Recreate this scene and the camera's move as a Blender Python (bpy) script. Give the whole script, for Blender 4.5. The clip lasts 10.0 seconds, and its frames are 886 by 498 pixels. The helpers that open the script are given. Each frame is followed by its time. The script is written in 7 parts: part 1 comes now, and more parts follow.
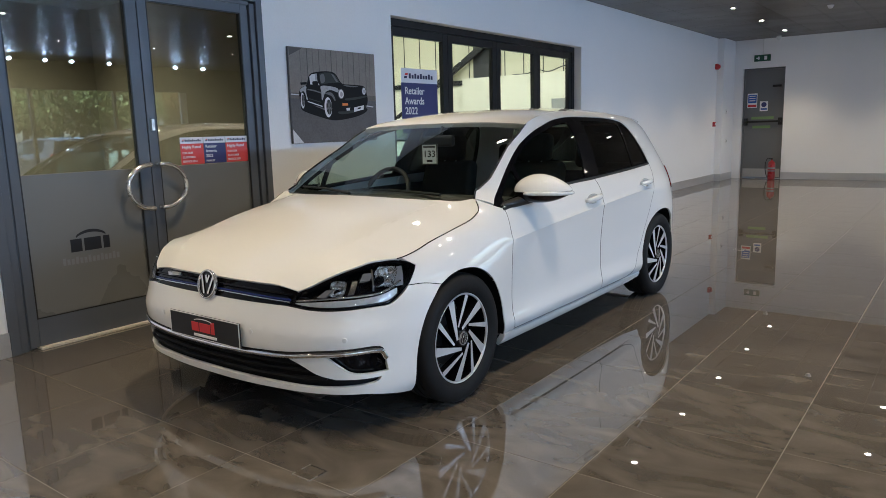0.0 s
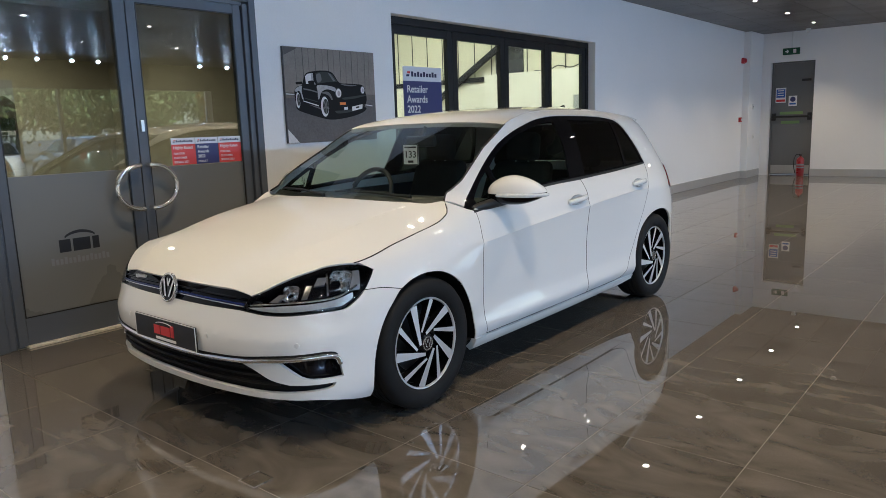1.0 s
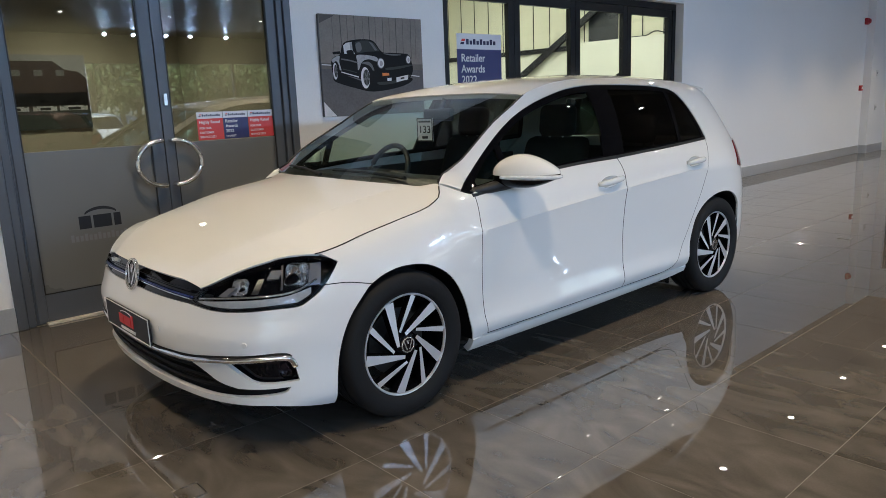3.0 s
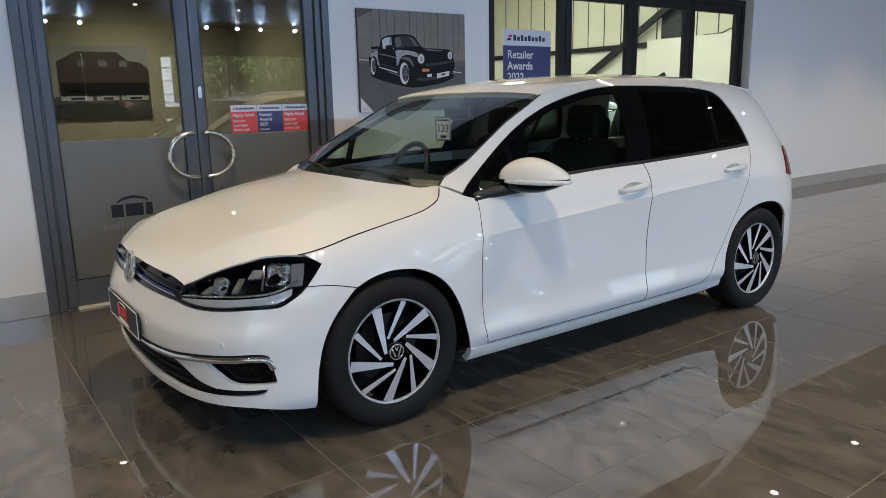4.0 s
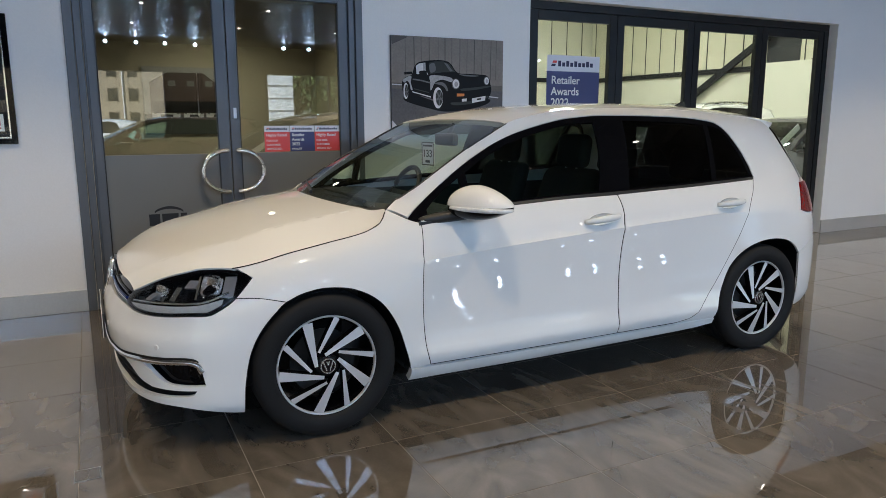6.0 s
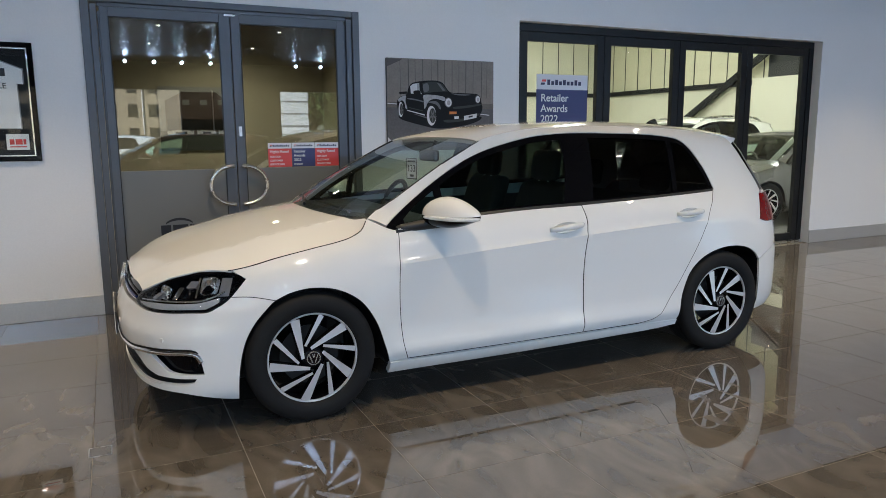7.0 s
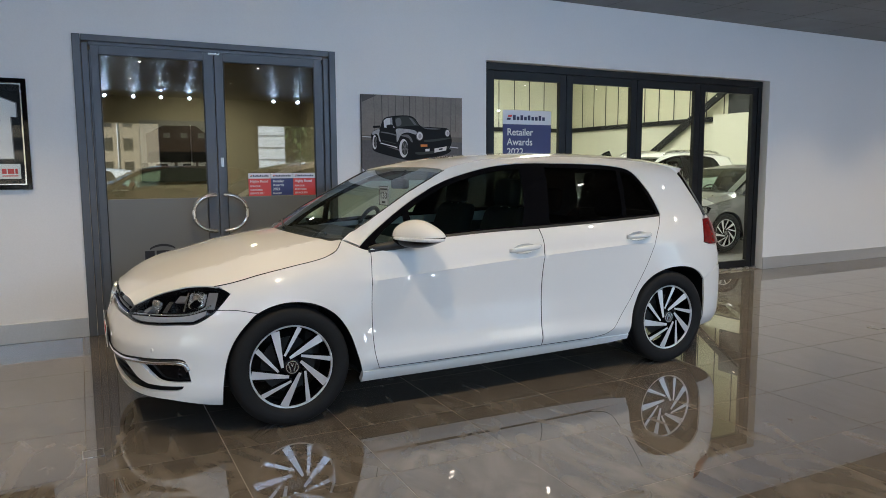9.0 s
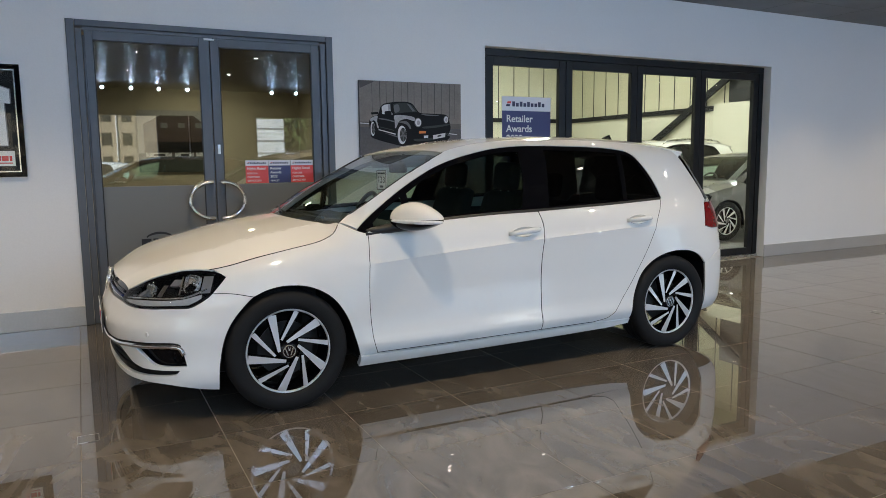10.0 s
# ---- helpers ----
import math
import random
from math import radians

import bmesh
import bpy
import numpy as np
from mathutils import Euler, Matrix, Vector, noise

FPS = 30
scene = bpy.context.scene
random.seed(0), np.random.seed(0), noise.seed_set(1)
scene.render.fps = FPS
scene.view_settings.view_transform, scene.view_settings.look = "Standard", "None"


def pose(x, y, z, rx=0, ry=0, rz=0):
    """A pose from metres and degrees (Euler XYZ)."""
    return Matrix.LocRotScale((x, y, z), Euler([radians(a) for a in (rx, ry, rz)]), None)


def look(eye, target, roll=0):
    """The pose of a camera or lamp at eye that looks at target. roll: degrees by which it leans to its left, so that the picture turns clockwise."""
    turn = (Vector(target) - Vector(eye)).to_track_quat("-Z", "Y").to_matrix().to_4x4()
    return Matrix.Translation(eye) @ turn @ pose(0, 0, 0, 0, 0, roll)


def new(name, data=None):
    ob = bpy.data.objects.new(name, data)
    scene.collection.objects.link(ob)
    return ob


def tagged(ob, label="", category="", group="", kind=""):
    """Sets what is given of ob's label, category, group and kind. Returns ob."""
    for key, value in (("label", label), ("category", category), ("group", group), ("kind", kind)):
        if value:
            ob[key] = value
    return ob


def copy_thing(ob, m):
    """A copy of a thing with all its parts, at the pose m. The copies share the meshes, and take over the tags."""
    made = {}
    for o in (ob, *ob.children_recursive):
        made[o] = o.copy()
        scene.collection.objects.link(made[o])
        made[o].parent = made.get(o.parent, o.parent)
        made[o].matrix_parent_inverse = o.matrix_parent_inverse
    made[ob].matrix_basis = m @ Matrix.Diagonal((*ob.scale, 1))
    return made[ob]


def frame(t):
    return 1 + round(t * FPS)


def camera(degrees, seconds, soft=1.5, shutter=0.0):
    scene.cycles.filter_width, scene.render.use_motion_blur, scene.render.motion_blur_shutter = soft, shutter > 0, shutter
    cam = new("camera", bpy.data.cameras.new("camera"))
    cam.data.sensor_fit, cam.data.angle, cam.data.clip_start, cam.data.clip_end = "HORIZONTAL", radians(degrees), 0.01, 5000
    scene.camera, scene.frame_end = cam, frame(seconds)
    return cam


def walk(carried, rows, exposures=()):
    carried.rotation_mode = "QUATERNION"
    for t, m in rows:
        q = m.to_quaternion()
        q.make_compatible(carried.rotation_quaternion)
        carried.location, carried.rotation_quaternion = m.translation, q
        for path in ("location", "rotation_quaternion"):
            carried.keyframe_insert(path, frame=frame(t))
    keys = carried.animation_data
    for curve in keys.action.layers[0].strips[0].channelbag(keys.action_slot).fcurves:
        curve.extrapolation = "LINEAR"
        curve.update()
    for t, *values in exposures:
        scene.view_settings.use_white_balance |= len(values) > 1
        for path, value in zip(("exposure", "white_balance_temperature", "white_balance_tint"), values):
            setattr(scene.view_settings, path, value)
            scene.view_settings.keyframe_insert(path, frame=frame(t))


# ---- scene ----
cam = camera(64.0, 10.0, soft=0.6)
PATH = [
    (0, (0.037, 0.219, 1.315), (-1.148, 1.795, 0.981), -1.6),
    (0.5, (0.163, 0.352, 1.326), (-1.057, 1.9, 0.985), -1.7),
    (1, (0.26, 0.476, 1.33), (-1.0, 1.991, 0.988), -1.9),
    (1.5, (0.258, 0.637, 1.314), (-1.038, 2.121, 0.968), -2.0),
    (2, (0.247, 0.812, 1.323), (-1.105, 2.243, 0.969), -2.4),
    (2.5, (0.293, 0.988, 1.315), (-1.116, 2.355, 0.936), -2.6),
    (2.7, (0.325, 1.054, 1.307), (-1.105, 2.397, 0.917), -2.5),
    (3.8, (0.415, 1.4, 1.335), (-1.15, 2.571, 0.912), -1.5),
    (4, (0.458, 1.472, 1.319), (-1.13, 2.615, 0.905), -1.2),
    (4.5, (0.652, 1.631, 1.34), (-0.98, 2.713, 0.931), -0.5),
    (5, (0.731, 1.837, 1.313), (-0.948, 2.847, 0.909), 0.0),
    (5.5, (0.794, 2.012, 1.33), (-0.939, 2.932, 0.941), 0.1),
    (7, (1.341, 2.094, 1.371), (-0.448, 2.929, 1.05), -0.4),
    (7.5, (1.548, 2.075, 1.386), (-0.243, 2.917, 1.092), -0.5),
    (8, (1.629, 2.031, 1.394), (-0.155, 2.893, 1.125), -0.5),
    (8.5, (1.677, 1.981, 1.39), (-0.098, 2.87, 1.147), -0.3),
    (9, (1.683, 1.982, 1.342), (-0.088, 2.883, 1.115), -0.3),
    (9.5, (1.669, 1.993, 1.305), (-0.103, 2.891, 1.073), -0.4),
    (10, (1.651, 2.01, 1.277), (-0.119, 2.909, 1.032), -0.6),
]
walk(cam, [(t, look(eye, target, roll)) for t, eye, target, roll in PATH], exposures=[(0, 1.84, 5600, 10), (5, 1.72, 5700, 10), (10, 1.73, 5950, 10)])


# ---- world, daylight and exposure ----
world = bpy.data.worlds.new("sky")
scene.world = world
world.use_nodes = True
wn = world.node_tree
sky = wn.nodes.new("ShaderNodeTexSky")
sky.sky_type, sky.sun_disc = "NISHITA", False
sky.sun_elevation, sky.sun_rotation = radians(38), radians(200)
sky.air_density, sky.dust_density = 1.0, 1.5
wn.links.new(sky.outputs["Color"], wn.nodes["Background"].inputs["Color"])
wn.nodes["Background"].inputs["Strength"].default_value = 0.15

sun = new("sun", bpy.data.lights.new("sun", "SUN"))
sun.data.energy, sun.data.angle, sun.data.color = 5.0, radians(0.6), (1.0, 0.95, 0.87)
sun.matrix_world = look((-20, -40, 40), (10, 5, 0))


# ---- plan of the showroom ----
WEST, EAST, SOUTH, NORTH = -4.65, 7.6, -6.0, 17.5
CEIL = 3.08
TILE, TX, TY = 0.607, -1.705, 2.541
DOWN_X = (-3.25, -0.8, 1.65, 4.1)
DOWN_Y = [16.25 - 1.9 * k for k in range(12)]

for lx in DOWN_X:
    for ly in DOWN_Y:
        if lx > 0 and ly < -2:
            continue
        lamp = new("downlight_lamp", bpy.data.lights.new("downlight_lamp", "SPOT"))
        lamp.data.energy, lamp.data.color = 44.0, (1.0, 0.75, 0.44)
        lamp.data.spot_size, lamp.data.spot_blend, lamp.data.shadow_soft_size = radians(102), 1.0, 0.012
        lamp.location = (lx, ly, CEIL - 0.015)

# cool floodlights over the shop front, aimed into the room
FRONT_Y = (-1.2, -0.6, 0.0, 2.65, 3.26, 3.86, 4.5, 6.52, 7.14, 7.87, 8.45, 9.33, 11.06, 11.87, 13.3, 14.0, 14.7)
for ly in FRONT_Y:
    lamp = new("front_lamp", bpy.data.lights.new("front_lamp", "SPOT"))
    lamp.data.energy, lamp.data.color = 27.0, (0.49, 0.71, 1.0)
    lamp.data.spot_size, lamp.data.spot_blend, lamp.data.shadow_soft_size = radians(100), 0.6, 0.013
    lamp.matrix_world = look((6.5, ly * 0.967, CEIL - 0.10), (-1.5, ly * 0.967 - 0.5, 0.6))


# ---- mesh tools ----
def thing(name, label="", category="", group="", kind="", at=None):
    ob = new(name)
    if at is not None:
        ob.matrix_world = at
    return tagged(ob, label, category, group, kind)


def mesh_of(name, bm, material, smooth=False, angle=None):
    me = bpy.data.meshes.new(name)
    bm.normal_update()
    bm.to_mesh(me)
    bm.free()
    for m in (material if isinstance(material, (list, tuple)) else [material]):
        me.materials.append(m)
    if smooth or angle is not None:
        me.shade_smooth()
    if angle is not None:
        me.set_sharp_from_angle(angle=radians(angle))
    return me


def part(name, bm, material, parent=None, label="", smooth=False, angle=None, m=None):
    ob = new(name, mesh_of(name, bm, material, smooth, angle))
    if parent is not None:
        ob.parent = parent
    if m is not None:
        ob.matrix_local = m
    if label:
        tagged(ob, label)
    return ob


def box(bm, x0, y0, z0, x1, y1, z1, bevel=0.0, seg=2):
    r = bmesh.ops.create_cube(bm, size=1.0)
    bmesh.ops.transform(bm, verts=r["verts"], matrix=Matrix.LocRotScale(
        ((x0 + x1) / 2, (y0 + y1) / 2, (z0 + z1) / 2), None, (abs(x1 - x0), abs(y1 - y0), abs(z1 - z0))))
    if bevel > 0:
        es = list({e for v in r["verts"] for e in v.link_edges})
        bmesh.ops.bevel(bm, geom=es, offset=bevel, segments=seg, affect="EDGES", profile=0.5)
    return bm


def boxes(*rows, bevel=0.0):
    bm = bmesh.new()
    for r in rows:
        box(bm, *r, bevel=bevel)
    return bm


def cyl(bm, p0, p1, r0, r1=None, n=24, caps=True):
    p0, p1 = Vector(p0), Vector(p1)
    r1 = r0 if r1 is None else r1
    d = p1 - p0
    q = d.to_track_quat("Z", "Y").to_matrix().to_4x4()
    bmesh.ops.create_cone(bm, cap_ends=caps, segments=n, radius1=r0, radius2=r1, depth=d.length,
                          matrix=Matrix.Translation((p0 + p1) / 2) @ q)
    return bm


def tube(bm, pts, r, n=10, closed=False, caps=True):
    """A round bar along a line of points."""
    pts = [Vector(p) for p in pts]
    rings = []
    up = Vector((0, 0, 1))
    for i, p in enumerate(pts):
        a = pts[i - 1] if (i or closed) else p
        b = pts[(i + 1) % len(pts)] if (i < len(pts) - 1 or closed) else p
        t = (b - a).normalized()
        s = t.cross(up if abs(t.z) < 0.95 else Vector((1, 0, 0))).normalized()
        w = s.cross(t)
        rr = r[i] if isinstance(r, (list, tuple)) else r
        rings.append([bm.verts.new(p + rr * (math.cos(k * math.tau / n) * s + math.sin(k * math.tau / n) * w)) for k in range(n)])
    for i in range(len(rings) - (0 if closed else 1)):
        a, b = rings[i], rings[(i + 1) % len(rings)]
        for k in range(n):
            bm.faces.new((a[k], a[(k + 1) % n], b[(k + 1) % n], b[k]))
    if caps and not closed:
        bm.faces.new(rings[0][::-1])
        bm.faces.new(rings[-1])
    bmesh.ops.recalc_face_normals(bm, faces=bm.faces)
    return bm


def lathe(bm, prof, n=48, axis="x"):
    """Turns a profile of (along the axis, radius) round the axis."""
    rings = []
    for a, r in prof:
        ring = []
        for k in range(n):
            c, s = math.cos(k * math.tau / n) * r, math.sin(k * math.tau / n) * r
            ring.append(bm.verts.new((a, c, s) if axis == "x" else (c, s, a)))
        rings.append(ring)
    for a, b in zip(rings, rings[1:]):
        for k in range(n):
            bm.faces.new((a[k], a[(k + 1) % n], b[(k + 1) % n], b[k]))
    bmesh.ops.recalc_face_normals(bm, faces=bm.faces)
    return bm


def spline(pts, n=8, closed=False):
    """Catmull-Rom points through 2D or 3D points."""
    pts = [Vector(p) for p in pts]
    out, m = [], len(pts)
    for i in range(m if closed else m - 1):
        if closed:
            p0, p1, p2, p3 = pts[i - 1], pts[i], pts[(i + 1) % m], pts[(i + 2) % m]
        else:
            p1, p2 = pts[i], pts[i + 1]
            p0 = pts[i - 1] if i else p1 * 2 - p2
            p3 = pts[i + 2] if i + 2 < m else p2 * 2 - p1
        for k in range(n):
            t = k / n
            out.append(0.5 * ((2 * p1) + (p2 - p0) * t + (2 * p0 - 5 * p1 + 4 * p2 - p3) * t * t + (3 * p1 - p0 - 3 * p2 + p3) * t ** 3))
    if not closed:
        out.append(pts[-1])
    return out


def text_mesh(name, words, size, material, parent, m, align="LEFT", depth=0.0006, label=""):
    """Flat lettering in the built-in font, turned into a mesh."""
    cu = bpy.data.curves.new(name, "FONT")
    cu.body, cu.size, cu.align_x, cu.extrude, cu.offset = words, size, align, depth, size * 0.012
    tmp = bpy.data.objects.new(name, cu)
    scene.collection.objects.link(tmp)
    bpy.context.view_layer.update()
    me = bpy.data.meshes.new_from_object(tmp.evaluated_get(bpy.context.evaluated_depsgraph_get()))
    bpy.data.objects.remove(tmp)
    me.materials.clear()
    me.materials.append(material)
    ob = new(name, me)
    if parent is not None:
        ob.parent = parent
    ob.matrix_local = m
    if label:
        tagged(ob, label)
    return ob


# ---- materials ----
def principled(name):
    m = bpy.data.materials.new(name)
    m.use_nodes = True
    return m, m.node_tree.nodes, m.node_tree.links, m.node_tree.nodes["Principled BSDF"]


def mk(name, color, rough=0.5, metal=0.0, var=0.08, scale=2.0, fine=60.0, bump=0.0, rvar=0.06, coat=0.0, ior=1.5, spec=0.5, alpha_random=0.0):
    """A surface with its colour and gloss varied at two scales, and a fine relief."""
    m, N, L, b = principled(name)
    tc = N.new("ShaderNodeTexCoord")
    n1, n2 = N.new("ShaderNodeTexNoise"), N.new("ShaderNodeTexNoise")
    n1.inputs["Scale"].default_value, n1.inputs["Detail"].default_value = scale, 5
    n2.inputs["Scale"].default_value, n2.inputs["Detail"].default_value = fine, 3
    add = N.new("ShaderNodeMath")
    add.operation = "ADD"
    for n in (n1, n2):
        L.new(tc.outputs["Object"], n.inputs["Vector"])
    L.new(n1.outputs["Fac"], add.inputs[0])
    L.new(n2.outputs["Fac"], add.inputs[1])
    rng = N.new("ShaderNodeMapRange")
    rng.inputs["From Min"].default_value, rng.inputs["From Max"].default_value = 0.6, 1.4
    rng.inputs["To Min"].default_value, rng.inputs["To Max"].default_value = 1 - var, 1 + var
    L.new(add.outputs[0], rng.inputs["Value"])
    mul = N.new("ShaderNodeVectorMath")
    mul.operation = "SCALE"
    mul.inputs[0].default_value = color
    L.new(rng.outputs[0], mul.inputs["Scale"])
    L.new(mul.outputs[0], b.inputs["Base Color"])
    rr = N.new("ShaderNodeMapRange")
    rr.inputs["From Min"].default_value, rr.inputs["From Max"].default_value = 0.3, 0.7
    rr.inputs["To Min"].default_value, rr.inputs["To Max"].default_value = max(rough - rvar, 0.0), rough + rvar
    L.new(n1.outputs["Fac"], rr.inputs["Value"])
    L.new(rr.outputs[0], b.inputs["Roughness"])
    b.inputs["Metallic"].default_value, b.inputs["IOR"].default_value = metal, ior
    b.inputs["Specular IOR Level"].default_value = spec
    if coat:
        b.inputs["Coat Weight"].default_value, b.inputs["Coat Roughness"].default_value = coat, 0.015
        b.inputs["Coat IOR"].default_value = 1.5
    if bump:
        bp = N.new("ShaderNodeBump")
        bp.inputs["Strength"].default_value, bp.inputs["Distance"].default_value = bump, 0.002
        L.new(n2.outputs["Fac"], bp.inputs["Height"])
        L.new(bp.outputs[0], b.inputs["Normal"])
    return m


def glow(name, color, strength):
    m, N, L, b = principled(name)
    b.inputs["Base Color"].default_value = (*color, 1)
    b.inputs["Emission Color"].default_value = (*color, 1)
    b.inputs["Emission Strength"].default_value = strength
    return m


def glazing(name, tint, ior=1.5, rough=0.0):
    """Thin clear sheet: see-through, with a mirror gloss set by the angle."""
    m = bpy.data.materials.new(name)
    m.use_nodes = True
    N, L = m.node_tree.nodes, m.node_tree.links
    N.remove(N["Principled BSDF"])
    out = N["Material Output"]
    tr, gl, mix, lw = (N.new("ShaderNodeBsdfTransparent"), N.new("ShaderNodeBsdfGlossy"), N.new("ShaderNodeMixShader"), N.new("ShaderNodeLayerWeight"))
    lw.inputs["Blend"].default_value = 0.5
    pw, fr = N.new("ShaderNodeMath"), N.new("ShaderNodeMapRange")
    pw.operation, pw.inputs[1].default_value = "POWER", 5.0
    f0 = ((ior - 1) / (ior + 1)) ** 2
    fr.inputs["To Min"].default_value, fr.inputs["To Max"].default_value = f0, 1.0
    L.new(lw.outputs["Facing"], pw.inputs[0])
    L.new(pw.outputs[0], fr.inputs["Value"])
    tr.inputs["Color"].default_value = (*tint, 1)
    gl.inputs["Roughness"].default_value = rough
    L.new(fr.outputs[0], mix.inputs[0])
    L.new(tr.outputs[0], mix.inputs[1])
    L.new(gl.outputs[0], mix.inputs[2])
    L.new(mix.outputs[0], out.inputs["Surface"])
    return m


def tile_material():
    """Polished grey-brown porcelain with soft wavy veins; every tile is cut from another place."""
    m, N, L, b = principled("polished_porcelain")
    tc, oi = N.new("ShaderNodeTexCoord"), N.new("ShaderNodeObjectInfo")
    off = N.new("ShaderNodeVectorMath")
    off.operation = "MULTIPLY_ADD"
    L.new(oi.outputs["Random"], off.inputs[0])
    off.inputs[1].default_value = (37.0, 53.0, 11.0)
    L.new(tc.outputs["Object"], off.inputs[2])
    rot = N.new("ShaderNodeMapping")
    rot.inputs["Rotation"].default_value = (0, 0, radians(62))
    rot.inputs["Scale"].default_value = (1.0, 2.2, 1.0)
    L.new(off.outputs[0], rot.inputs["Vector"])
    n1 = N.new("ShaderNodeTexNoise")
    n1.inputs["Scale"].default_value, n1.inputs["Detail"].default_value, n1.inputs["Distortion"].default_value = 1.5, 3, 2.6
    n1.inputs["Roughness"].default_value = 0.42
    L.new(rot.outputs[0], n1.inputs["Vector"])
    n2 = N.new("ShaderNodeTexNoise")
    n2.inputs["Scale"].default_value, n2.inputs["Detail"].default_value = 160, 2
    L.new(off.outputs[0], n2.inputs["Vector"])
    ramp = N.new("ShaderNodeValToRGB")
    ramp.color_ramp.elements[0].position, ramp.color_ramp.elements[0].color = 0.28, (0.080, 0.070, 0.058, 1)
    ramp.color_ramp.elements[1].position, ramp.color_ramp.elements[1].color = 0.74, (0.170, 0.150, 0.127, 1)
    L.new(n1.outputs["Fac"], ramp.inputs[0])
    grain = N.new("ShaderNodeMixRGB")
    grain.blend_type = "MULTIPLY"
    grain.inputs[0].default_value = 0.25
    L.new(ramp.outputs[0], grain.inputs[1])
    L.new(n2.outputs["Fac"], grain.inputs[2])
    L.new(grain.outputs[0], b.inputs["Base Color"])
    sm = N.new("ShaderNodeTexNoise")
    sm.inputs["Scale"].default_value, sm.inputs["Detail"].default_value = 3.0, 6
    L.new(tc.outputs["Object"], sm.inputs["Vector"])
    rr = N.new("ShaderNodeMapRange")
    rr.inputs["From Min"].default_value, rr.inputs["From Max"].default_value = 0.35, 0.75
    rr.inputs["To Min"].default_value, rr.inputs["To Max"].default_value = 0.0, 0.005
    L.new(sm.outputs["Fac"], rr.inputs["Value"])
    L.new(rr.outputs[0], b.inputs["Roughness"])
    b.inputs["IOR"].default_value = 2.05
    return m


PLASTER = mk("white_plaster", (0.85, 0.85, 0.855), 0.55, var=0.03, scale=0.8, fine=90, bump=0.15)
GROUT = mk("pale_grout", (0.20, 0.18, 0.15), 0.7, var=0.15, scale=3, fine=80)
PORCELAIN = tile_material()
CEILING = mk("charcoal_ceiling_panel", (0.08, 0.075, 0.068), 0.36, var=0.15, scale=1.5, fine=120, bump=0.1, rvar=0.05)
SKIRT = mk("satin_metal_skirting", (0.58, 0.58, 0.58), 0.36, metal=0.5, var=0.06, scale=3)
ANTHRACITE = mk("anthracite_aluminium", (0.095, 0.105, 0.123), 0.38, var=0.06, scale=6, fine=250, bump=0.06)
BLACK_FRAME = mk("black_aluminium", (0.010, 0.0105, 0.012), 0.42, var=0.1, scale=6, fine=250, bump=0.05, spec=0.3)
STEEL = mk("brushed_steel", (0.62, 0.61, 0.59), 0.28, metal=1.0, var=0.06, scale=8, fine=400)
CHROME = mk("chrome", (0.85, 0.85, 0.86), 0.10, metal=1.0, var=0.03, scale=5, rvar=0.02)
HANDLE_STEEL = mk("satin_handle_steel", (0.80, 0.78, 0.74), 0.2, metal=0.9, var=0.04, scale=8, rvar=0.03)
# metal strip lightened to cream, the strong light on it put into the colour
THRESHOLD = mk("bright_threshold", (0.72, 0.67, 0.58), 0.4, metal=0.25, var=0.2, scale=6)
DOOR_GLASS = glazing("door_glass", (0.75, 0.78, 0.74), 2.4)
WIN_GLASS = glazing("window_glass", (0.93, 0.95, 0.94), 1.4)
FROST = mk("frosted_film", (0.175, 0.175, 0.166), 0.30, var=0.04, scale=1.2, fine=300)
BLACK = mk("black_plastic", (0.012, 0.012, 0.013), 0.45, var=0.1, scale=20, fine=300, bump=0.05)
GLOSS_BLACK = mk("gloss_black", (0.004, 0.004, 0.005), 0.04, var=0.05, rvar=0.02, spec=0.2)
WHITE_PLASTIC = mk("white_plastic", (0.75, 0.75, 0.74), 0.35, var=0.03, scale=8)
LENS_WARM = glow("warm_lamp_lens", (1.0, 0.82, 0.62), 40.0)
LENS_COOL = glow("cool_lamp_lens", (0.82, 0.9, 1.0), 60.0)


# ---- floor, walls and ceiling ----
def setting(name, bm, material, label="", **k):
    return tagged(part(name, bm, material, label=label, **k), kind="structure")


T = 0.2
floor = setting("floor", boxes((WEST - 0.6, SOUTH - T, -0.2, EAST + T, NORTH + T, -0.0012)), GROUT, "polished grey-brown porcelain tile floor with pale grout joints")

DY0, DY1, DZ1 = 1.981, 4.106, 2.395
VY0, VY1, VZ1 = 5.705, 9.909, 2.425
wall_west = setting("wall_west", boxes(
    (WEST - T, SOUTH - T, 0, WEST, DY0, CEIL + 0.1), (WEST - T, DY0, DZ1, WEST, DY1, CEIL + 0.1), (WEST - T, DY1, 0, WEST, VY0, CEIL + 0.1),
    (WEST - T, VY0, VZ1, WEST, VY1, CEIL + 0.1), (WEST - T, VY1, 0, WEST, NORTH + T, CEIL + 0.1)), PLASTER, "white painted plaster wall with double doors and folding windows")
EX0, EX1, EZ1 = -4.33, -3.45, 2.46
wall_north = setting("wall_north", boxes(
    (WEST, NORTH, 0, EX0, NORTH + T, CEIL + 0.1), (EX0, NORTH, EZ1, EX1, NORTH + T, CEIL + 0.1), (EX1, NORTH, 0, EAST, NORTH + T, CEIL + 0.1)),
    PLASTER, "white painted end wall with a grey fire exit")
pier = setting("wall_pier", boxes((WEST + 0.002, 16.6, 0, WEST + 0.14, NORTH - 0.002, CEIL)), PLASTER, "shallow white wall pier in the corner")
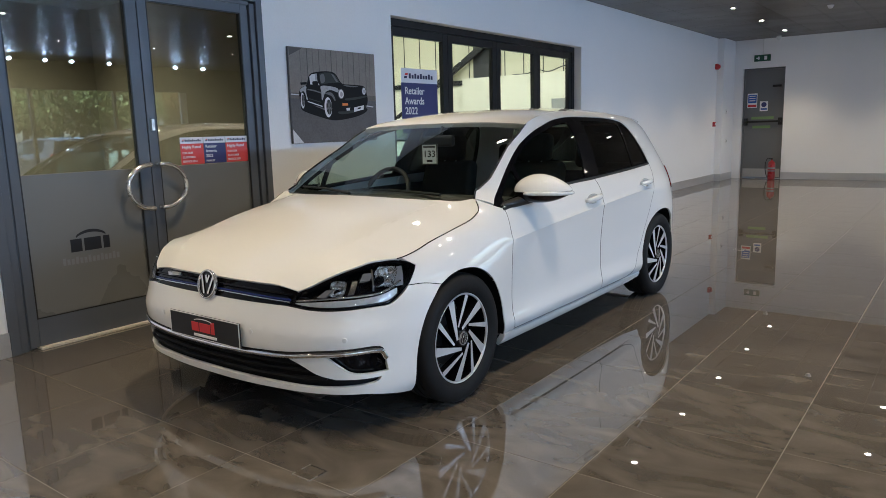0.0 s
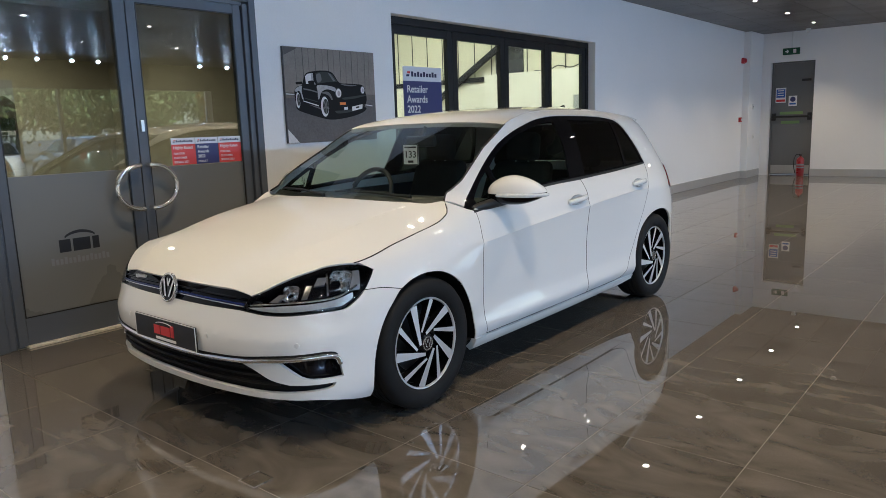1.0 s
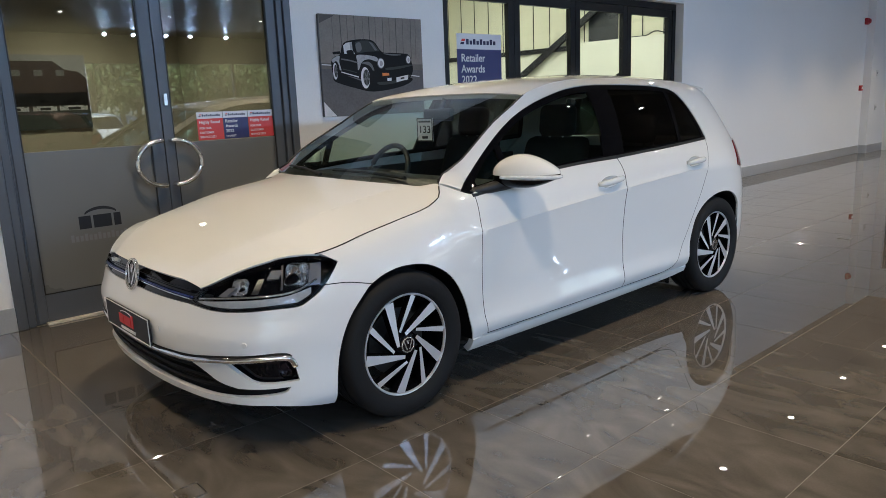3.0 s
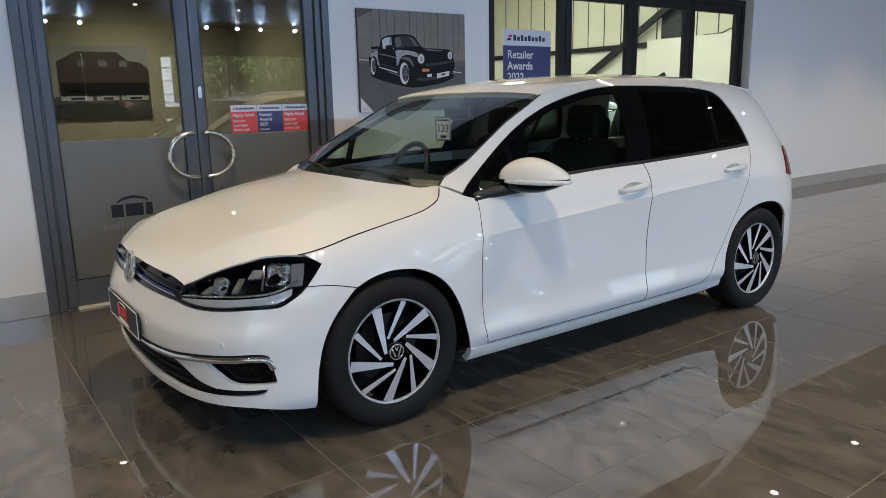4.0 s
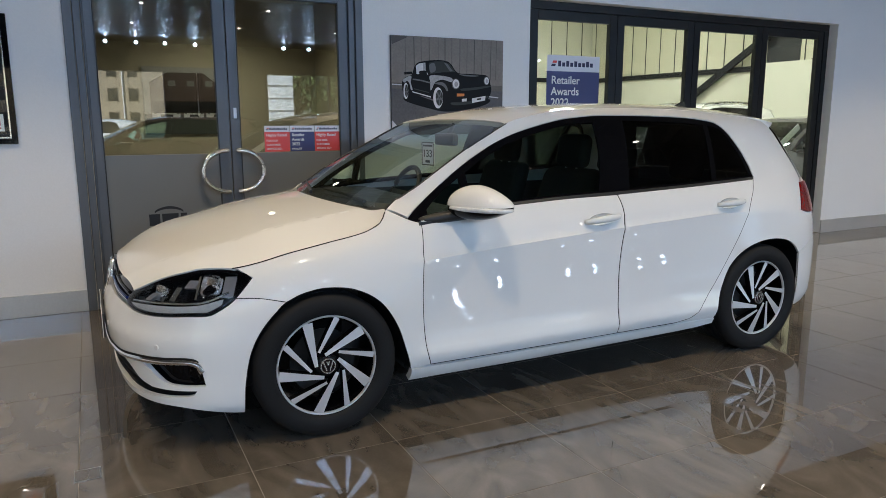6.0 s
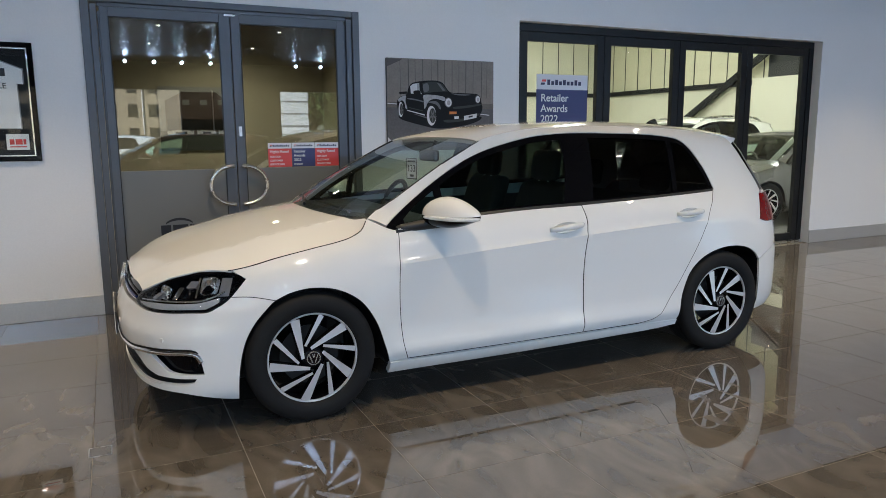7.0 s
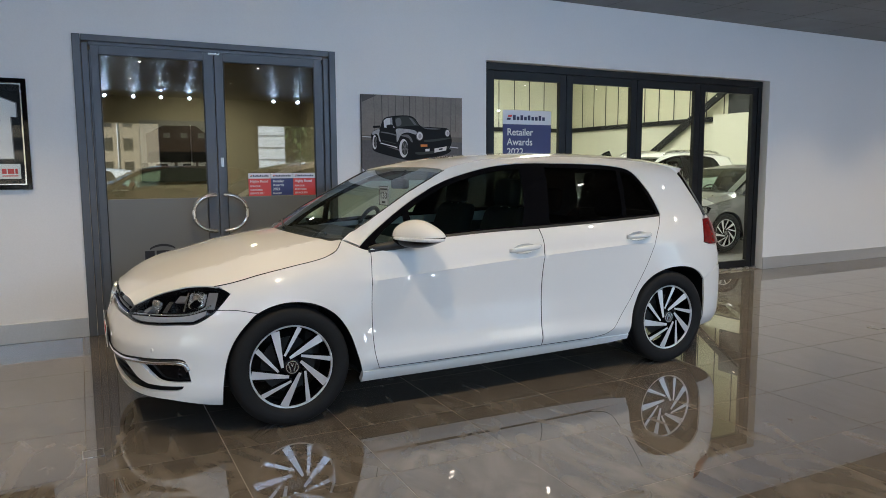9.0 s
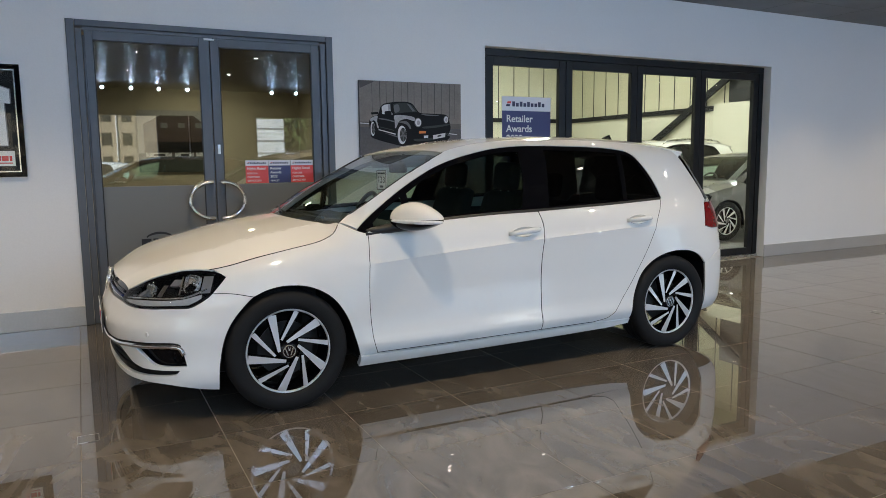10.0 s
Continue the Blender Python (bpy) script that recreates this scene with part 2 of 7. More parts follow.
wall_south = setting("wall_south", boxes((WEST, SOUTH - T, 0, EAST, SOUTH, CEIL + 0.1)), PLASTER, "plain white end wall")
BULK = mk("brown_bulkhead", (0.10, 0.085, 0.07), 0.5, var=0.06)
wall_east = setting("wall_east", boxes((EAST, SOUTH - T, 2.45, EAST + T, NORTH + T, CEIL + 0.1), (EAST - 0.02, 3.75, 0, EAST + T, 6.13, 2.449), (EAST - 0.02, 11.6, 0, EAST + T, 14.2, 2.449)), BULK, "dark bulkhead over the shop front glass")

ceil_bm = boxes((WEST - T, SOUTH - T, CEIL + 0.02, EAST + T, NORTH + T, CEIL + 0.2))
for i in range(22):
    for j in range(21):
        x0, y0 = WEST + 0.006 + i * 0.6, SOUTH + j * 1.2
        x1, y1 = min(x0 + 0.594, EAST), min(y0 + 1.194, NORTH)
        if x1 - x0 > 0.02 and y1 - y0 > 0.02:
            box(ceil_bm, x0, y0, CEIL + 0.004, x1, y1, CEIL + 0.019)
ceiling = setting("ceiling", ceil_bm, CEILING, "charcoal suspended ceiling of satin panels")

for nm, rows in (("baseboard", [(WEST, SOUTH, WEST + 0.016, DY0)]), ("baseboard", [(WEST, DY1, WEST + 0.016, VY0)]), ("baseboard", [(WEST, VY1, WEST + 0.016, 16.6)]),
                 ("baseboard", [(WEST + 0.14, 16.584, WEST + 0.156, NORTH - 0.016), (WEST + 0.016, 16.584, WEST + 0.14, 16.6)]),
                 ("baseboard", [(EX1, NORTH - 0.016, EAST, NORTH)])):
    setting(nm, boxes(*[(a, b, 0, c, d, 0.155) for a, b, c, d in rows], bevel=0.003), SKIRT, "grey skirting board along the wall foot")


# ---- double doors ----
def double_door():
    d = tagged(new("door_1"), "grey aluminium double glass doors with round steel pull handles", kind="structure")
    x = WEST
    for k, (w, dep) in enumerate(((0.062, 0.02), (0.05, 0.0), (0.055, -0.022))):
        o = sum((0.062, 0.05, 0.055)[:k])
        bm = bmesh.new()
        for a, b in ((DY0 + o, DY0 + o + w - 0.003), (DY1 - o - w + 0.003, DY1 - o)):
            box(bm, x - 0.1, a, 0.0, x + dep, b, DZ1 - o, bevel=0.004)
        h = (0.05, 0.03, 0.03)[k]
        o2 = sum((0.05, 0.03, 0.03)[:k])
        box(bm, x - 0.1, DY0 + o + w, DZ1 - o2 - h + 0.002, x + dep - 0.001, DY1 - o - w, DZ1 - o2, bevel=0.004)
        part("door_frame", bm, ANTHRACITE, d)
    yl0, ym, yl1 = DY0 + 0.125, (DY0 + DY1) / 2, DY1 - 0.125
    for a, b, g0, g1 in ((yl0, ym - 0.003, 2.163, 2.957), (ym + 0.003, yl1, 3.115, 3.914)):
        leaf = tagged(new("leaf"), "")
        leaf.parent = d
        xf, xb = x - 0.012, x - 0.065
        top = 2.252
        part("stile", boxes((xb, a, 0.012, xf, g0, 2.33), bevel=0.004), ANTHRACITE, leaf)
        part("stile", boxes((xb, g1, 0.012, xf, b, 2.33), bevel=0.004), ANTHRACITE, leaf)
        part("rail", boxes((xb, g0, top, xf - 0.001, g1, 2.33), bevel=0.003), ANTHRACITE, leaf)
        part("rail", boxes((xb, g0, 0.012, xf - 0.001, g1, 0.19), bevel=0.003), ANTHRACITE, leaf)
        part("gasket", boxes((xf - 0.008, g0, 0.19, xf - 0.002, g0 + 0.008, top), (xf - 0.008, g1 - 0.008, 0.19, xf - 0.002, g1, top),
                             (xf - 0.008, g0 + 0.008, top - 0.008, xf - 0.002, g1 - 0.008, top), (xf - 0.008, g0 + 0.008, 0.19, xf - 0.002, g1 - 0.008, 0.198)), BLACK, leaf)
        pane = part("pane", boxes((xf - 0.03, g0 + 0.001, 1.102, xf - 0.022, g1 - 0.001, top - 0.001)), DOOR_GLASS, leaf, "clear glass reflecting the shop front")
        part("frosted_panel", boxes((xf - 0.03, g0 + 0.001, 0.191, xf - 0.02, g1 - 0.001, 1.1)), FROST, leaf, "grey frosted film on the lower glass")
    part("threshold", boxes((x - 0.1, DY0 + 0.17, 0.0, x + 0.03, DY1 - 0.17, 0.014), bevel=0.003), THRESHOLD, d, "bright cream metal threshold strip")
    part("closer_plate", boxes((x - 0.012, ym - 0.045, 2.30, x + 0.004, ym + 0.045, 2.315), bevel=0.002), STEEL, d)
    # half rings, one on each leaf
    for sgn in (-1, 1):
        bm = bmesh.new()
        R = 0.154
        c = ym + sgn * 0.045
        pts = [(x - 0.012, c, 0.97 + R)] + [(x + 0.055, c + sgn * (R + 0.024) * math.sin(t), 0.97 + R * math.cos(t)) for t in [math.pi * k / 40 for k in range(41)]] + [(x - 0.012, c, 0.97 - R)]
        tube(bm, pts, 0.0175, 20)
        part("pull_handle", bm, HANDLE_STEEL, d, "polished steel half-ring pull handle", smooth=True, angle=50)
    part("lock", boxes((x - 0.012, ym + 0.025, 1.36, x + 0.004, ym + 0.05, 1.44), bevel=0.003), STEEL, d)
    return d


door_1 = double_door()


# ---- folding window wall ----
def folding_window():
    w = tagged(new("window_1"), "black aluminium folding windows into the car bay", kind="structure")
    xf, xb = WEST - 0.11, WEST - 0.18
    part("window_frame", boxes((xb, VY0, 0.03, xf, VY0 + 0.075, VZ1 - 0.075), (xb, VY1 - 0.075, 0.03, xf, VY1, VZ1 - 0.075), (xb, VY0, VZ1 - 0.075, xf, VY1, VZ1), bevel=0.003), BLACK_FRAME, w)
    part("track", boxes((xb - 0.02, VY0, 0.0, xf + 0.02, VY1, 0.028), bevel=0.003), STEEL, w, "metal floor track")
    ya, yb = VY0 + 0.078, VY1 - 0.078
    n = 4
    st = (yb - ya) / n
    for k in range(n):
        a, b = ya + k * st + 0.003, ya + (k + 1) * st - 0.003
        leaf = new("leaf")
        leaf.parent = w
        x1, x0 = xf - 0.008, xb + 0.006
        part("stile", boxes((x0, a, 0.03, x1, a + 0.085, VZ1 - 0.078), bevel=0.003), BLACK_FRAME, leaf)
        part("stile", boxes((x0, b - 0.085, 0.03, x1, b, VZ1 - 0.078), bevel=0.003), BLACK_FRAME, leaf)
        part("rail", boxes((x0, a + 0.085, VZ1 - 0.165, x1 - 0.001, b - 0.085, VZ1 - 0.078), bevel=0.003), BLACK_FRAME, leaf)
        part("rail", boxes((x0, a + 0.085, 0.03, x1 - 0.001, b - 0.085, 0.12), bevel=0.003), BLACK_FRAME, leaf)
        p = part("pane", boxes((x0 + 0.02, a + 0.085, 0.12, x0 + 0.03, b - 0.085, VZ1 - 0.165)), WIN_GLASS, leaf)
        p.visible_shadow = False
        if k in (0, 1):
            bm = boxes((x1, (b if k == 0 else a) - 0.03 + (0 if k == 0 else 0.02), 0.98, x1 + 0.012, (b if k == 0 else a) + (0 if k == 0 else 0.05), 1.16), bevel=0.004)
            part("handle", bm, BLACK, leaf)
    return w


window_1 = folding_window()


# ---- shop front behind the walk ----
def shop_front():
    w = tagged(new("window_2"), "tall shop front glazing with dark mullions", kind="structure")
    n = 12
    st = (NORTH - SOUTH) / n
    for k in range(n + 1):
        y = SOUTH + k * st
        part("mullion", boxes((EAST + 0.02, y - 0.03, 0, EAST + 0.12, y + 0.03, 2.45)), ANTHRACITE, w)
    part("sill", boxes((EAST, SOUTH, 0, EAST + 0.14, NORTH, 0.12)), ANTHRACITE, w)
    for k in range(n):
        p = part("pane", boxes((EAST + 0.06, SOUTH + k * st + 0.03, 0.12, EAST + 0.07, SOUTH + (k + 1) * st - 0.03, 2.45)), WIN_GLASS, w)
        p.visible_shadow = False
    return w


window_2 = shop_front()
setting("trim", boxes((EAST - 0.03, 4.465, 0, EAST - 0.0205, 4.495, 2.44)), PLASTER, "thin pale edge strip on the dark pillar")
setting("wall_jamb", boxes((EAST - 0.06, 11.42, 0, EAST + 0.015, 11.599, 2.449)), PLASTER, "narrow white jamb beside the shop front glass")


# ---- downlights ----
def downlight(lens, r):
    d = thing("ceiling_downlight", "small recessed downlight in the dark ceiling", "ceiling light", "downlights in the ceiling")
    bm = bmesh.new()
    lathe(bm, [(0.0, r), (-0.004, r * 1.02), (-0.006, r * 1.15), (-0.004, r * 1.28), (0.002, r * 1.3)], 28, "z")
    part("bezel", bm, STEEL, d, smooth=True)
    bm = bmesh.new()
    bmesh.ops.create_circle(bm, cap_ends=True, segments=28, radius=r * 0.99)
    bmesh.ops.reverse_faces(bm, faces=bm.faces)
    part("lens", bm, lens, d, "lit lens", m=pose(0, 0, -0.001))
    return d


def floodlight():
    """A short round can on a ceiling stem, its lit face towards -z."""
    d = thing("spotlight", "small round spotlight hung under the dark ceiling by the shop front", "ceiling light", "spotlights by the shop front")
    bm = bmesh.new()
    lathe(bm, [(0.0, 0.033), (-0.004, 0.05), (0.004, 0.06), (0.05, 0.056), (0.075, 0.04), (0.08, 0.0)], 28, "z")
    part("can", bm, STEEL, d, angle=40)
    bm = bmesh.new()
    bmesh.ops.create_circle(bm, cap_ends=True, segments=28, radius=0.032)
    bmesh.ops.reverse_faces(bm, faces=bm.faces)
    part("lens", bm, LENS_COOL, d, "lit lens", m=pose(0, 0, -0.001))
    part("stem", cyl(bmesh.new(), (-0.095, 0, 0.075), (0.0, 0, 0.05), 0.008, n=10), STEEL, d)
    return d


first = downlight(LENS_WARM, 0.036)
first.matrix_world = pose(DOWN_X[0], DOWN_Y[0], CEIL + 0.001)
for lx in DOWN_X:
    for ly in DOWN_Y:
        if (lx, ly) != (DOWN_X[0], DOWN_Y[0]):
            copy_thing(first, pose(lx, ly, CEIL + 0.001))
cool = floodlight()
cool.matrix_world = pose(6.56, FRONT_Y[0] * 0.967, CEIL - 0.10, 0, 72, 0)
for ly in FRONT_Y[1:]:
    copy_thing(cool, pose(6.56, ly * 0.967, CEIL - 0.10, 0, 72, 0))


# ---- hatchback: the shape of its skin ----
# u runs from the front axle to the back, v from the middle line out, z up
CAR_X, CAR_Y = -2.75, 2.911


def smooth_curve(pairs):
    """A smooth function through (x, y) pairs, with no overshoot."""
    xs, ys = np.array([p[0] for p in pairs], float), np.array([p[1] for p in pairs], float)
    d = np.diff(ys) / np.diff(xs)
    m = np.empty(len(xs))
    m[0], m[-1] = d[0], d[-1]
    for i in range(1, len(xs) - 1):
        m[i] = 0.0 if d[i - 1] * d[i] <= 0 else 2 * d[i - 1] * d[i] / (d[i - 1] + d[i])

    def f(x):
        x = min(max(x, xs[0]), xs[-1])
        i = int(min(max(np.searchsorted(xs, x) - 1, 0), len(xs) - 2))
        h = xs[i + 1] - xs[i]
        t = (x - xs[i]) / h
        return float((1 + 2 * t) * (1 - t) ** 2 * ys[i] + t * (1 - t) ** 2 * h * m[i] + t * t * (3 - 2 * t) * ys[i + 1] + t * t * (t - 1) * h * m[i + 1])
    return f


LOOP = [(-0.838, 0), (-0.835, 0.18), (-0.819, 0.36), (-0.779, 0.54), (-0.706, 0.68), (-0.60, 0.775), (-0.45, 0.838), (-0.25, 0.872), (0.0, 0.886), (0.5, 0.889), (1.0, 0.894),
        (1.6, 0.896), (2.2, 0.892), (2.62, 0.886), (2.9, 0.862), (3.1, 0.815), (3.24, 0.735), (3.33, 0.58), (3.375, 0.32), (3.39, 0)]


def loop_table():
    """Even points of the plan outline: path length, u, v and the outward normal."""
    pts = []
    n = len(LOOP)
    P = [np.array(p, float) for p in LOOP]
    P = [np.array((P[1][0], -P[1][1]))] + P + [np.array((P[-2][0], -P[-2][1]))]
    for i in range(1, n):
        p0, p1, p2, p3 = P[i - 1], P[i], P[i + 1], P[i + 2]
        for k in range(40):
            t = k / 40
            pts.append(0.5 * ((2 * p1) + (p2 - p0) * t + (2 * p0 - 5 * p1 + 4 * p2 - p3) * t * t + (3 * p1 - p0 - 3 * p2 + p3) * t ** 3))
    pts.append(P[n])
    pts = np.array(pts)
    s = np.concatenate([[0], np.cumsum(np.linalg.norm(np.diff(pts, axis=0), axis=1))])
    g = np.gradient(pts, axis=0)
    g /= np.linalg.norm(g, axis=1)[:, None]
    nrm = np.stack([-g[:, 1], g[:, 0]], 1)
    for _ in range(30):
        nrm[1:-1] = (nrm[:-2] + 2 * nrm[1:-1] + nrm[2:]) / 4
    nrm[0], nrm[-1] = (-1, 0), (1, 0)
    nrm /= np.linalg.norm(nrm, axis=1)[:, None]
    return s, pts[:, 0], pts[:, 1], nrm[:, 0], nrm[:, 1]


LS, LU, LV, LNU, LNV = loop_table()
S_END = float(LS[-1])


def s_of_u(u):
    return float(np.interp(u, LU, LS))


def s_of_v(v):
    k = int(np.argmax(LV > 0.885))
    return float(np.interp(v, LV[:k], LS[:k]))


# how far the skin lies inside the outline, by height, at stations along the car
PROFILES = []


def station(s, *rows):
    PROFILES.append((s, rows))


station(0.0, (0.12, 0.20), (0.16, 0.10), (0.20, 0.045), (0.25, 0.03), (0.32, 0.022), (0.37, 0.012), (0.42, 0.0), (0.475, -0.003), (0.515, 0.008), (0.55, 0.022), (0.60, 0.045), (0.66, 0.07), (0.70, 0.105), (0.76, 0.20), (0.8, 0.3))
station(s_of_v(0.45), (0.12, 0.20), (0.16, 0.09), (0.20, 0.04), (0.25, 0.028), (0.32, 0.022), (0.37, 0.012), (0.42, 0.0), (0.475, -0.003), (0.515, 0.008), (0.55, 0.021), (0.60, 0.038), (0.66, 0.065), (0.70, 0.10), (0.76, 0.18), (0.8, 0.28))
station(s_of_u(-0.62), (0.12, 0.14), (0.16, 0.04), (0.20, 0.004), (0.26, 0.0), (0.32, 0.002), (0.38, 0.0), (0.46, -0.005), (0.485, -0.003), (0.515, 0.006), (0.54, 0.012), (0.58, 0.016), (0.64, 0.036), (0.70, 0.068), (0.745, 0.10), (0.8, 0.17))
station(s_of_u(-0.30), (0.12, 0.10), (0.16, 0.03), (0.20, 0.008), (0.26, 0.002), (0.32, 0.002), (0.45, -0.002), (0.56, 0.0), (0.64, 0.012), (0.70, 0.03), (0.745, 0.056), (0.78, 0.09), (0.83, 0.17))
station(s_of_u(0.0), (0.12, 0.10), (0.18, 0.03), (0.30, 0.0), (0.5, 0.0), (0.62, 0.0), (0.68, 0.008), (0.74, 0.028), (0.79, 0.058), (0.835, 0.105), (0.88, 0.18))
station(s_of_u(0.33), (0.12, 0.10), (0.175, 0.07), (0.20, 0.045), (0.235, 0.03), (0.30, 0.016), (0.45, 0.004), (0.62, 0.0), (0.72, 0.006), (0.80, 0.025), (0.86, 0.055), (0.91, 0.098), (0.955, 0.16), (1.0, 0.235))
station(s_of_u(0.50), (0.12, 0.10), (0.175, 0.075), (0.20, 0.048), (0.235, 0.034), (0.265, 0.018), (0.30, 0.011), (0.335, 0.018), (0.40, 0.021), (0.50, 0.016), (0.62, 0.009), (0.71, 0.003), (0.739, 0.0), (0.747, 0.005), (0.84, 0.034), (0.90, 0.065), (0.955, 0.105), (1.03, 0.15), (1.12, 0.20), (1.22, 0.26))
station(s_of_u(1.3), (0.12, 0.10), (0.175, 0.075), (0.20, 0.048), (0.235, 0.034), (0.265, 0.016), (0.30, 0.008), (0.335, 0.013), (0.40, 0.0205), (0.52, 0.0205), (0.66, 0.0125), (0.765, 0.004), (0.795, 0.0), (0.803, 0.006), (0.87, 0.026), (0.93, 0.052), (0.97, 0.078), (1.05, 0.108), (1.15, 0.148), (1.25, 0.196), (1.32, 0.238), (1.36, 0.27), (1.40, 0.325), (1.425, 0.40))
station(s_of_u(2.2), (0.12, 0.10), (0.175, 0.075), (0.20, 0.05), (0.235, 0.036), (0.265, 0.016), (0.30, 0.008), (0.335, 0.013), (0.40, 0.0205), (0.52, 0.0205), (0.68, 0.0125), (0.81, 0.004), (0.84, 0.0), (0.848, 0.006), (0.90, 0.022), (0.95, 0.046), (1.0, 0.082), (1.08, 0.115), (1.17, 0.155), (1.26, 0.202), (1.32, 0.24), (1.36, 0.275), (1.39, 0.32), (1.42, 0.40))
station(s_of_u(2.75), (0.12, 0.12), (0.18, 0.05), (0.25, 0.012), (0.40, 0.0), (0.64, -0.002), (0.82, 0.0), (0.88, 0.014), (0.95, 0.048), (1.02, 0.09), (1.10, 0.128), (1.18, 0.168), (1.26, 0.21), (1.32, 0.255), (1.36, 0.31), (1.40, 0.40))
station(s_of_u(3.1), (0.12, 0.16), (0.20, 0.05), (0.30, 0.006), (0.45, 0.0), (0.60, 0.0), (0.70, 0.006), (0.80, 0.022), (0.90, 0.05), (1.0, 0.095), (1.1, 0.15), (1.2, 0.21), (1.28, 0.265), (1.33, 0.32), (1.38, 0.42))
station(s_of_v(0.0) + S_END, (0.12, 0.20), (0.20, 0.06), (0.30, 0.01), (0.45, 0.0), (0.58, 0.004), (0.66, 0.05), (0.78, 0.075), (0.90, 0.105), (1.0, 0.16), (1.1, 0.25), (1.2, 0.34), (1.3, 0.43), (1.38, 0.5))
PROFILE_S = np.array([p[0] for p in PROFILES])
PROFILE_F = [smooth_curve(p[1]) for p in PROFILES]
CREASE_S, CREASE_Z = [s_of_u(u) for u in (0.5, 0.9, 1.3, 1.75, 2.2)], (0.739, 0.770, 0.795, 0.819, 0.84)
PROFILE_C = np.interp(PROFILE_S, CREASE_S, CREASE_Z)


def crease_z(s):
    return float(np.interp(s, CREASE_S, CREASE_Z))


def inset(s, z):
    s = min(max(s, 0.0), S_END)
    i = int(min(max(np.searchsorted(PROFILE_S, s) - 1, 0), len(PROFILES) - 2))
    t = (s - PROFILE_S[i]) / (PROFILE_S[i + 1] - PROFILE_S[i])
    c = crease_z(s)
    w = max(0.0, 1.0 - abs(z - c) / 0.16)
    vals = [PROFILE_F[j](z + (PROFILE_C[j] - c) * w) for j in (max(i - 1, 0), i, i + 1, min(i + 2, len(PROFILES) - 1))]
    ss = [PROFILE_S[j] for j in (max(i - 1, 0), i, i + 1, min(i + 2, len(PROFILES) - 1))]
    h = ss[2] - ss[1]
    m1 = (vals[2] - vals[0]) / max(ss[2] - ss[0], 1e-6)
    m2 = (vals[3] - vals[1]) / max(ss[3] - ss[1], 1e-6)
    return ((1 + 2 * t) * (1 - t) ** 2 * vals[1] + t * (1 - t) ** 2 * h * m1 + t * t * (3 - 2 * t) * vals[2] + t * t * (t - 1) * h * m2)


def skin(s, z):
    """The place (v, u, z) on the car's flank, nose or tail."""
    i = inset(s, z)
    sa = abs(s)
    sg = -1.0 if s < 0 else 1.0
    if s < 0:
        i = inset(sa, z)
    u, v = np.interp(sa, LS, LU), np.interp(sa, LS, LV)
    nu, nv = np.interp(sa, LS, LNU), np.interp(sa, LS, LNV)
    return (sg * (v - i * nv), u - i * nu, z)


# bonnet and roof
bonnet_mid = smooth_curve([(-0.80, 0.64), (-0.764, 0.676), (-0.745, 0.693), (-0.70, 0.722), (-0.61, 0.768), (-0.5, 0.812), (-0.34, 0.862), (-0.11, 0.922), (0.12, 0.956), (0.4, 0.985)])
LAMP_TOP = [(0.56, 0.650), (0.62, 0.670), (0.70, 0.700), (0.785, 0.724), (0.88, 0.743), (0.94, 0.754), (1.01, 0.757), (1.07, 0.755)]
lamp_edge = [skin(a, b + 0.003) for a, b in LAMP_TOP]
bonnet_rim = smooth_curve([(-0.80, 0.61)] + [(p[1], p[2]) for p in lamp_edge] + [(-0.29, 0.769), (-0.145, 0.800), (0.03, 0.833), (0.2, 0.866), (0.28, 0.902), (0.33, 0.953), (0.4, 0.99)])
bonnet_out = smooth_curve([(-0.80, 0.50)] + [(p[1], p[0]) for p in lamp_edge] + [(u, skin(s_of_u(u), bonnet_rim(u))[0]) for u in (-0.29, -0.22, -0.145, -0.06, 0.03, 0.12, 0.2, 0.24, 0.28, 0.305, 0.33)] + [(0.4, 0.68)])


def bonnet(u, v):
    w = abs(v) / bonnet_out(u)
    m, e = bonnet_mid(u), bonnet_rim(u)
    drop = 0.33 * (w / 0.7) ** 2 if w < 0.7 else 0.33 + 0.67 * ((w - 0.7) / 0.3) ** 1.08
    return (v, u, m - (m - e) * drop)


roof_mid = smooth_curve([(0.9, 1.285), (1.07, 1.360), (1.25, 1.404), (1.5, 1.433), (1.9, 1.448), (2.3, 1.443), (2.7, 1.420), (3.0, 1.386), (3.25, 1.342), (3.3, 1.33)])
rail_z = smooth_curve([(0.33, 0.953), (0.5, 1.058), (0.7, 1.172), (0.9, 1.278), (1.03, 1.338), (1.15, 1.366), (1.3, 1.388), (1.6, 1.408), (2.0, 1.410), (2.4, 1.395), (2.7, 1.370), (2.95, 1.338), (3.12, 1.305), (3.2, 1.285)])


def rail_v(u):
    return skin(s_of_u(u), rail_z(u))[0]


def roof(u, v):
    w = abs(v) / rail_v(u)
    return (v, u, roof_mid(u) - (roof_mid(u) - rail_z(u)) * w ** 3.0)


# ---- panels cut from the skin ----
COARSE = 1.0
from mathutils.geometry import delaunay_2d_cdt


def curve_loop(*runs, n=7):
    """An outline of smooth runs that meet at corners."""
    out = []
    for r in runs:
        p = spline([Vector(q) for q in r], n) if len(r) > 2 else [Vector(q) for q in r]
        if out and (out[-1] - p[0]).length < 1e-5:
            p = p[1:]
        out += p
    if (out[0] - out[-1]).length < 1e-5:
        out.pop()
    return out


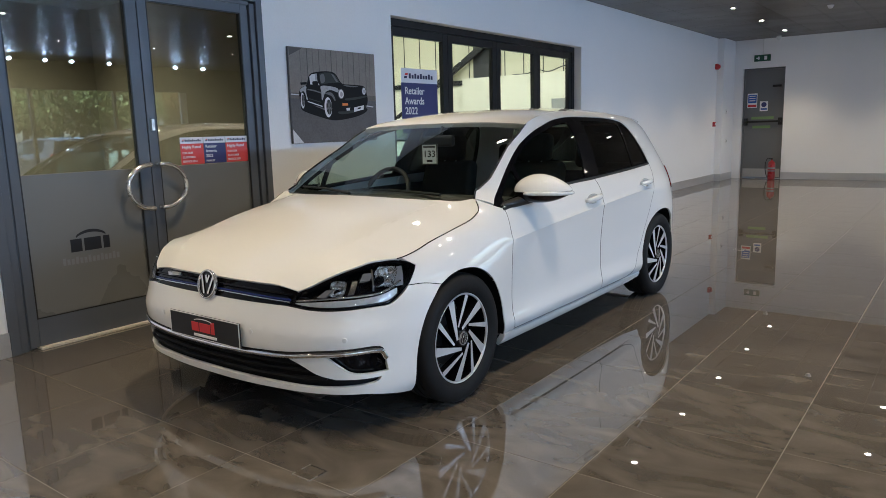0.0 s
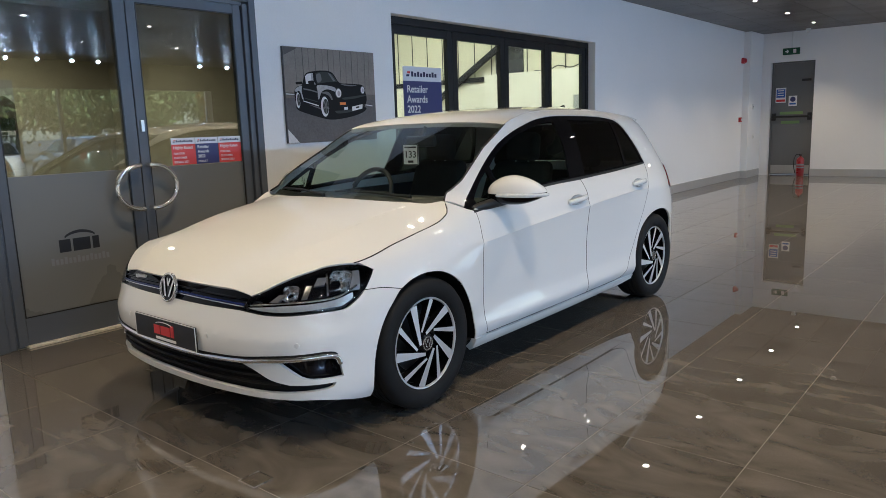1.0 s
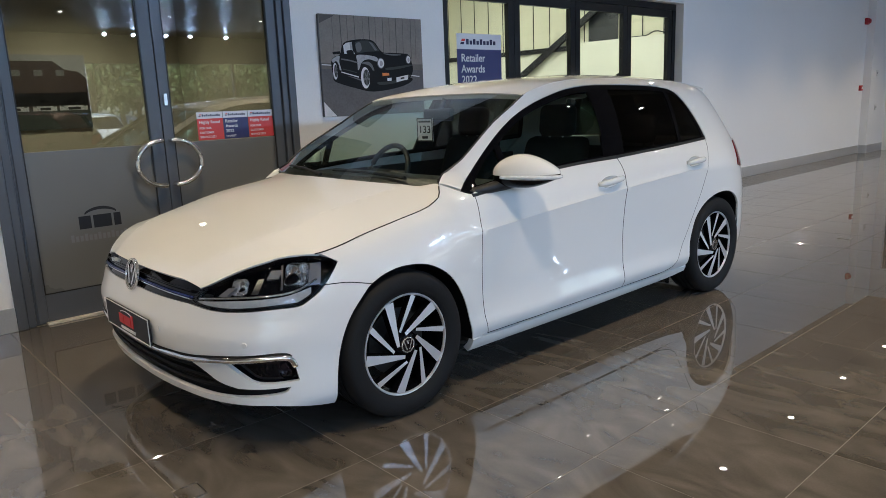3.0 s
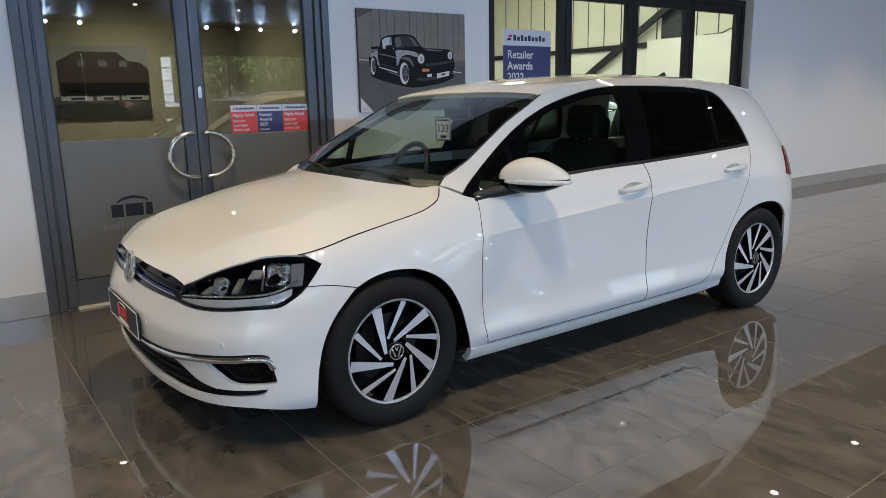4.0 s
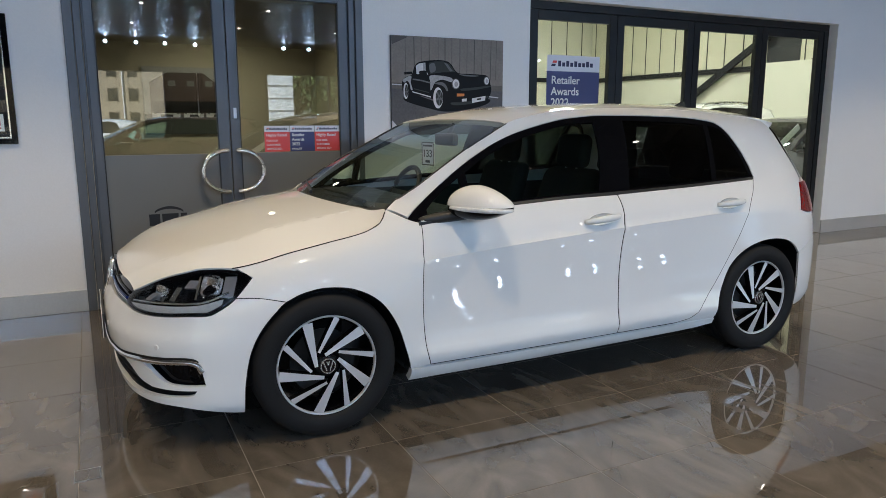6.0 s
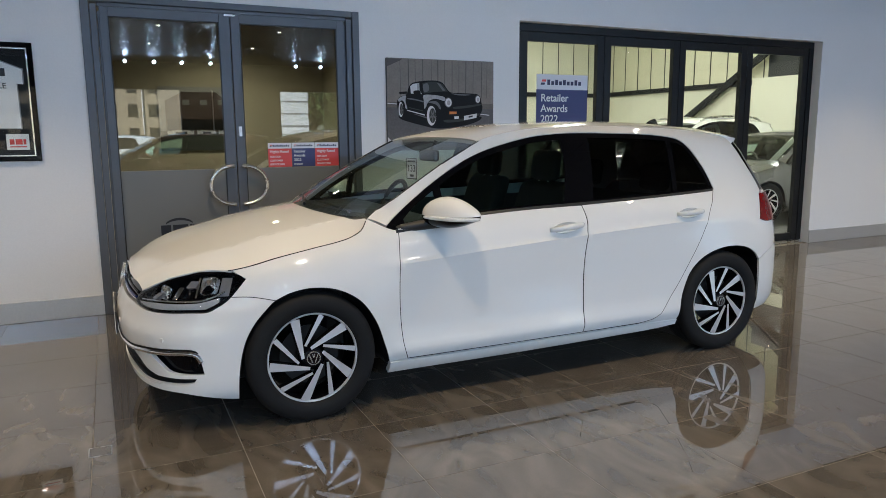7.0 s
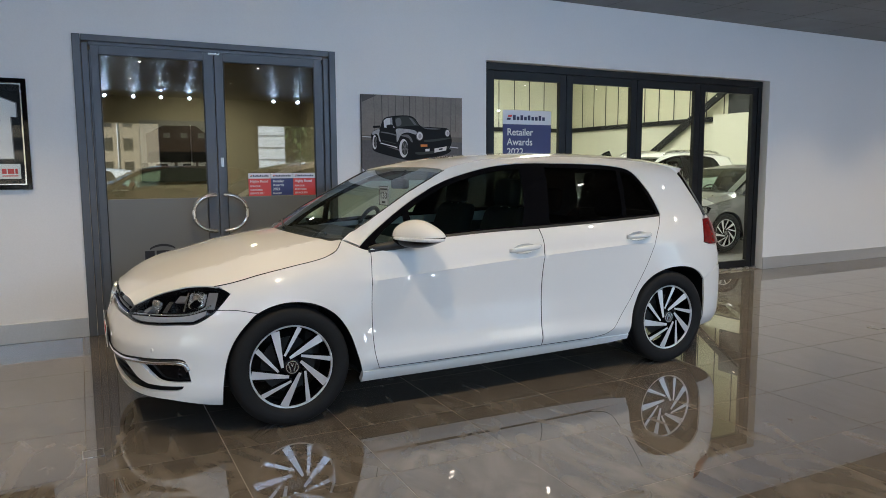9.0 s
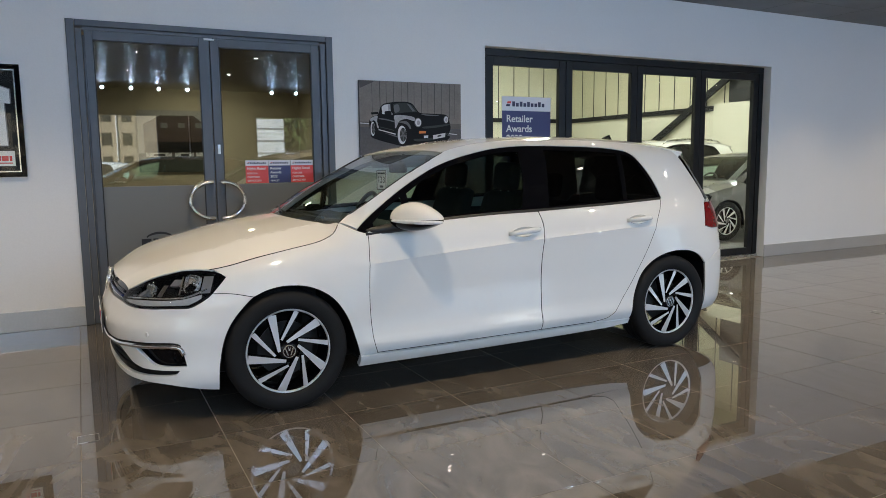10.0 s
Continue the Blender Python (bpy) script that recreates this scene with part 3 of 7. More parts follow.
def resample(loop, step):
    out = []
    for a, b in zip(loop, loop[1:] + loop[:1]):
        n = max(1, int(math.ceil((b - a).length / step)))
        out += [a + (b - a) * (k / n) for k in range(n)]
    return out


def area2(loop):
    return sum(a.x * b.y - b.x * a.y for a, b in zip(loop, loop[1:] + loop[:1]))


def shrink(loop, d):
    """Moves an outline inwards by d."""
    sg = 1 if area2(loop) > 0 else -1
    out, n = [], len(loop)
    for i in range(n):
        a, b, c = loop[i - 1], loop[i], loop[(i + 1) % n]
        e, f = (b - a).normalized(), (c - b).normalized()
        ne, nf = Vector((-e.y, e.x)) * sg, Vector((-f.y, f.x)) * sg
        m = ne + nf
        k = max(m.dot(ne), 0.4)
        out.append(b + m * (d / k))
    return out


def inside(p, loop):
    r, n = False, len(loop)
    for i in range(n):
        a, b = loop[i - 1], loop[i]
        if (a.y > p[1]) != (b.y > p[1]) and p[0] < (b.x - a.x) * (p[1] - a.y) / (b.y - a.y) + a.x:
            r = not r
    return r


def inside_all(px, py, loop):
    """The same test for arrays of points."""
    r = np.zeros(len(px), bool)
    for i in range(len(loop)):
        a, b = loop[i - 1], loop[i]
        if a.y != b.y:
            r ^= ((a.y > py) != (b.y > py)) & (px < (b.x - a.x) * (py - a.y) / (b.y - a.y) + a.x)
    return r


def panel(name, outline, f, material, parent, step=0.03, off=0.0, holes=(), lines=(), flange=0.012, gap=0.0019, sg=1, label="", angle=38, sharp=0):
    """A sheet with this outline on the surface f, its edges turned in."""
    step *= COARSE
    loops = [resample(shrink(outline, gap), step)] + [resample(shrink(h, -gap), step) for h in holes]
    pts, edges = [], []
    for lp in loops:
        k = len(pts)
        pts += [Vector(p) for p in lp]
        edges += [(k + i, k + (i + 1) % len(lp)) for i in range(len(lp))]
    rim = len(pts)
    for ln in lines:
        ln = [Vector(p) for p in ln]
        keep = [p for p in ln if inside(p, loops[0])]
        k = len(pts)
        pts += keep
        edges += [(k + i, k + i + 1) for i in range(len(keep) - 1)]
    near = np.array([(p.x, p.y) for p in pts])
    x0, y0 = near.min(axis=0)
    x1, y1 = near.max(axis=0)
    gx, gy = [], []
    for row in range(int((y1 - y0) / (step * 0.866)) + 1):
        xs = np.arange(x0 + step * (0.5 if row % 2 else 0.0), x1, step)
        gx.append(xs)
        gy.append(np.full(len(xs), y0 + step * 0.5 + row * step * 0.866))
    gx, gy = np.concatenate(gx), np.concatenate(gy)
    ok = inside_all(gx, gy, loops[0])
    for hl in loops[1:]:
        ok &= ~inside_all(gx, gy, hl)
    gx, gy = gx[ok], gy[ok]
    far = np.array([np.min((near[:, 0] - x) ** 2 + (near[:, 1] - y) ** 2) for x, y in zip(gx, gy)]) > (0.55 * step) ** 2
    pts += [Vector((x, y)) for x, y in zip(gx[far], gy[far])]
    vs, es, fs, ov, oe, of = delaunay_2d_cdt(pts, edges, [], 0, 1e-7)
    bm = bmesh.new()
    h = 0.004
    cache, norm = [], []
    for p in vs:
        q = Vector(f(p.x, p.y))
        a = Vector(f(p.x + h, p.y)) - Vector(f(p.x - h, p.y))
        b = Vector(f(p.x, p.y + h)) - Vector(f(p.x, p.y - h))
        n = a.cross(b)
        n = n.normalized() if n.length > 1e-12 else Vector((1, 0, 0))
        cache.append(q)
        norm.append(n)
    mid = sum(cache, Vector()) / len(cache)
    ref = sum(norm, Vector())
    out = Vector((mid.x, (mid.y - 1.3) * 0.3, mid.z - 0.5))
    flip = -1 if ref.dot(out) < 0 else 1
    verts = []
    for q, n in zip(cache, norm):
        q = q + n * (flip * off)
        verts.append(bm.verts.new((q.x * sg, q.y, q.z)))
    cx = np.array([sum(vs[i].x for i in t) / 3 for t in fs])
    cy = np.array([sum(vs[i].y for i in t) / 3 for t in fs])
    ok = inside_all(cx, cy, loops[0])
    for hl in loops[1:]:
        ok &= ~inside_all(cx, cy, hl)
    for t, k in zip(fs, ok):
        if k:
            bm.faces.new([verts[i] for i in (t if flip * sg > 0 else t[::-1])])
    if flange:
        border = [e for e in bm.edges if len(e.link_faces) == 1]
        idx = {v: i for i, v in enumerate(verts)}
        low = {}
        for e in border:
            for v in e.verts:
                if v not in low:
                    n = norm[idx[v]] * flip
                    low[v] = bm.verts.new(v.co - Vector((n.x * sg, n.y, n.z)) * flange)
        for e in border:
            fc = e.link_faces[0]
            a, b = [lp.vert for lp in fc.loops if lp.edge == e][0], None
            lp = [q for q in fc.loops if q.edge == e][0]
            a, b = lp.vert, lp.link_loop_next.vert
            bm.faces.new((b, a, low[a], low[b]))
    hard = set()
    for ln in lines[:sharp]:
        on = {(round(p[0], 5), round(p[1], 5)) for p in ln}
        hard |= {verts[i] for i, p in enumerate(vs) if (round(p.x, 5), round(p.y, 5)) in on}
    marks = [tuple(tuple(round(c, 5) for c in v.co) for v in e.verts) for e in bm.edges if e.verts[0] in hard and e.verts[1] in hard]
    for v in [v for v in bm.verts if not v.link_faces]:
        bm.verts.remove(v)
    ob = part(name, bm, material, parent, label, angle=angle)
    if marks:
        marks = {frozenset(k) for k in marks}
        for e in ob.data.edges:
            if frozenset(tuple(round(c, 5) for c in ob.data.vertices[i].co) for i in e.vertices) in marks:
                e.use_edge_sharp = True
    return ob


def side(u, z):
    return skin(s_of_u(u), z)


def PU(u, z):
    return (s_of_u(u), z)


def PV(v, z):
    return (s_of_v(abs(v)) * (1 if v >= 0 else -1), z)


# ---- car materials ----
PAINT = mk("white_car_paint", (0.80, 0.795, 0.775), 0.5, var=0.012, scale=1.5, fine=900, coat=1.0, rvar=0.02, spec=0.3)
PAINT.node_tree.nodes["Principled BSDF"].inputs["Coat IOR"].default_value = 1.75
PAINT.node_tree.nodes["Principled BSDF"].inputs["Coat Roughness"].default_value = 0.022
CAR_GLASS = glazing("car_glass", (0.60, 0.76, 0.68), 1.55)
SCREEN_GLASS = glazing("windscreen_glass", (0.80, 0.86, 0.82), 1.6)
PRIVACY = glazing("privacy_glass", (0.035, 0.04, 0.04), 1.6)
LAMP_GLASS = glazing("lamp_glass", (0.92, 0.93, 0.94), 1.5)
RUBBER = mk("tyre_rubber", (0.009, 0.009, 0.0095), 0.7, var=0.25, scale=12, fine=200, bump=0.2, spec=0.25)
MACHINED = mk("machined_alloy", (0.80, 0.80, 0.82), 0.34, metal=0.65, var=0.02, scale=4, fine=30, rvar=0.02)
DISC_IRON = mk("brake_iron", (0.05, 0.049, 0.048), 0.4, metal=0.9)
CLOTH = mk("black_seat_cloth", (0.010, 0.010, 0.011), 0.85, var=0.25, scale=15, fine=400, bump=0.3)
LAMP_SILVER = mk("lamp_reflector", (0.88, 0.89, 0.91), 0.16, metal=1.0, var=0.05, scale=20)
DRL = mk("milky_lamp_strip", (0.40, 0.42, 0.45), 0.08, var=0.12, scale=14, coat=0.5)
INDICATOR = mk("clear_indicator", (0.9, 0.91, 0.92), 0.1, metal=0.25, var=0.1, scale=30)
SENSOR = mk("sensor_white", (0.70, 0.695, 0.68), 0.35, var=0.03)
GRILLE = mk("matt_black_grille", (0.005, 0.005, 0.0055), 0.6, var=0.1, scale=20, spec=0.2)
BADGE = mk("badge_chrome", (0.86, 0.86, 0.87), 0.16, metal=0.75, var=0.02)
BLUE_TRIM = mk("blue_trim", (0.02, 0.035, 0.16), 0.2, metal=0.6, var=0.05)
LAMP_GREY = mk("lamp_inner_grey", (0.34, 0.34, 0.36), 0.12, metal=0.5, var=0.1)
RED_LENS = mk("red_lamp_lens", (0.16, 0.003, 0.004), 0.15, var=0.35, scale=30, spec=0.2)
RED_INK = mk("red_print", (0.62, 0.035, 0.04), 0.5, var=0.03)
WHITE_INK = mk("white_print", (0.85, 0.85, 0.85), 0.5, var=0.02)
BLACK_INK = mk("black_print", (0.01, 0.01, 0.012), 0.5, var=0.03)


# ---- wheels ----
def spoke(bm, a, b, w0, w1, x0, x1, depth):
    """A bright-faced bar from a (rim) to b (hub) in the wheel's plane."""
    a, b = Vector(a), Vector(b)
    d = (b - a).normalized()
    n = Vector((-d.y, d.x))
    q = []
    for p, w, x in ((a, w0, x0), (b, w1, x1)):
        for s in (1, -1):
            c = p + n * (s * w / 2)
            q.append((bm.verts.new((x, c.x, c.y)), bm.verts.new((x - depth, p.x + n.x * s * w * 0.62, p.y + n.y * s * w * 0.62))))
    (f0, g0), (f1, g1), (f2, g2), (f3, g3) = q
    face = bm.faces.new((f0, f1, f3, f2))
    rest = [bm.faces.new(v) for v in ((f0, f2, g2, g0), (f1, g1, g3, f3), (f2, f3, g3, g2), (f0, g0, g1, f1), (g0, g2, g3, g1))]
    face.material_index = 0
    for r in rest:
        r.material_index = 1


def emblem(parent, m, r, name="badge"):
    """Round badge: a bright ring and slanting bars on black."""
    bm = bmesh.new()
    lathe(bm, [(0.0, r), (0.004, r), (0.006, r * 0.96), (0.006, r * 0.88), (0.003, r * 0.85)], 40, "z")
    for x0, x1 in ((-0.62, -0.2), (0.62, 0.2), (-0.18, 0.0), (0.18, 0.0)):
        a, b = Vector((x0 * r, r * (0.58 if abs(x0) > 0.3 else 0.62))), Vector((x1 * r, -0.62 * r if abs(x0) > 0.3 else 0.12 * r))
        d = (b - a).normalized()
        n = Vector((-d.y, d.x)) * r * 0.075
        vs = [bm.verts.new((*(p + s * n), 0.0045)) for p, s in ((a, 1), (a, -1), (b, -1), (b, 1))]
        bm.faces.new(vs)
    bd = part(name, bm, BADGE, parent, "round chrome badge on black", m=m, angle=40)
    bm = bmesh.new()
    bmesh.ops.create_circle(bm, cap_ends=True, segments=40, radius=r * 0.86)
    part("disc", bm, GLOSS_BLACK, bd, m=pose(0, 0, 0.0025))
    return bd


def wheel(car, sg):
    w = new("wheel")
    w.parent = car
    R, RR = 0.316, 0.218
    bm = bmesh.new()
    lathe(bm, [(-0.16, RR - 0.005), (-0.185, RR + 0.02), (-0.19, 0.27), (-0.183, 0.30), (-0.165, R - 0.004), (-0.13, R), (-0.122, R), (-0.121, R - 0.006), (-0.113, R - 0.006), (-0.112, R), (-0.085, R), (-0.084, R - 0.006), (-0.076, R - 0.006), (-0.075, R), (-0.048, R), (-0.047, R - 0.006), (-0.039, R - 0.006), (-0.038, R), (-0.018, R), (0.0, R - 0.004),
               (0.014, 0.302), (0.021, 0.285), (0.022, 0.262), (0.018, 0.24), (0.008, RR + 0.006), (-0.004, RR - 0.001)], 96)
    tyre = part("tyre", bm, RUBBER, w, "black road tyre", angle=50)
    bm = bmesh.new()
    lathe(bm, [(0.002, RR + 0.003), (0.006, RR), (0.005, RR - 0.005), (-0.004, RR - 0.008)], 96)
    for f in bm.faces:
        f.material_index = 0
    for k in range(5):
        rot = radians(72 * k)
        c, s = math.cos(rot), math.sin(rot)

        def turn(r, deg):
            a = radians(deg)
            x, y = r * math.cos(a), r * math.sin(a)
            return (x * c - y * s, x * s + y * c)
        spoke(bm, turn(RR * 0.965, 113), turn(0.052, 176), 0.045, 0.015, 0.002, 0.012, 0.032)
        spoke(bm, turn(RR * 0.965, 77), turn(0.074, 121), 0.026, 0.012, 0.002, 0.008, 0.030)
    part("rim", bm, [MACHINED, GLOSS_BLACK], w, "machined alloy rim with twisted black-backed spokes", angle=30)
    bm = bmesh.new()
    lathe(bm, [(-0.004, RR - 0.010), (-0.03, RR - 0.018), (-0.16, RR - 0.012)], 64)
    part("barrel", bm, GLOSS_BLACK, w, angle=40)
    bm = bmesh.new()
    lathe(bm, [(-0.075, 0.145), (-0.07, 0.145), (-0.07, 0.07), (-0.06, 0.066), (-0.03, 0.06), (-0.03, 0.0)], 48)
    part("brake_disc", bm, DISC_IRON, w, "grey brake disc behind the spokes", angle=40)
    bm = bmesh.new()
    lathe(bm, [(-0.03, 0.068), (-0.012, 0.062), (0.0, 0.05), (0.006, 0.036), (0.006, 0.0)], 40)
    for k in range(5):
        a = radians(72 * k + 20)
        cyl(bm, (-0.02, 0.045 * math.cos(a), 0.045 * math.sin(a)), (0.001, 0.045 * math.cos(a), 0.045 * math.sin(a)), 0.009, n=10)
    part("hub", bm, GLOSS_BLACK, w, angle=40)
    emblem(w, pose(0.0065, 0, 0, 90, 0, 90), 0.034)
    return w


# ---- the car ----
def mirror_unit(car, sg):
    w = new("door_mirror")
    w.parent = car
    at = pose(sg * 0.917, 0.715, 0.970, 0, 0, 36 * sg) @ Matrix.Scale(1.07, 4)
    bm = bmesh.new()
    bmesh.ops.create_uvsphere(bm, u_segments=56, v_segments=36, radius=1.0)
    power = lambda t, e: math.copysign(abs(t) ** e, t)
    for v in bm.verts:
        x, y, z = v.co
        x, y, z = power(x, 0.85), power(y, 0.8), power(z, 0.85 if z > 0 else 0.5)
        y *= 1.0 if y < 0 else 0.55
        if z > 0:
            k = (1.0 - 0.46 * max(x + 0.12, 0) ** 1.5) * (1.0 - 0.25 * max(-x - 0.3, 0) ** 1.5)
            zz = 0.086 * z * k
        else:
            zz = 0.060 * z * (1.0 - 0.55 * max(x, 0) ** 1.6)
        v.co = (sg * 0.147 * x, 0.090 * y * (1 - 0.12 * max(z, 0) - 0.2 * max(-z, 0)), zz)
    for f in bm.faces:
        f.material_index = 1 if f.calc_center_median().z < -0.003 else 0
        if sg < 0:
            f.normal_flip()
    part("housing", bm, [PAINT, GLOSS_BLACK], w, "white mirror cap on a black underside", smooth=True, m=at)
    bm = bmesh.new()
    pts = [(sg * 0.151 * math.cos(t), -0.0955 * abs(math.sin(t)) ** 0.76, -0.009 - 0.003 * math.cos(t)) for t in [math.pi * (0.03 + 0.72 * k / 30) for k in range(31)]]
    tube(bm, pts, [0.004 + 0.006 * math.sin(math.pi * (0.06 + 0.88 * k / 30)) ** 0.5 for k in range(31)], 8)
    part("indicator_strip", bm, INDICATOR, w, "clear indicator strip with a chrome edge", smooth=True, m=at)
    bm = bmesh.new()
    bmesh.ops.create_circle(bm, cap_ends=True, segments=32, radius=1.0, matrix=Matrix.Translation((0, 0.0505, 0.01)) @ Matrix.Diagonal((0.10, 1, 0.05, 1)) @ Matrix.Rotation(radians(-90), 4, "X"))
    part("mirror_glass", bm, CHROME, w, m=at)
    bm = bmesh.new()
    tube(bm, [(sg * 0.79, 0.43, 0.897), (sg * 0.805, 0.50, 0.905), (sg * 0.825, 0.57, 0.915), (sg * 0.85, 0.64, 0.926), (sg * 0.88, 0.69, 0.938)], [0.010, 0.022, 0.026, 0.028, 0.03], 12)
    part("foot", bm, BLACK, w, "black mirror arm", smooth=True)


def bowl_outline(u0, u1, z0, z1):
    um, zm = (u0 + u1) / 2, (z0 + z1) / 2
    t = (z1 - z0) / (u1 - u0)
    out = []
    for k in range(32):
        c, q = math.cos(math.tau * k / 32), math.sin(math.tau * k / 32)
        out.append(Vector((um + 0.082 * c, zm - 0.003 + 0.027 * q + 0.082 * c * t)))
    return out


def reflector_cup(w, h):
    """A boxy cup with rounded corners, leaning outwards at the top, open towards +z."""
    bm = bmesh.new()
    rings = []
    for a, k in ((0.0, 1.0), (-0.012, 0.95), (-0.026, 0.80), (-0.036, 0.52), (-0.04, 0.2)):
        ring = []
        for i in range(32):
            c, q = math.cos(math.tau * i / 32), math.sin(math.tau * i / 32)
            x, y = math.copysign(abs(c) ** 0.45, c) * w * k, math.copysign(abs(q) ** 0.45, q) * h * k
            ring.append(bm.verts.new((x + 0.28 * y, y, a)))
        rings.append(ring)
    for a, b in zip(rings, rings[1:]):
        for i in range(32):
            bm.faces.new((a[i], a[(i + 1) % 32], b[(i + 1) % 32], b[i]))
    bm.faces.new(rings[-1])
    return bm


def handle_unit(car, sg, u0, u1, z0, z1):
    """Pull bar over a scooped bowl."""
    bm = bmesh.new()
    n = 16
    pts, rad = [], []
    for k in range(n + 1):
        t = k / n
        u, z = u0 + (u1 - u0) * t, z0 + (z1 - z0) * t
        p = side(u, z)
        lift = 0.003 + 0.030 * math.sin(math.pi * t) ** 0.5
        pts.append((sg * (p[0] + lift), u, z + 0.003 * math.sin(math.pi * t)))
        rad.append(0.0135 * (0.5 + 0.5 * math.sin(math.pi * min(max(t, 0.02), 0.98)) ** 0.45))
    tube(bm, pts, rad, 14)
    zc = (z0 + z1) / 2
    for v in bm.verts:
        v.co.z += (v.co.z - zc) * 0.30
    h = part("door_handle", bm, PAINT, car, "white pull handle over a scooped recess", smooth=True)
    um, t = (u0 + u1) / 2, (z1 - z0) / (u1 - u0)

    def bowl(u, z):
        p = side(u, z)
        r = ((u - um) / 0.082) ** 2 + ((z - zc + 0.003 - (u - um) * t) / 0.027) ** 2
        return (p[0] - 0.024 * max(1.0 - r, 0.0) ** 0.6, p[1], p[2])
    panel("recess", bowl_outline(u0, u1, z0, z1), bowl, PAINT, h, 0.009, 0.0, flange=0, gap=-0.0012, sg=sg, angle=70)
    return h


def seat(name, car, x, u, rear=False):
    s = new(name)
    s.parent = car
    wd = 0.26 if not rear else 0.6
    bm = bmesh.new()
    box(bm, x - wd, u - 0.28, 0.36, x + wd, u + 0.24, 0.52, bevel=0.05, seg=3)
    part("cushion", bm, CLOTH, s, angle=60)
    bm = bmesh.new()
    box(bm, x - wd, -0.06, 0.0, x + wd, 0.06, 0.62 if not rear else 0.5, bevel=0.05, seg=3)
    for v in bm.verts:
        k = v.co.z / 0.62
        v.co.x = x + (v.co.x - x) * (1 - 0.18 * k * k)
        v.co = (v.co.x, u + 0.22 + v.co.y + v.co.z * 0.32, 0.46 + v.co.z)
    part("backrest", bm, CLOTH, s, angle=60)
    for hx in ((x,) if not rear else (x - 0.36, x + 0.36)):
        bm = bmesh.new()
        box(bm, hx - 0.125, -0.045, 0, hx + 0.125, 0.045, 0.19, bevel=0.042, seg=4)
        bmesh.ops.transform(bm, verts=bm.verts, matrix=Matrix.Translation((0, u + (0.40 if not rear else 0.37), 1.08 if not rear else 0.985)) @ Matrix.Rotation(radians(-8), 4, "X"))
        part("headrest", bm, CLOTH, s, angle=60)
        bm = bmesh.new()
        for d in (-0.05, 0.05):
            cyl(bm, (hx + d, u + 0.39 if not rear else u + 0.35, 1.0 if not rear else 0.9), (hx + d, u + 0.40 if not rear else u + 0.37, 1.10 if not rear else 1.0), 0.007, n=8)
        part("headrest_post", bm, STEEL, s)


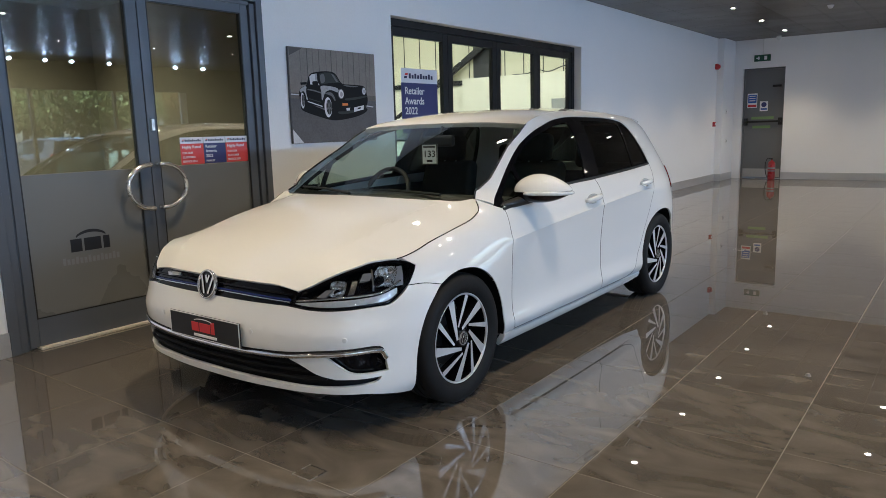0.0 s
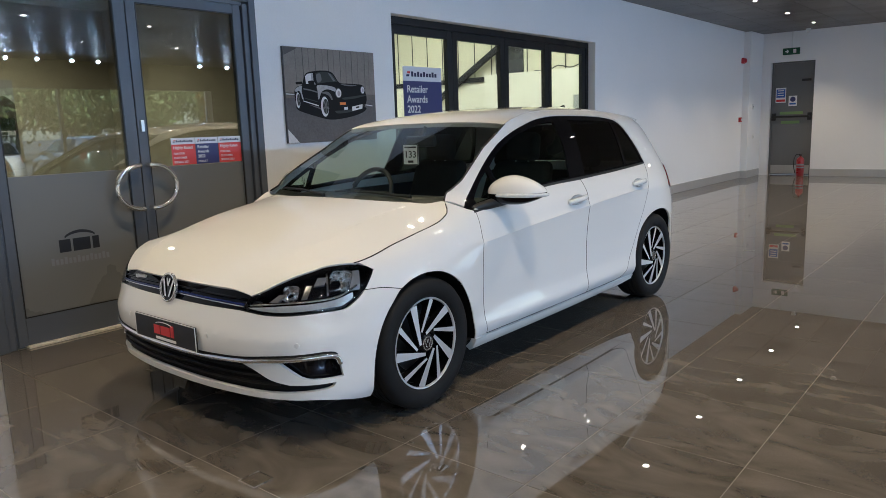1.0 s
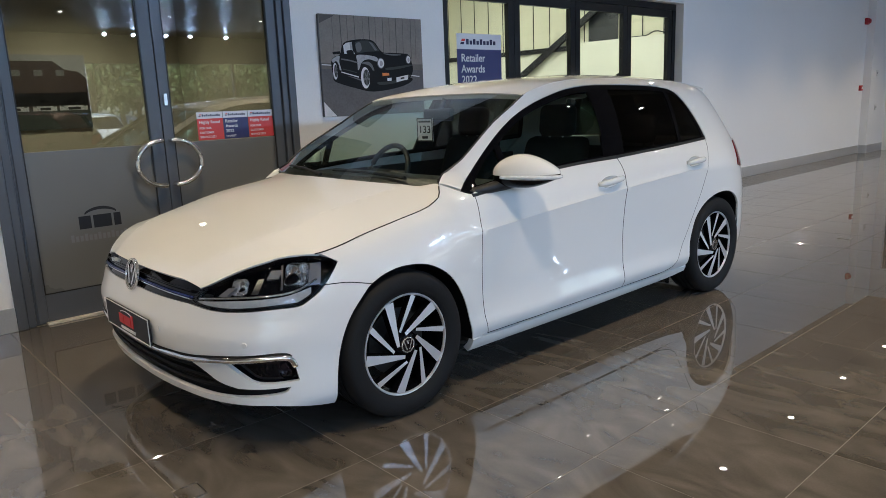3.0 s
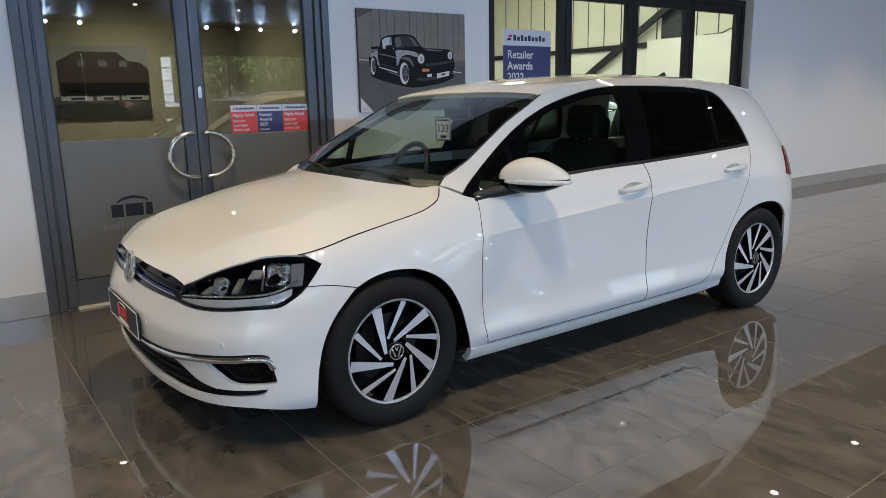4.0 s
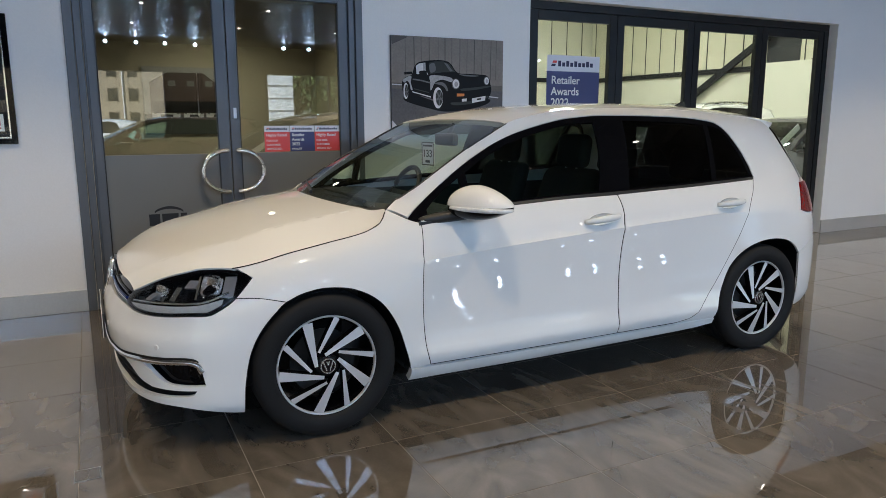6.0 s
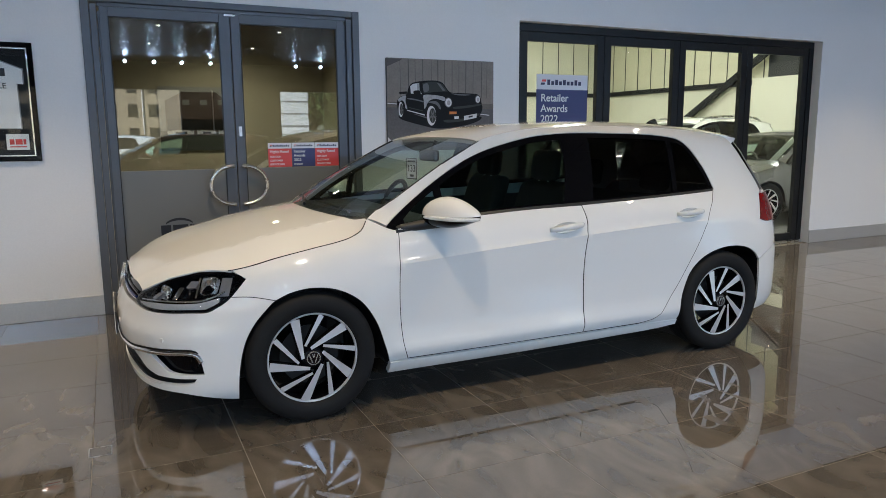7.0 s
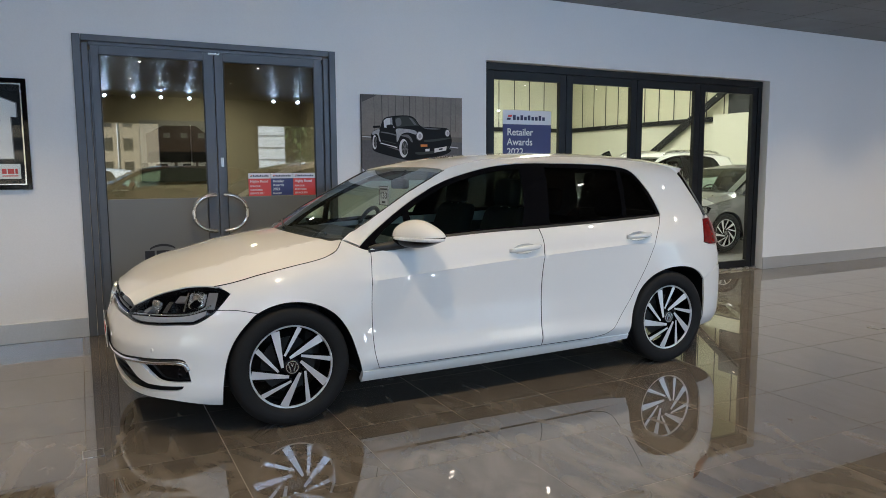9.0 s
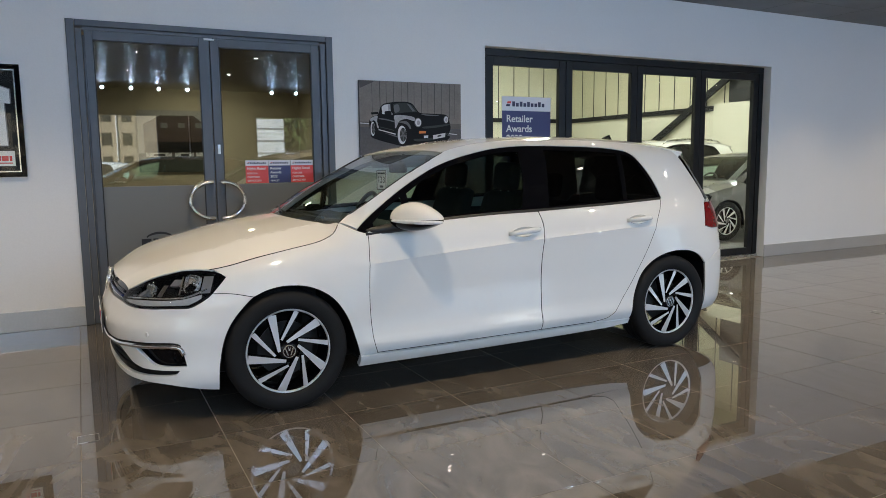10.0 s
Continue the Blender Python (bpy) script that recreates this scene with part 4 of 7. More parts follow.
def hatchback(label, extras=True):
    car = thing("car", label, "car", at=pose(CAR_X, CAR_Y, 0))
    arch_f = [(0.392, 0.232), (0.361, 0.337), (0.313, 0.465), (0.236, 0.574), (0.125, 0.640), (0.004, 0.659), (-0.096, 0.646), (-0.168, 0.617)]
    arch_b = [(-0.168, 0.617), (-0.196, 0.594), (-0.267, 0.515), (-0.316, 0.42), (-0.343, 0.292), (-0.352, 0.154)]
    arch_r = [(2.955, 0.555), (2.903, 0.604), (2.82, 0.645), (2.70, 0.664), (2.57, 0.655), (2.45, 0.612), (2.36, 0.535), (2.31, 0.43), (2.28, 0.31), (2.272, 0.235)]
    door_f = [(0.462, 0.896), (0.447, 0.731), (0.446, 0.516), (0.465, 0.324), (0.489, 0.243)]
    rim_u = [-0.36 + 0.03 * k for k in range(24)]
    seam = [(-0.168, 0.617), (-0.272, 0.640), (-0.365, 0.646)]
    dlo_low = [(0.462, 0.906), (0.7, 0.934), (1.206, 0.962), (1.567, 0.970)]
    dlo_low_r = [(1.5695, 0.971), (1.77, 0.978), (2.18, 0.992), (2.575, 1.010)]
    dlo_up = [(2.587, 1.022), (2.572, 1.085), (2.543, 1.164), (2.484, 1.267), (2.435, 1.318), (2.36, 1.342), (2.144, 1.362), (1.683, 1.372), (1.45, 1.362), (1.267, 1.337), (1.025, 1.277), (0.834, 1.193), (0.677, 1.106), (0.521, 1.003), (0.41, 0.920)]
    door_r = [(2.575, 1.006), (2.535, 0.95), (2.478, 0.872), (2.399, 0.692), (2.274, 0.478), (2.15, 0.317), (2.105, 0.281), (2.063, 0.262), (1.974, 0.248)]
    rail_u = [0.33, 0.5, 0.7, 0.9, 1.03, 1.15, 1.3, 1.6, 2.0, 2.4, 2.7, 2.96]
    for sg in (1, -1):
        panel("front_wing", curve_loop([(u, bonnet_rim(u)) for u in rim_u], [(0.33, 0.953), (0.41, 0.912), (0.462, 0.896)], door_f, [(0.489, 0.243), (0.392, 0.232)], arch_f, seam,
                                       [(-0.365, 0.646), (-0.345, 0.668), (-0.296, 0.722)], [(-0.296, 0.722), (-0.33, 0.742), (-0.36, bonnet_rim(-0.36))]), side, PAINT, car, 0.024, sg=sg)
        crease = lambda d: [(u, crease_z(s_of_u(u)) + d) for u in [0.465 + 0.022 * k for k in range(93)]]
        d1 = panel("front_door", curve_loop([(0.462, 0.896), (0.462, 0.906)], dlo_low, [(1.567, 0.97), (1.577, 0.884), (1.567, 0.80), (1.556, 0.648), (1.560, 0.42), (1.566, 0.246)], [(1.566, 0.246), (0.489, 0.243)], door_f[::-1]),
                   side, PAINT, car, 0.026, lines=(crease(0), crease(0.007)), sharp=1, sg=sg, holes=(bowl_outline(1.325, 1.545, 0.852, 0.866),))
        d2 = panel("rear_door", curve_loop(dlo_low_r, door_r, [(1.974, 0.248), (1.5685, 0.246)], [(1.5685, 0.246), (1.5625, 0.42), (1.5585, 0.648), (1.5695, 0.80), (1.5795, 0.884), (1.5695, 0.971)]),
                   side, PAINT, car, 0.026, lines=(crease(0), crease(0.007)), sharp=1, sg=sg, holes=(bowl_outline(2.225, 2.43, 0.889, 0.897),))
        panel("body_side", curve_loop([(u, rail_z(u)) for u in rail_u], [(2.96, rail_z(2.96)), (3.02, 1.2), (3.075, 1.08), (3.09, 0.985)], [(3.09, 0.985), (3.05, 0.972)], [(3.05, 0.972), (3.0, 0.90), (2.965, 0.815)],
                                      [(2.965, 0.815), (3.05, 0.796), (3.14, 0.79)], [(3.14, 0.79), (3.165, 0.70), (3.16, 0.63)], [(3.16, 0.63), (3.06, 0.60), (2.955, 0.555)], arch_r, [(2.272, 0.235), (1.974, 0.240)], door_r[::-1],
                                      dlo_up, [(0.41, 0.920), (0.36, 0.945), (0.33, 0.953)]), side, PAINT, car, 0.026, sg=sg)
        panel("sill", curve_loop([(0.392, 0.236), (0.8, 0.236), (1.5, 0.240), (2.275, 0.240)], [(2.275, 0.240), (2.272, 0.205)], [(2.272, 0.205), (2.0, 0.188), (1.2, 0.172), (0.392, 0.168)], [(0.392, 0.168), (0.392, 0.236)]), side, PAINT, car, 0.022, 0.006, flange=0.03, sg=sg)
        panel("rear_bumper", curve_loop([PU(2.955, 0.555), PU(3.06, 0.60), PU(3.16, 0.63)], [PU(3.16, 0.63), (S_END, 0.63)], [(S_END, 0.63), (S_END, 0.22)], [(S_END, 0.22), PU(3.2, 0.215), PU(2.972, 0.21)],
                                        [PU(2.972, 0.21), PU(2.972, 0.277), PU(2.968, 0.41), PU(2.955, 0.555)]), skin, PAINT, car, 0.035, gap=0.0015, sg=sg)
        # black tubes laid in the shut lines, standing in for the shade between panels
        for run in (door_f, seam, door_r, [(1.568, 0.97), (1.578, 0.884), (1.568, 0.80), (1.557, 0.648), (1.561, 0.42), (1.567, 0.246)], [(0.489, 0.243), (0.9, 0.2435), (1.5, 0.2455), (1.974, 0.246)]):
            pts = [Vector(side(p.x, p.y)) for p in spline([Vector(q) for q in run], 6)]
            part("panel_gap", tube(bmesh.new(), [(sg * (p.x - 0.0012), p.y, p.z) for p in pts], 0.0021, 6), GRILLE, car, smooth=True)
        part("panel_gap", tube(bmesh.new(), [(sg * (bonnet_out(u) - 0.0003), u, bonnet_rim(u) - 0.001) for u in [-0.36 + 0.02 * k for k in range(35)]], 0.0026, 6), GRILLE, car, smooth=True)
        # side glass
        dlo = curve_loop(dlo_low[:1] + dlo_low[1:], dlo_low_r, dlo_up, [(0.41, 0.920), (0.415, 0.905), (0.435, 0.899), (0.462, 0.906)])
        front_q = curve_loop([(0.505, 0.932), (0.695, 0.955)], [(0.695, 0.955), (0.695, 1.085)], [(0.695, 1.085), (0.59, 1.02), (0.505, 0.95)], [(0.505, 0.95), (0.505, 0.932)])
        front_p = curve_loop([(0.735, 0.960), (1.206, 0.985), (1.46, 0.992)], [(1.46, 0.992), (1.50, 1.12), (1.53, 1.30), (1.535, 1.335)], [(1.535, 1.335), (1.42, 1.330), (1.27, 1.308), (1.04, 1.25), (0.85, 1.17), (0.735, 1.105)], [(0.735, 1.105), (0.735, 0.960)])
        rear_p = curve_loop([(1.66, 0.998), (1.9, 1.006), (2.255, 1.018)], [(2.255, 1.018), (2.28, 1.15), (2.315, 1.32)], [(2.315, 1.32), (2.1, 1.335), (1.735, 1.345)], [(1.735, 1.345), (1.70, 1.2), (1.66, 0.998)])
        rear_q = curve_loop([(2.29, 1.021), (2.558, 1.032)], [(2.558, 1.032), (2.52, 1.15), (2.465, 1.255), (2.42, 1.298), (2.35, 1.316)], [(2.35, 1.316), (2.29, 1.021)])
        panel("window_frame", dlo, side, GLOSS_BLACK, car, 0.03, -0.004, holes=(front_q, front_p, rear_p, rear_q), sg=sg, gap=0.0, label="black window surround")
        for q, gm in ((front_q, CAR_GLASS), (front_p, CAR_GLASS), (rear_p, PRIVACY), (rear_q, PRIVACY)):
            panel("side_window", q, side, gm, car, 0.04, -0.0065, flange=0, gap=-0.004, sg=sg, label="tinted side window")
        panel("waist_trim", curve_loop(dlo_low + dlo_low_r[1:], [(2.575, 1.010), (2.575, 1.022)], [(2.575, 1.022), (2.18, 1.004), (1.77, 0.990), (1.206, 0.974), (0.7, 0.946), (0.462, 0.918)], [(0.462, 0.918), (0.462, 0.906)]), side, BLACK, car, 0.03, 0.002, flange=0.006, gap=0, sg=sg)
        # tail lamp
        panel("tail_lamp", curve_loop([PU(3.05, 0.972), PU(3.0, 0.90), PU(2.965, 0.815)], [PU(2.965, 0.815), PU(3.05, 0.796), PU(3.14, 0.79)], [PU(3.14, 0.79), PU(3.24, 0.79)],
                                      [PU(3.24, 0.79), PU(3.22, 0.975)], [PU(3.22, 0.975), PU(3.05, 0.972)]), skin, RED_LENS, car, 0.02, 0.006, flange=0.02, sg=sg, label="dark red tail lamp")
        # tailgate half
        panel("tailgate", curve_loop([PU(3.165, 0.70), PU(3.16, 0.64)], [PU(3.16, 0.64), (S_END, 0.64)], [(S_END, 0.64), (S_END, 0.99)], [(S_END, 0.99), PU(3.11, 0.99)], [PU(3.11, 0.99), PU(3.165, 0.70)]), skin, PAINT, car, 0.04, gap=0.001, sg=sg)
        panel("rear_window", curve_loop([PU(3.10, 0.995), (S_END, 0.995)], [(S_END, 0.995), (S_END, 1.31)], [(S_END, 1.31), PU(3.1, 1.31)], [PU(3.1, 1.31), PU(3.1, 0.995)]), skin, PRIVACY, car, 0.05, -0.004, flange=0.01, gap=0.0, sg=sg)
        # headlamp
        hl = curve_loop([PU(-0.296, 0.722), (1.135, 0.742)] + LAMP_TOP[::-1] + [(0.515, 0.605)], [(0.515, 0.605), (0.56, 0.594), (0.615, 0.587), (0.70, 0.582), (0.80, 0.582), (0.90, 0.585), (0.985, 0.586)],
                        [(0.985, 0.586), (1.03, 0.606), (1.07, 0.630), (1.126, 0.668), PU(-0.296, 0.722)])
        lamp = new("headlamp")
        lamp.parent = car
        tagged(lamp, "clear headlamp with twin reflectors and a milky light strip")
        panel("housing", hl, skin, GLOSS_BLACK, lamp, 0.02, -0.05, flange=-0.046, gap=0.001, sg=sg)
        panel("lens", hl, skin, LAMP_GLASS, lamp, 0.018, 0.0005, flange=0, gap=0.001, sg=sg)
        panel("rim", hl, skin, GLOSS_BLACK, lamp, 0.014, -0.001, holes=(shrink(hl, 0.011),), flange=0.02, gap=0.001, sg=sg)
        strip = curve_loop([(0.54, 0.608), (0.62, 0.613), (0.72, 0.618), (0.85, 0.620), (0.95, 0.625), (1.045, 0.645)], [(1.045, 0.645), (1.035, 0.619), (0.98, 0.595)], [(0.98, 0.595), (0.9, 0.592), (0.78, 0.589), (0.7, 0.589), (0.62, 0.594), (0.54, 0.603)], [(0.54, 0.603), (0.54, 0.608)])
        panel("light_strip", strip, skin, DRL, lamp, 0.014, -0.012, flange=0.02, gap=0, sg=sg, label="milky running light strip")
        ridge = [(0.54, 0.611), (0.62, 0.618), (0.75, 0.624), (0.88, 0.626), (0.97, 0.634), (1.06, 0.668)]
        bm = bmesh.new()
        tube(bm, [Vector((sg * p[0], p[1], p[2])) for p in (skin(a - 0.0, b) for a, b in spline([Vector(r) for r in ridge], 5))], 0.0045, 8)
        bmesh.ops.translate(bm, verts=bm.verts, vec=(-0.01 * sg, 0.014, 0))
        part("chrome_line", bm, CHROME, lamp, smooth=True)
        for cu, cz, w, h in ((-0.676, 0.662, 0.036, 0.034), (-0.470, 0.694, 0.048, 0.046)):
            p = Vector(skin(*PU(cu, cz)))
            n = (Vector((0.42, -0.9, 0.05)) if cu < -0.55 else Vector((0.62, -0.78, 0.05))).normalized()
            q = Matrix.Diagonal((sg, 1, 1, 1)) @ Matrix.Translation(p - n * 0.012) @ n.to_track_quat("Z", "Y").to_matrix().to_4x4()
            part("reflector", reflector_cup(w, h), LAMP_SILVER, lamp, "silver reflector cup", angle=28, m=q)
            bm = bmesh.new()
            bmesh.ops.create_uvsphere(bm, u_segments=16, v_segments=10, radius=h * 0.26)
            part("bulb", bm, LAMP_SILVER, lamp, smooth=True, m=q @ Matrix.Translation((0, 0, -0.024)))
        for u0, z0, u1, z1, wd, m in ((-0.638, 0.640, -0.612, 0.694, 0.024, LAMP_SILVER), (-0.580, 0.692, -0.558, 0.722, 0.046, LAMP_GREY), (-0.532, 0.648, -0.516, 0.738, 0.008, LAMP_SILVER),
                                      (-0.425, 0.652, -0.404, 0.736, 0.048, LAMP_GREY), (-0.738, 0.634, -0.712, 0.666, 0.022, LAMP_GREY)):
            fin = curve_loop([PU(u0, z0), PU(u1, z1)], [PU(u1, z1), PU(u1 + wd, z1)], [PU(u1 + wd, z1), PU(u0 + wd, z0)], [PU(u0 + wd, z0), PU(u0, z0)])
            panel("lamp_fin", fin, skin, m, lamp, 0.02, -0.020, flange=0.02, gap=0, sg=sg)
        # fog lamp recess and lower grille ends
        mirror_unit(car, sg)
        handle_unit(car, sg, 1.325, 1.545, 0.852, 0.866)
        handle_unit(car, sg, 2.225, 2.43, 0.889, 0.897)
        for wu in (0.0, 2.62):
            w = wheel(car, sg)
            w.matrix_local = Matrix.Translation((sg * 0.862, wu, 0.316)) @ (Matrix.Identity(4) if sg > 0 else Matrix.Rotation(math.pi, 4, "Z"))
            bm = bmesh.new()
            edge = [Vector(side(p.x, p.y)) for p in curve_loop(*((arch_f, arch_b) if wu < 1 else ([(2.972, 0.21), (2.972, 0.277), (2.968, 0.41), (2.955, 0.555)], arch_r)), n=4)]
            rings = [[bm.verts.new((sg * (p.x - d), p.y, p.z + 0.003)) for p in edge] for d in (0.004, 0.27)]
            for k in range(len(edge) - 1):
                bm.faces.new((rings[0][k], rings[0][k + 1], rings[1][k + 1], rings[1][k]))
            bm.faces.new(rings[1])
            part("wheel_arch_liner", bm, GRILLE, car, smooth=False)
    # front bumper, with its openings
    def both(right):
        return [Vector(p) for p in right] + [Vector((-p[0], p[1])) for p in reversed(right) if p[0] > 1e-6]
    top = [(0.0, 0.598), (0.17, 0.597), (0.34, 0.597), (0.505, 0.596)]
    half = curve_loop(top, [(0.505, 0.596), (0.56, 0.590), (0.615, 0.583), (0.70, 0.578), (0.80, 0.578), (0.90, 0.581), (0.985, 0.582), (1.033, 0.602), (1.074, 0.626), PU(-0.365, 0.646)], [PU(*p) for p in seam[::-1]], [PU(*p) for p in arch_b],
                      [PU(-0.352, 0.154), PU(-0.424, 0.166), PU(-0.52, 0.19), PU(-0.60, 0.206), PV(0.70, 0.214), PV(0.62, 0.217), PV(0.46, 0.218), PV(0.2, 0.217), PV(0.0, 0.217)])
    g_half = curve_loop([PV(0.0, 0.372), PV(0.3, 0.372), PV(0.50, 0.374)], [PV(0.50, 0.374), PV(0.56, 0.345), PV(0.63, 0.303), PV(0.70, 0.280)], [PV(0.70, 0.280), PU(-0.60, 0.274), PU(-0.53, 0.273)], [PU(-0.53, 0.273), PU(-0.55, 0.256), PU(-0.62, 0.250), PV(0.60, 0.248), PV(0.4, 0.250), PV(0.2, 0.252), PV(0.0, 0.252)])
    fog_r = curve_loop([(0.685, 0.386), (0.735, 0.347), (0.785, 0.313)], [(0.785, 0.313), (0.82, 0.302), (0.88, 0.297), (0.962, 0.296)], [(0.962, 0.296), (0.948, 0.36), (0.934, 0.388)], [(0.934, 0.388), (0.80, 0.390), (0.685, 0.386)])
    bump = panel("front_bumper", both(half), skin, PAINT, car, 0.022, holes=(both(g_half), fog_r, [Vector((-p.x, p.y)) for p in fog_r]), lines=([(-0.96 + 0.02 * k, 0.482) for k in range(97)],), flange=0.02)
    panel("lower_grille", both(g_half), skin, GRILLE, car, 0.03, -0.03, flange=0, gap=-0.01, label="black lower grille")
    for k, z in enumerate((0.285, 0.318, 0.350)):
        bm = bmesh.new()
        vmax = (0.66, 0.60, 0.53)[k]
        pts = [Vector(skin(*PV(v, z))) + Vector((0, 0.014, 0)) for v in [-vmax + 2 * vmax * i / 40 for i in range(41)]]
        tube(bm, pts, 0.0085, 8)
        part("grille_bar", bm, GRILLE, car, smooth=True)
    for sg in (1, -1):
        panel("fog_recess", fog_r, skin, GLOSS_BLACK, car, 0.02, -0.035, flange=-0.028, gap=-0.008, sg=sg, label="black fog lamp recess")
        p = Vector(skin(*PU(-0.545, 0.335)))
        n = Vector((0.6, -0.8, 0)).normalized()
        bm = bmesh.new()
        lathe(bm, [(0.0, 0.034), (-0.004, 0.03), (-0.015, 0.026), (-0.02, 0.0)], 28, "z")
        part("fog_lamp", bm, GLOSS_BLACK, car, "small round fog lamp", angle=60, m=Matrix.Diagonal((sg, 1, 1, 1)) @ Matrix.Translation(p - n * 0.02) @ n.to_track_quat("Z", "Y").to_matrix().to_4x4())
        bm = bmesh.new()
        q = Vector(skin(*PU(-0.66, 0.455)))
        lathe(bm, [(-0.004, 0.0125), (-0.004, 0.0112), (0.0015, 0.0108), (0.0025, 0.0095), (0.003, 0.0)], 24, "z")
        nn = Vector((0.55, -0.83, 0.0)).normalized()
        part("parking_sensor", bm, SENSOR, car, angle=30, m=Matrix.Diagonal((sg, 1, 1, 1)) @ Matrix.Translation(q) @ nn.to_track_quat("Z", "Y").to_matrix().to_4x4())
        q = Vector(skin(*PV(0.33, 0.475)))
        part("parking_sensor", lathe(bmesh.new(), [(-0.004, 0.0125), (-0.004, 0.0112), (0.0015, 0.0108), (0.0025, 0.0095), (0.003, 0.0)], 24, "z"), SENSOR, car, angle=30,
             m=Matrix.Diagonal((sg, 1, 1, 1)) @ Matrix.Translation(q) @ Vector((0.1, -0.99, 0.0)).to_track_quat("Z", "Y").to_matrix().to_4x4())
    bm = bmesh.new()
    line = [PU(-0.505, 0.352), PU(-0.522, 0.385), PU(-0.56, 0.396), PU(-0.63, 0.396), PV(0.64, 0.394), PV(0.5, 0.384), PV(0.3, 0.379), PV(0.12, 0.377), PV(0, 0.377)]
    line = spline(line, 5)
    line = [Vector(p) for p in line] + [Vector((-p.x, p.y)) for p in reversed(line[:-1])]
    tube(bm, [Vector(skin(p.x, p.y)) for p in line], 0.0125, 10)
    # black tube above the strip draws the shade in its gap
    shade = bmesh.new()
    tube(shade, [Vector(skin(p.x, p.y + 0.0145)) for p in line[4:-4]], 0.0045, 8)
    part("strip_gap", shade, GRILLE, car, smooth=True)
    part("chrome_strip", bm, CHROME, car, "chrome strip across the bumper", smooth=True)
    # upper grille
    gh = curve_loop([(0.0, 0.674), (0.2, 0.673), (0.38, 0.673), (0.5, 0.668), (0.563, 0.653)], [(0.563, 0.653), (0.53, 0.625), (0.512, 0.602)], [(0.512, 0.602), (0.34, 0.600), (0.17, 0.600), (0.0, 0.601)])
    panel("upper_grille", both(gh), skin, GLOSS_BLACK, car, 0.025, -0.008, flange=0.02, gap=-0.003, label="narrow gloss black grille")
    for z, r, m, o in ((0.648, 0.006, GLOSS_BLACK, 0.004), (0.628, 0.0065, BLUE_TRIM, 0.002), (0.621, 0.003, CHROME, 0.001)):
        bm = bmesh.new()
        tube(bm, [Vector(skin(*PV(v, z - 0.010 * (abs(v) / 0.5) ** 2))) + Vector((0, o, 0)) for v in [-0.52 + 1.04 * i / 50 for i in range(51)]], r, 8)
        part("grille_trim", bm, m, car, smooth=True, label="blue grille line" if m == BLUE_TRIM else "")
    p = skin(*PV(0.0, 0.640))
    emblem(car, pose(0.0, p[1] - 0.012, 0.640, 78, 0, 0) @ Matrix.Diagonal((1, 1, 2.2, 1)), 0.068)
    part("grille_badge", boxes((-0.36, skin(*PV(0.33, 0.652))[1] - 0.004, 0.642, -0.27, skin(*PV(0.33, 0.652))[1] + 0.01, 0.662), bevel=0.002), STEEL, car, "small plain badge")
    # number plate
    plate = part("number_plate", boxes((-0.26, -0.872, 0.392, 0.26, -0.862, 0.505), bevel=0.003), BLACK_INK, car, "black dealer plate with a red mark", m=pose(0.02, 0.024, 0))
    part("plate_edge", boxes((-0.26, -0.8735, 0.392, -0.256, -0.871, 0.505), (0.256, -0.8735, 0.392, 0.26, -0.871, 0.505), (-0.256, -0.8735, 0.501, 0.256, -0.871, 0.505), (-0.256, -0.8735, 0.392, 0.256, -0.871, 0.396)), WHITE_PLASTIC, plate)
    bm = boxes((-0.088, -0.8745, 0.428, -0.036, -0.872, 0.470), (-0.028, -0.8745, 0.428, 0.050, -0.872, 0.470), (0.058, -0.8745, 0.428, 0.082, -0.872, 0.482))
    part("red_mark", bm, RED_INK, plate)
    part("mark_line", boxes((-0.075, -0.8745, 0.404, 0.095, -0.872, 0.416)), WHITE_INK, plate)
    bm = bmesh.new()
    tube(bm, [(0.075 * math.cos(t), -0.873, 0.472 + 0.016 * math.sin(t)) for t in [math.pi * (0.1 + 0.75 * k / 12) for k in range(13)]], 0.002, 6)
    part("mark_arc", bm, WHITE_INK, plate)
    # bonnet
    lead = [(-0.764, 0.0), (-0.761, 0.17), (-0.749, 0.335), (-0.733, 0.43), (lamp_edge[0][1], lamp_edge[0][0])]
    top_edge = [(p[1], p[0] - 0.001) for p in lamp_edge] + [(-0.36, bonnet_out(-0.36))]
    back = [(0.33, bonnet_out(0.33)), (0.325, 0.70), (0.285, 0.60), (0.225, 0.40), (0.185, 0.2), (0.172, 0.0)]
    right = curve_loop(lead, top_edge, [(u, bonnet_out(u)) for u in rim_u], back)
    full = [Vector(p) for p in right] + [Vector((p[0], -p[1])) for p in reversed(right) if abs(p[1]) > 1e-6]
    ridge = lambda q: [(u, q * bonnet_out(u) * 0.70) for u in [-0.62 + 0.06 * k for k in range(15)]]
    panel("bonnet", full, bonnet, PAINT, car, 0.022, lines=(ridge(1), ridge(-1)), flange=0.014)
    # roof
    ru = [1.0, 1.03, 1.15, 1.3, 1.6, 2.0, 2.4, 2.7, 2.96]
    rr = curve_loop([(1.045, 0.0), (1.04, 0.3), (1.02, 0.55), (1.0, rail_v(1.0))], [(u, rail_v(u) - 0.001) for u in ru], [(2.96, rail_v(2.96)), (3.06, 0.50), (3.12, 0.25), (3.135, 0.0)])
    full = [Vector(p) for p in rr] + [Vector((p[0], -p[1])) for p in reversed(rr) if abs(p[1]) > 1e-6]
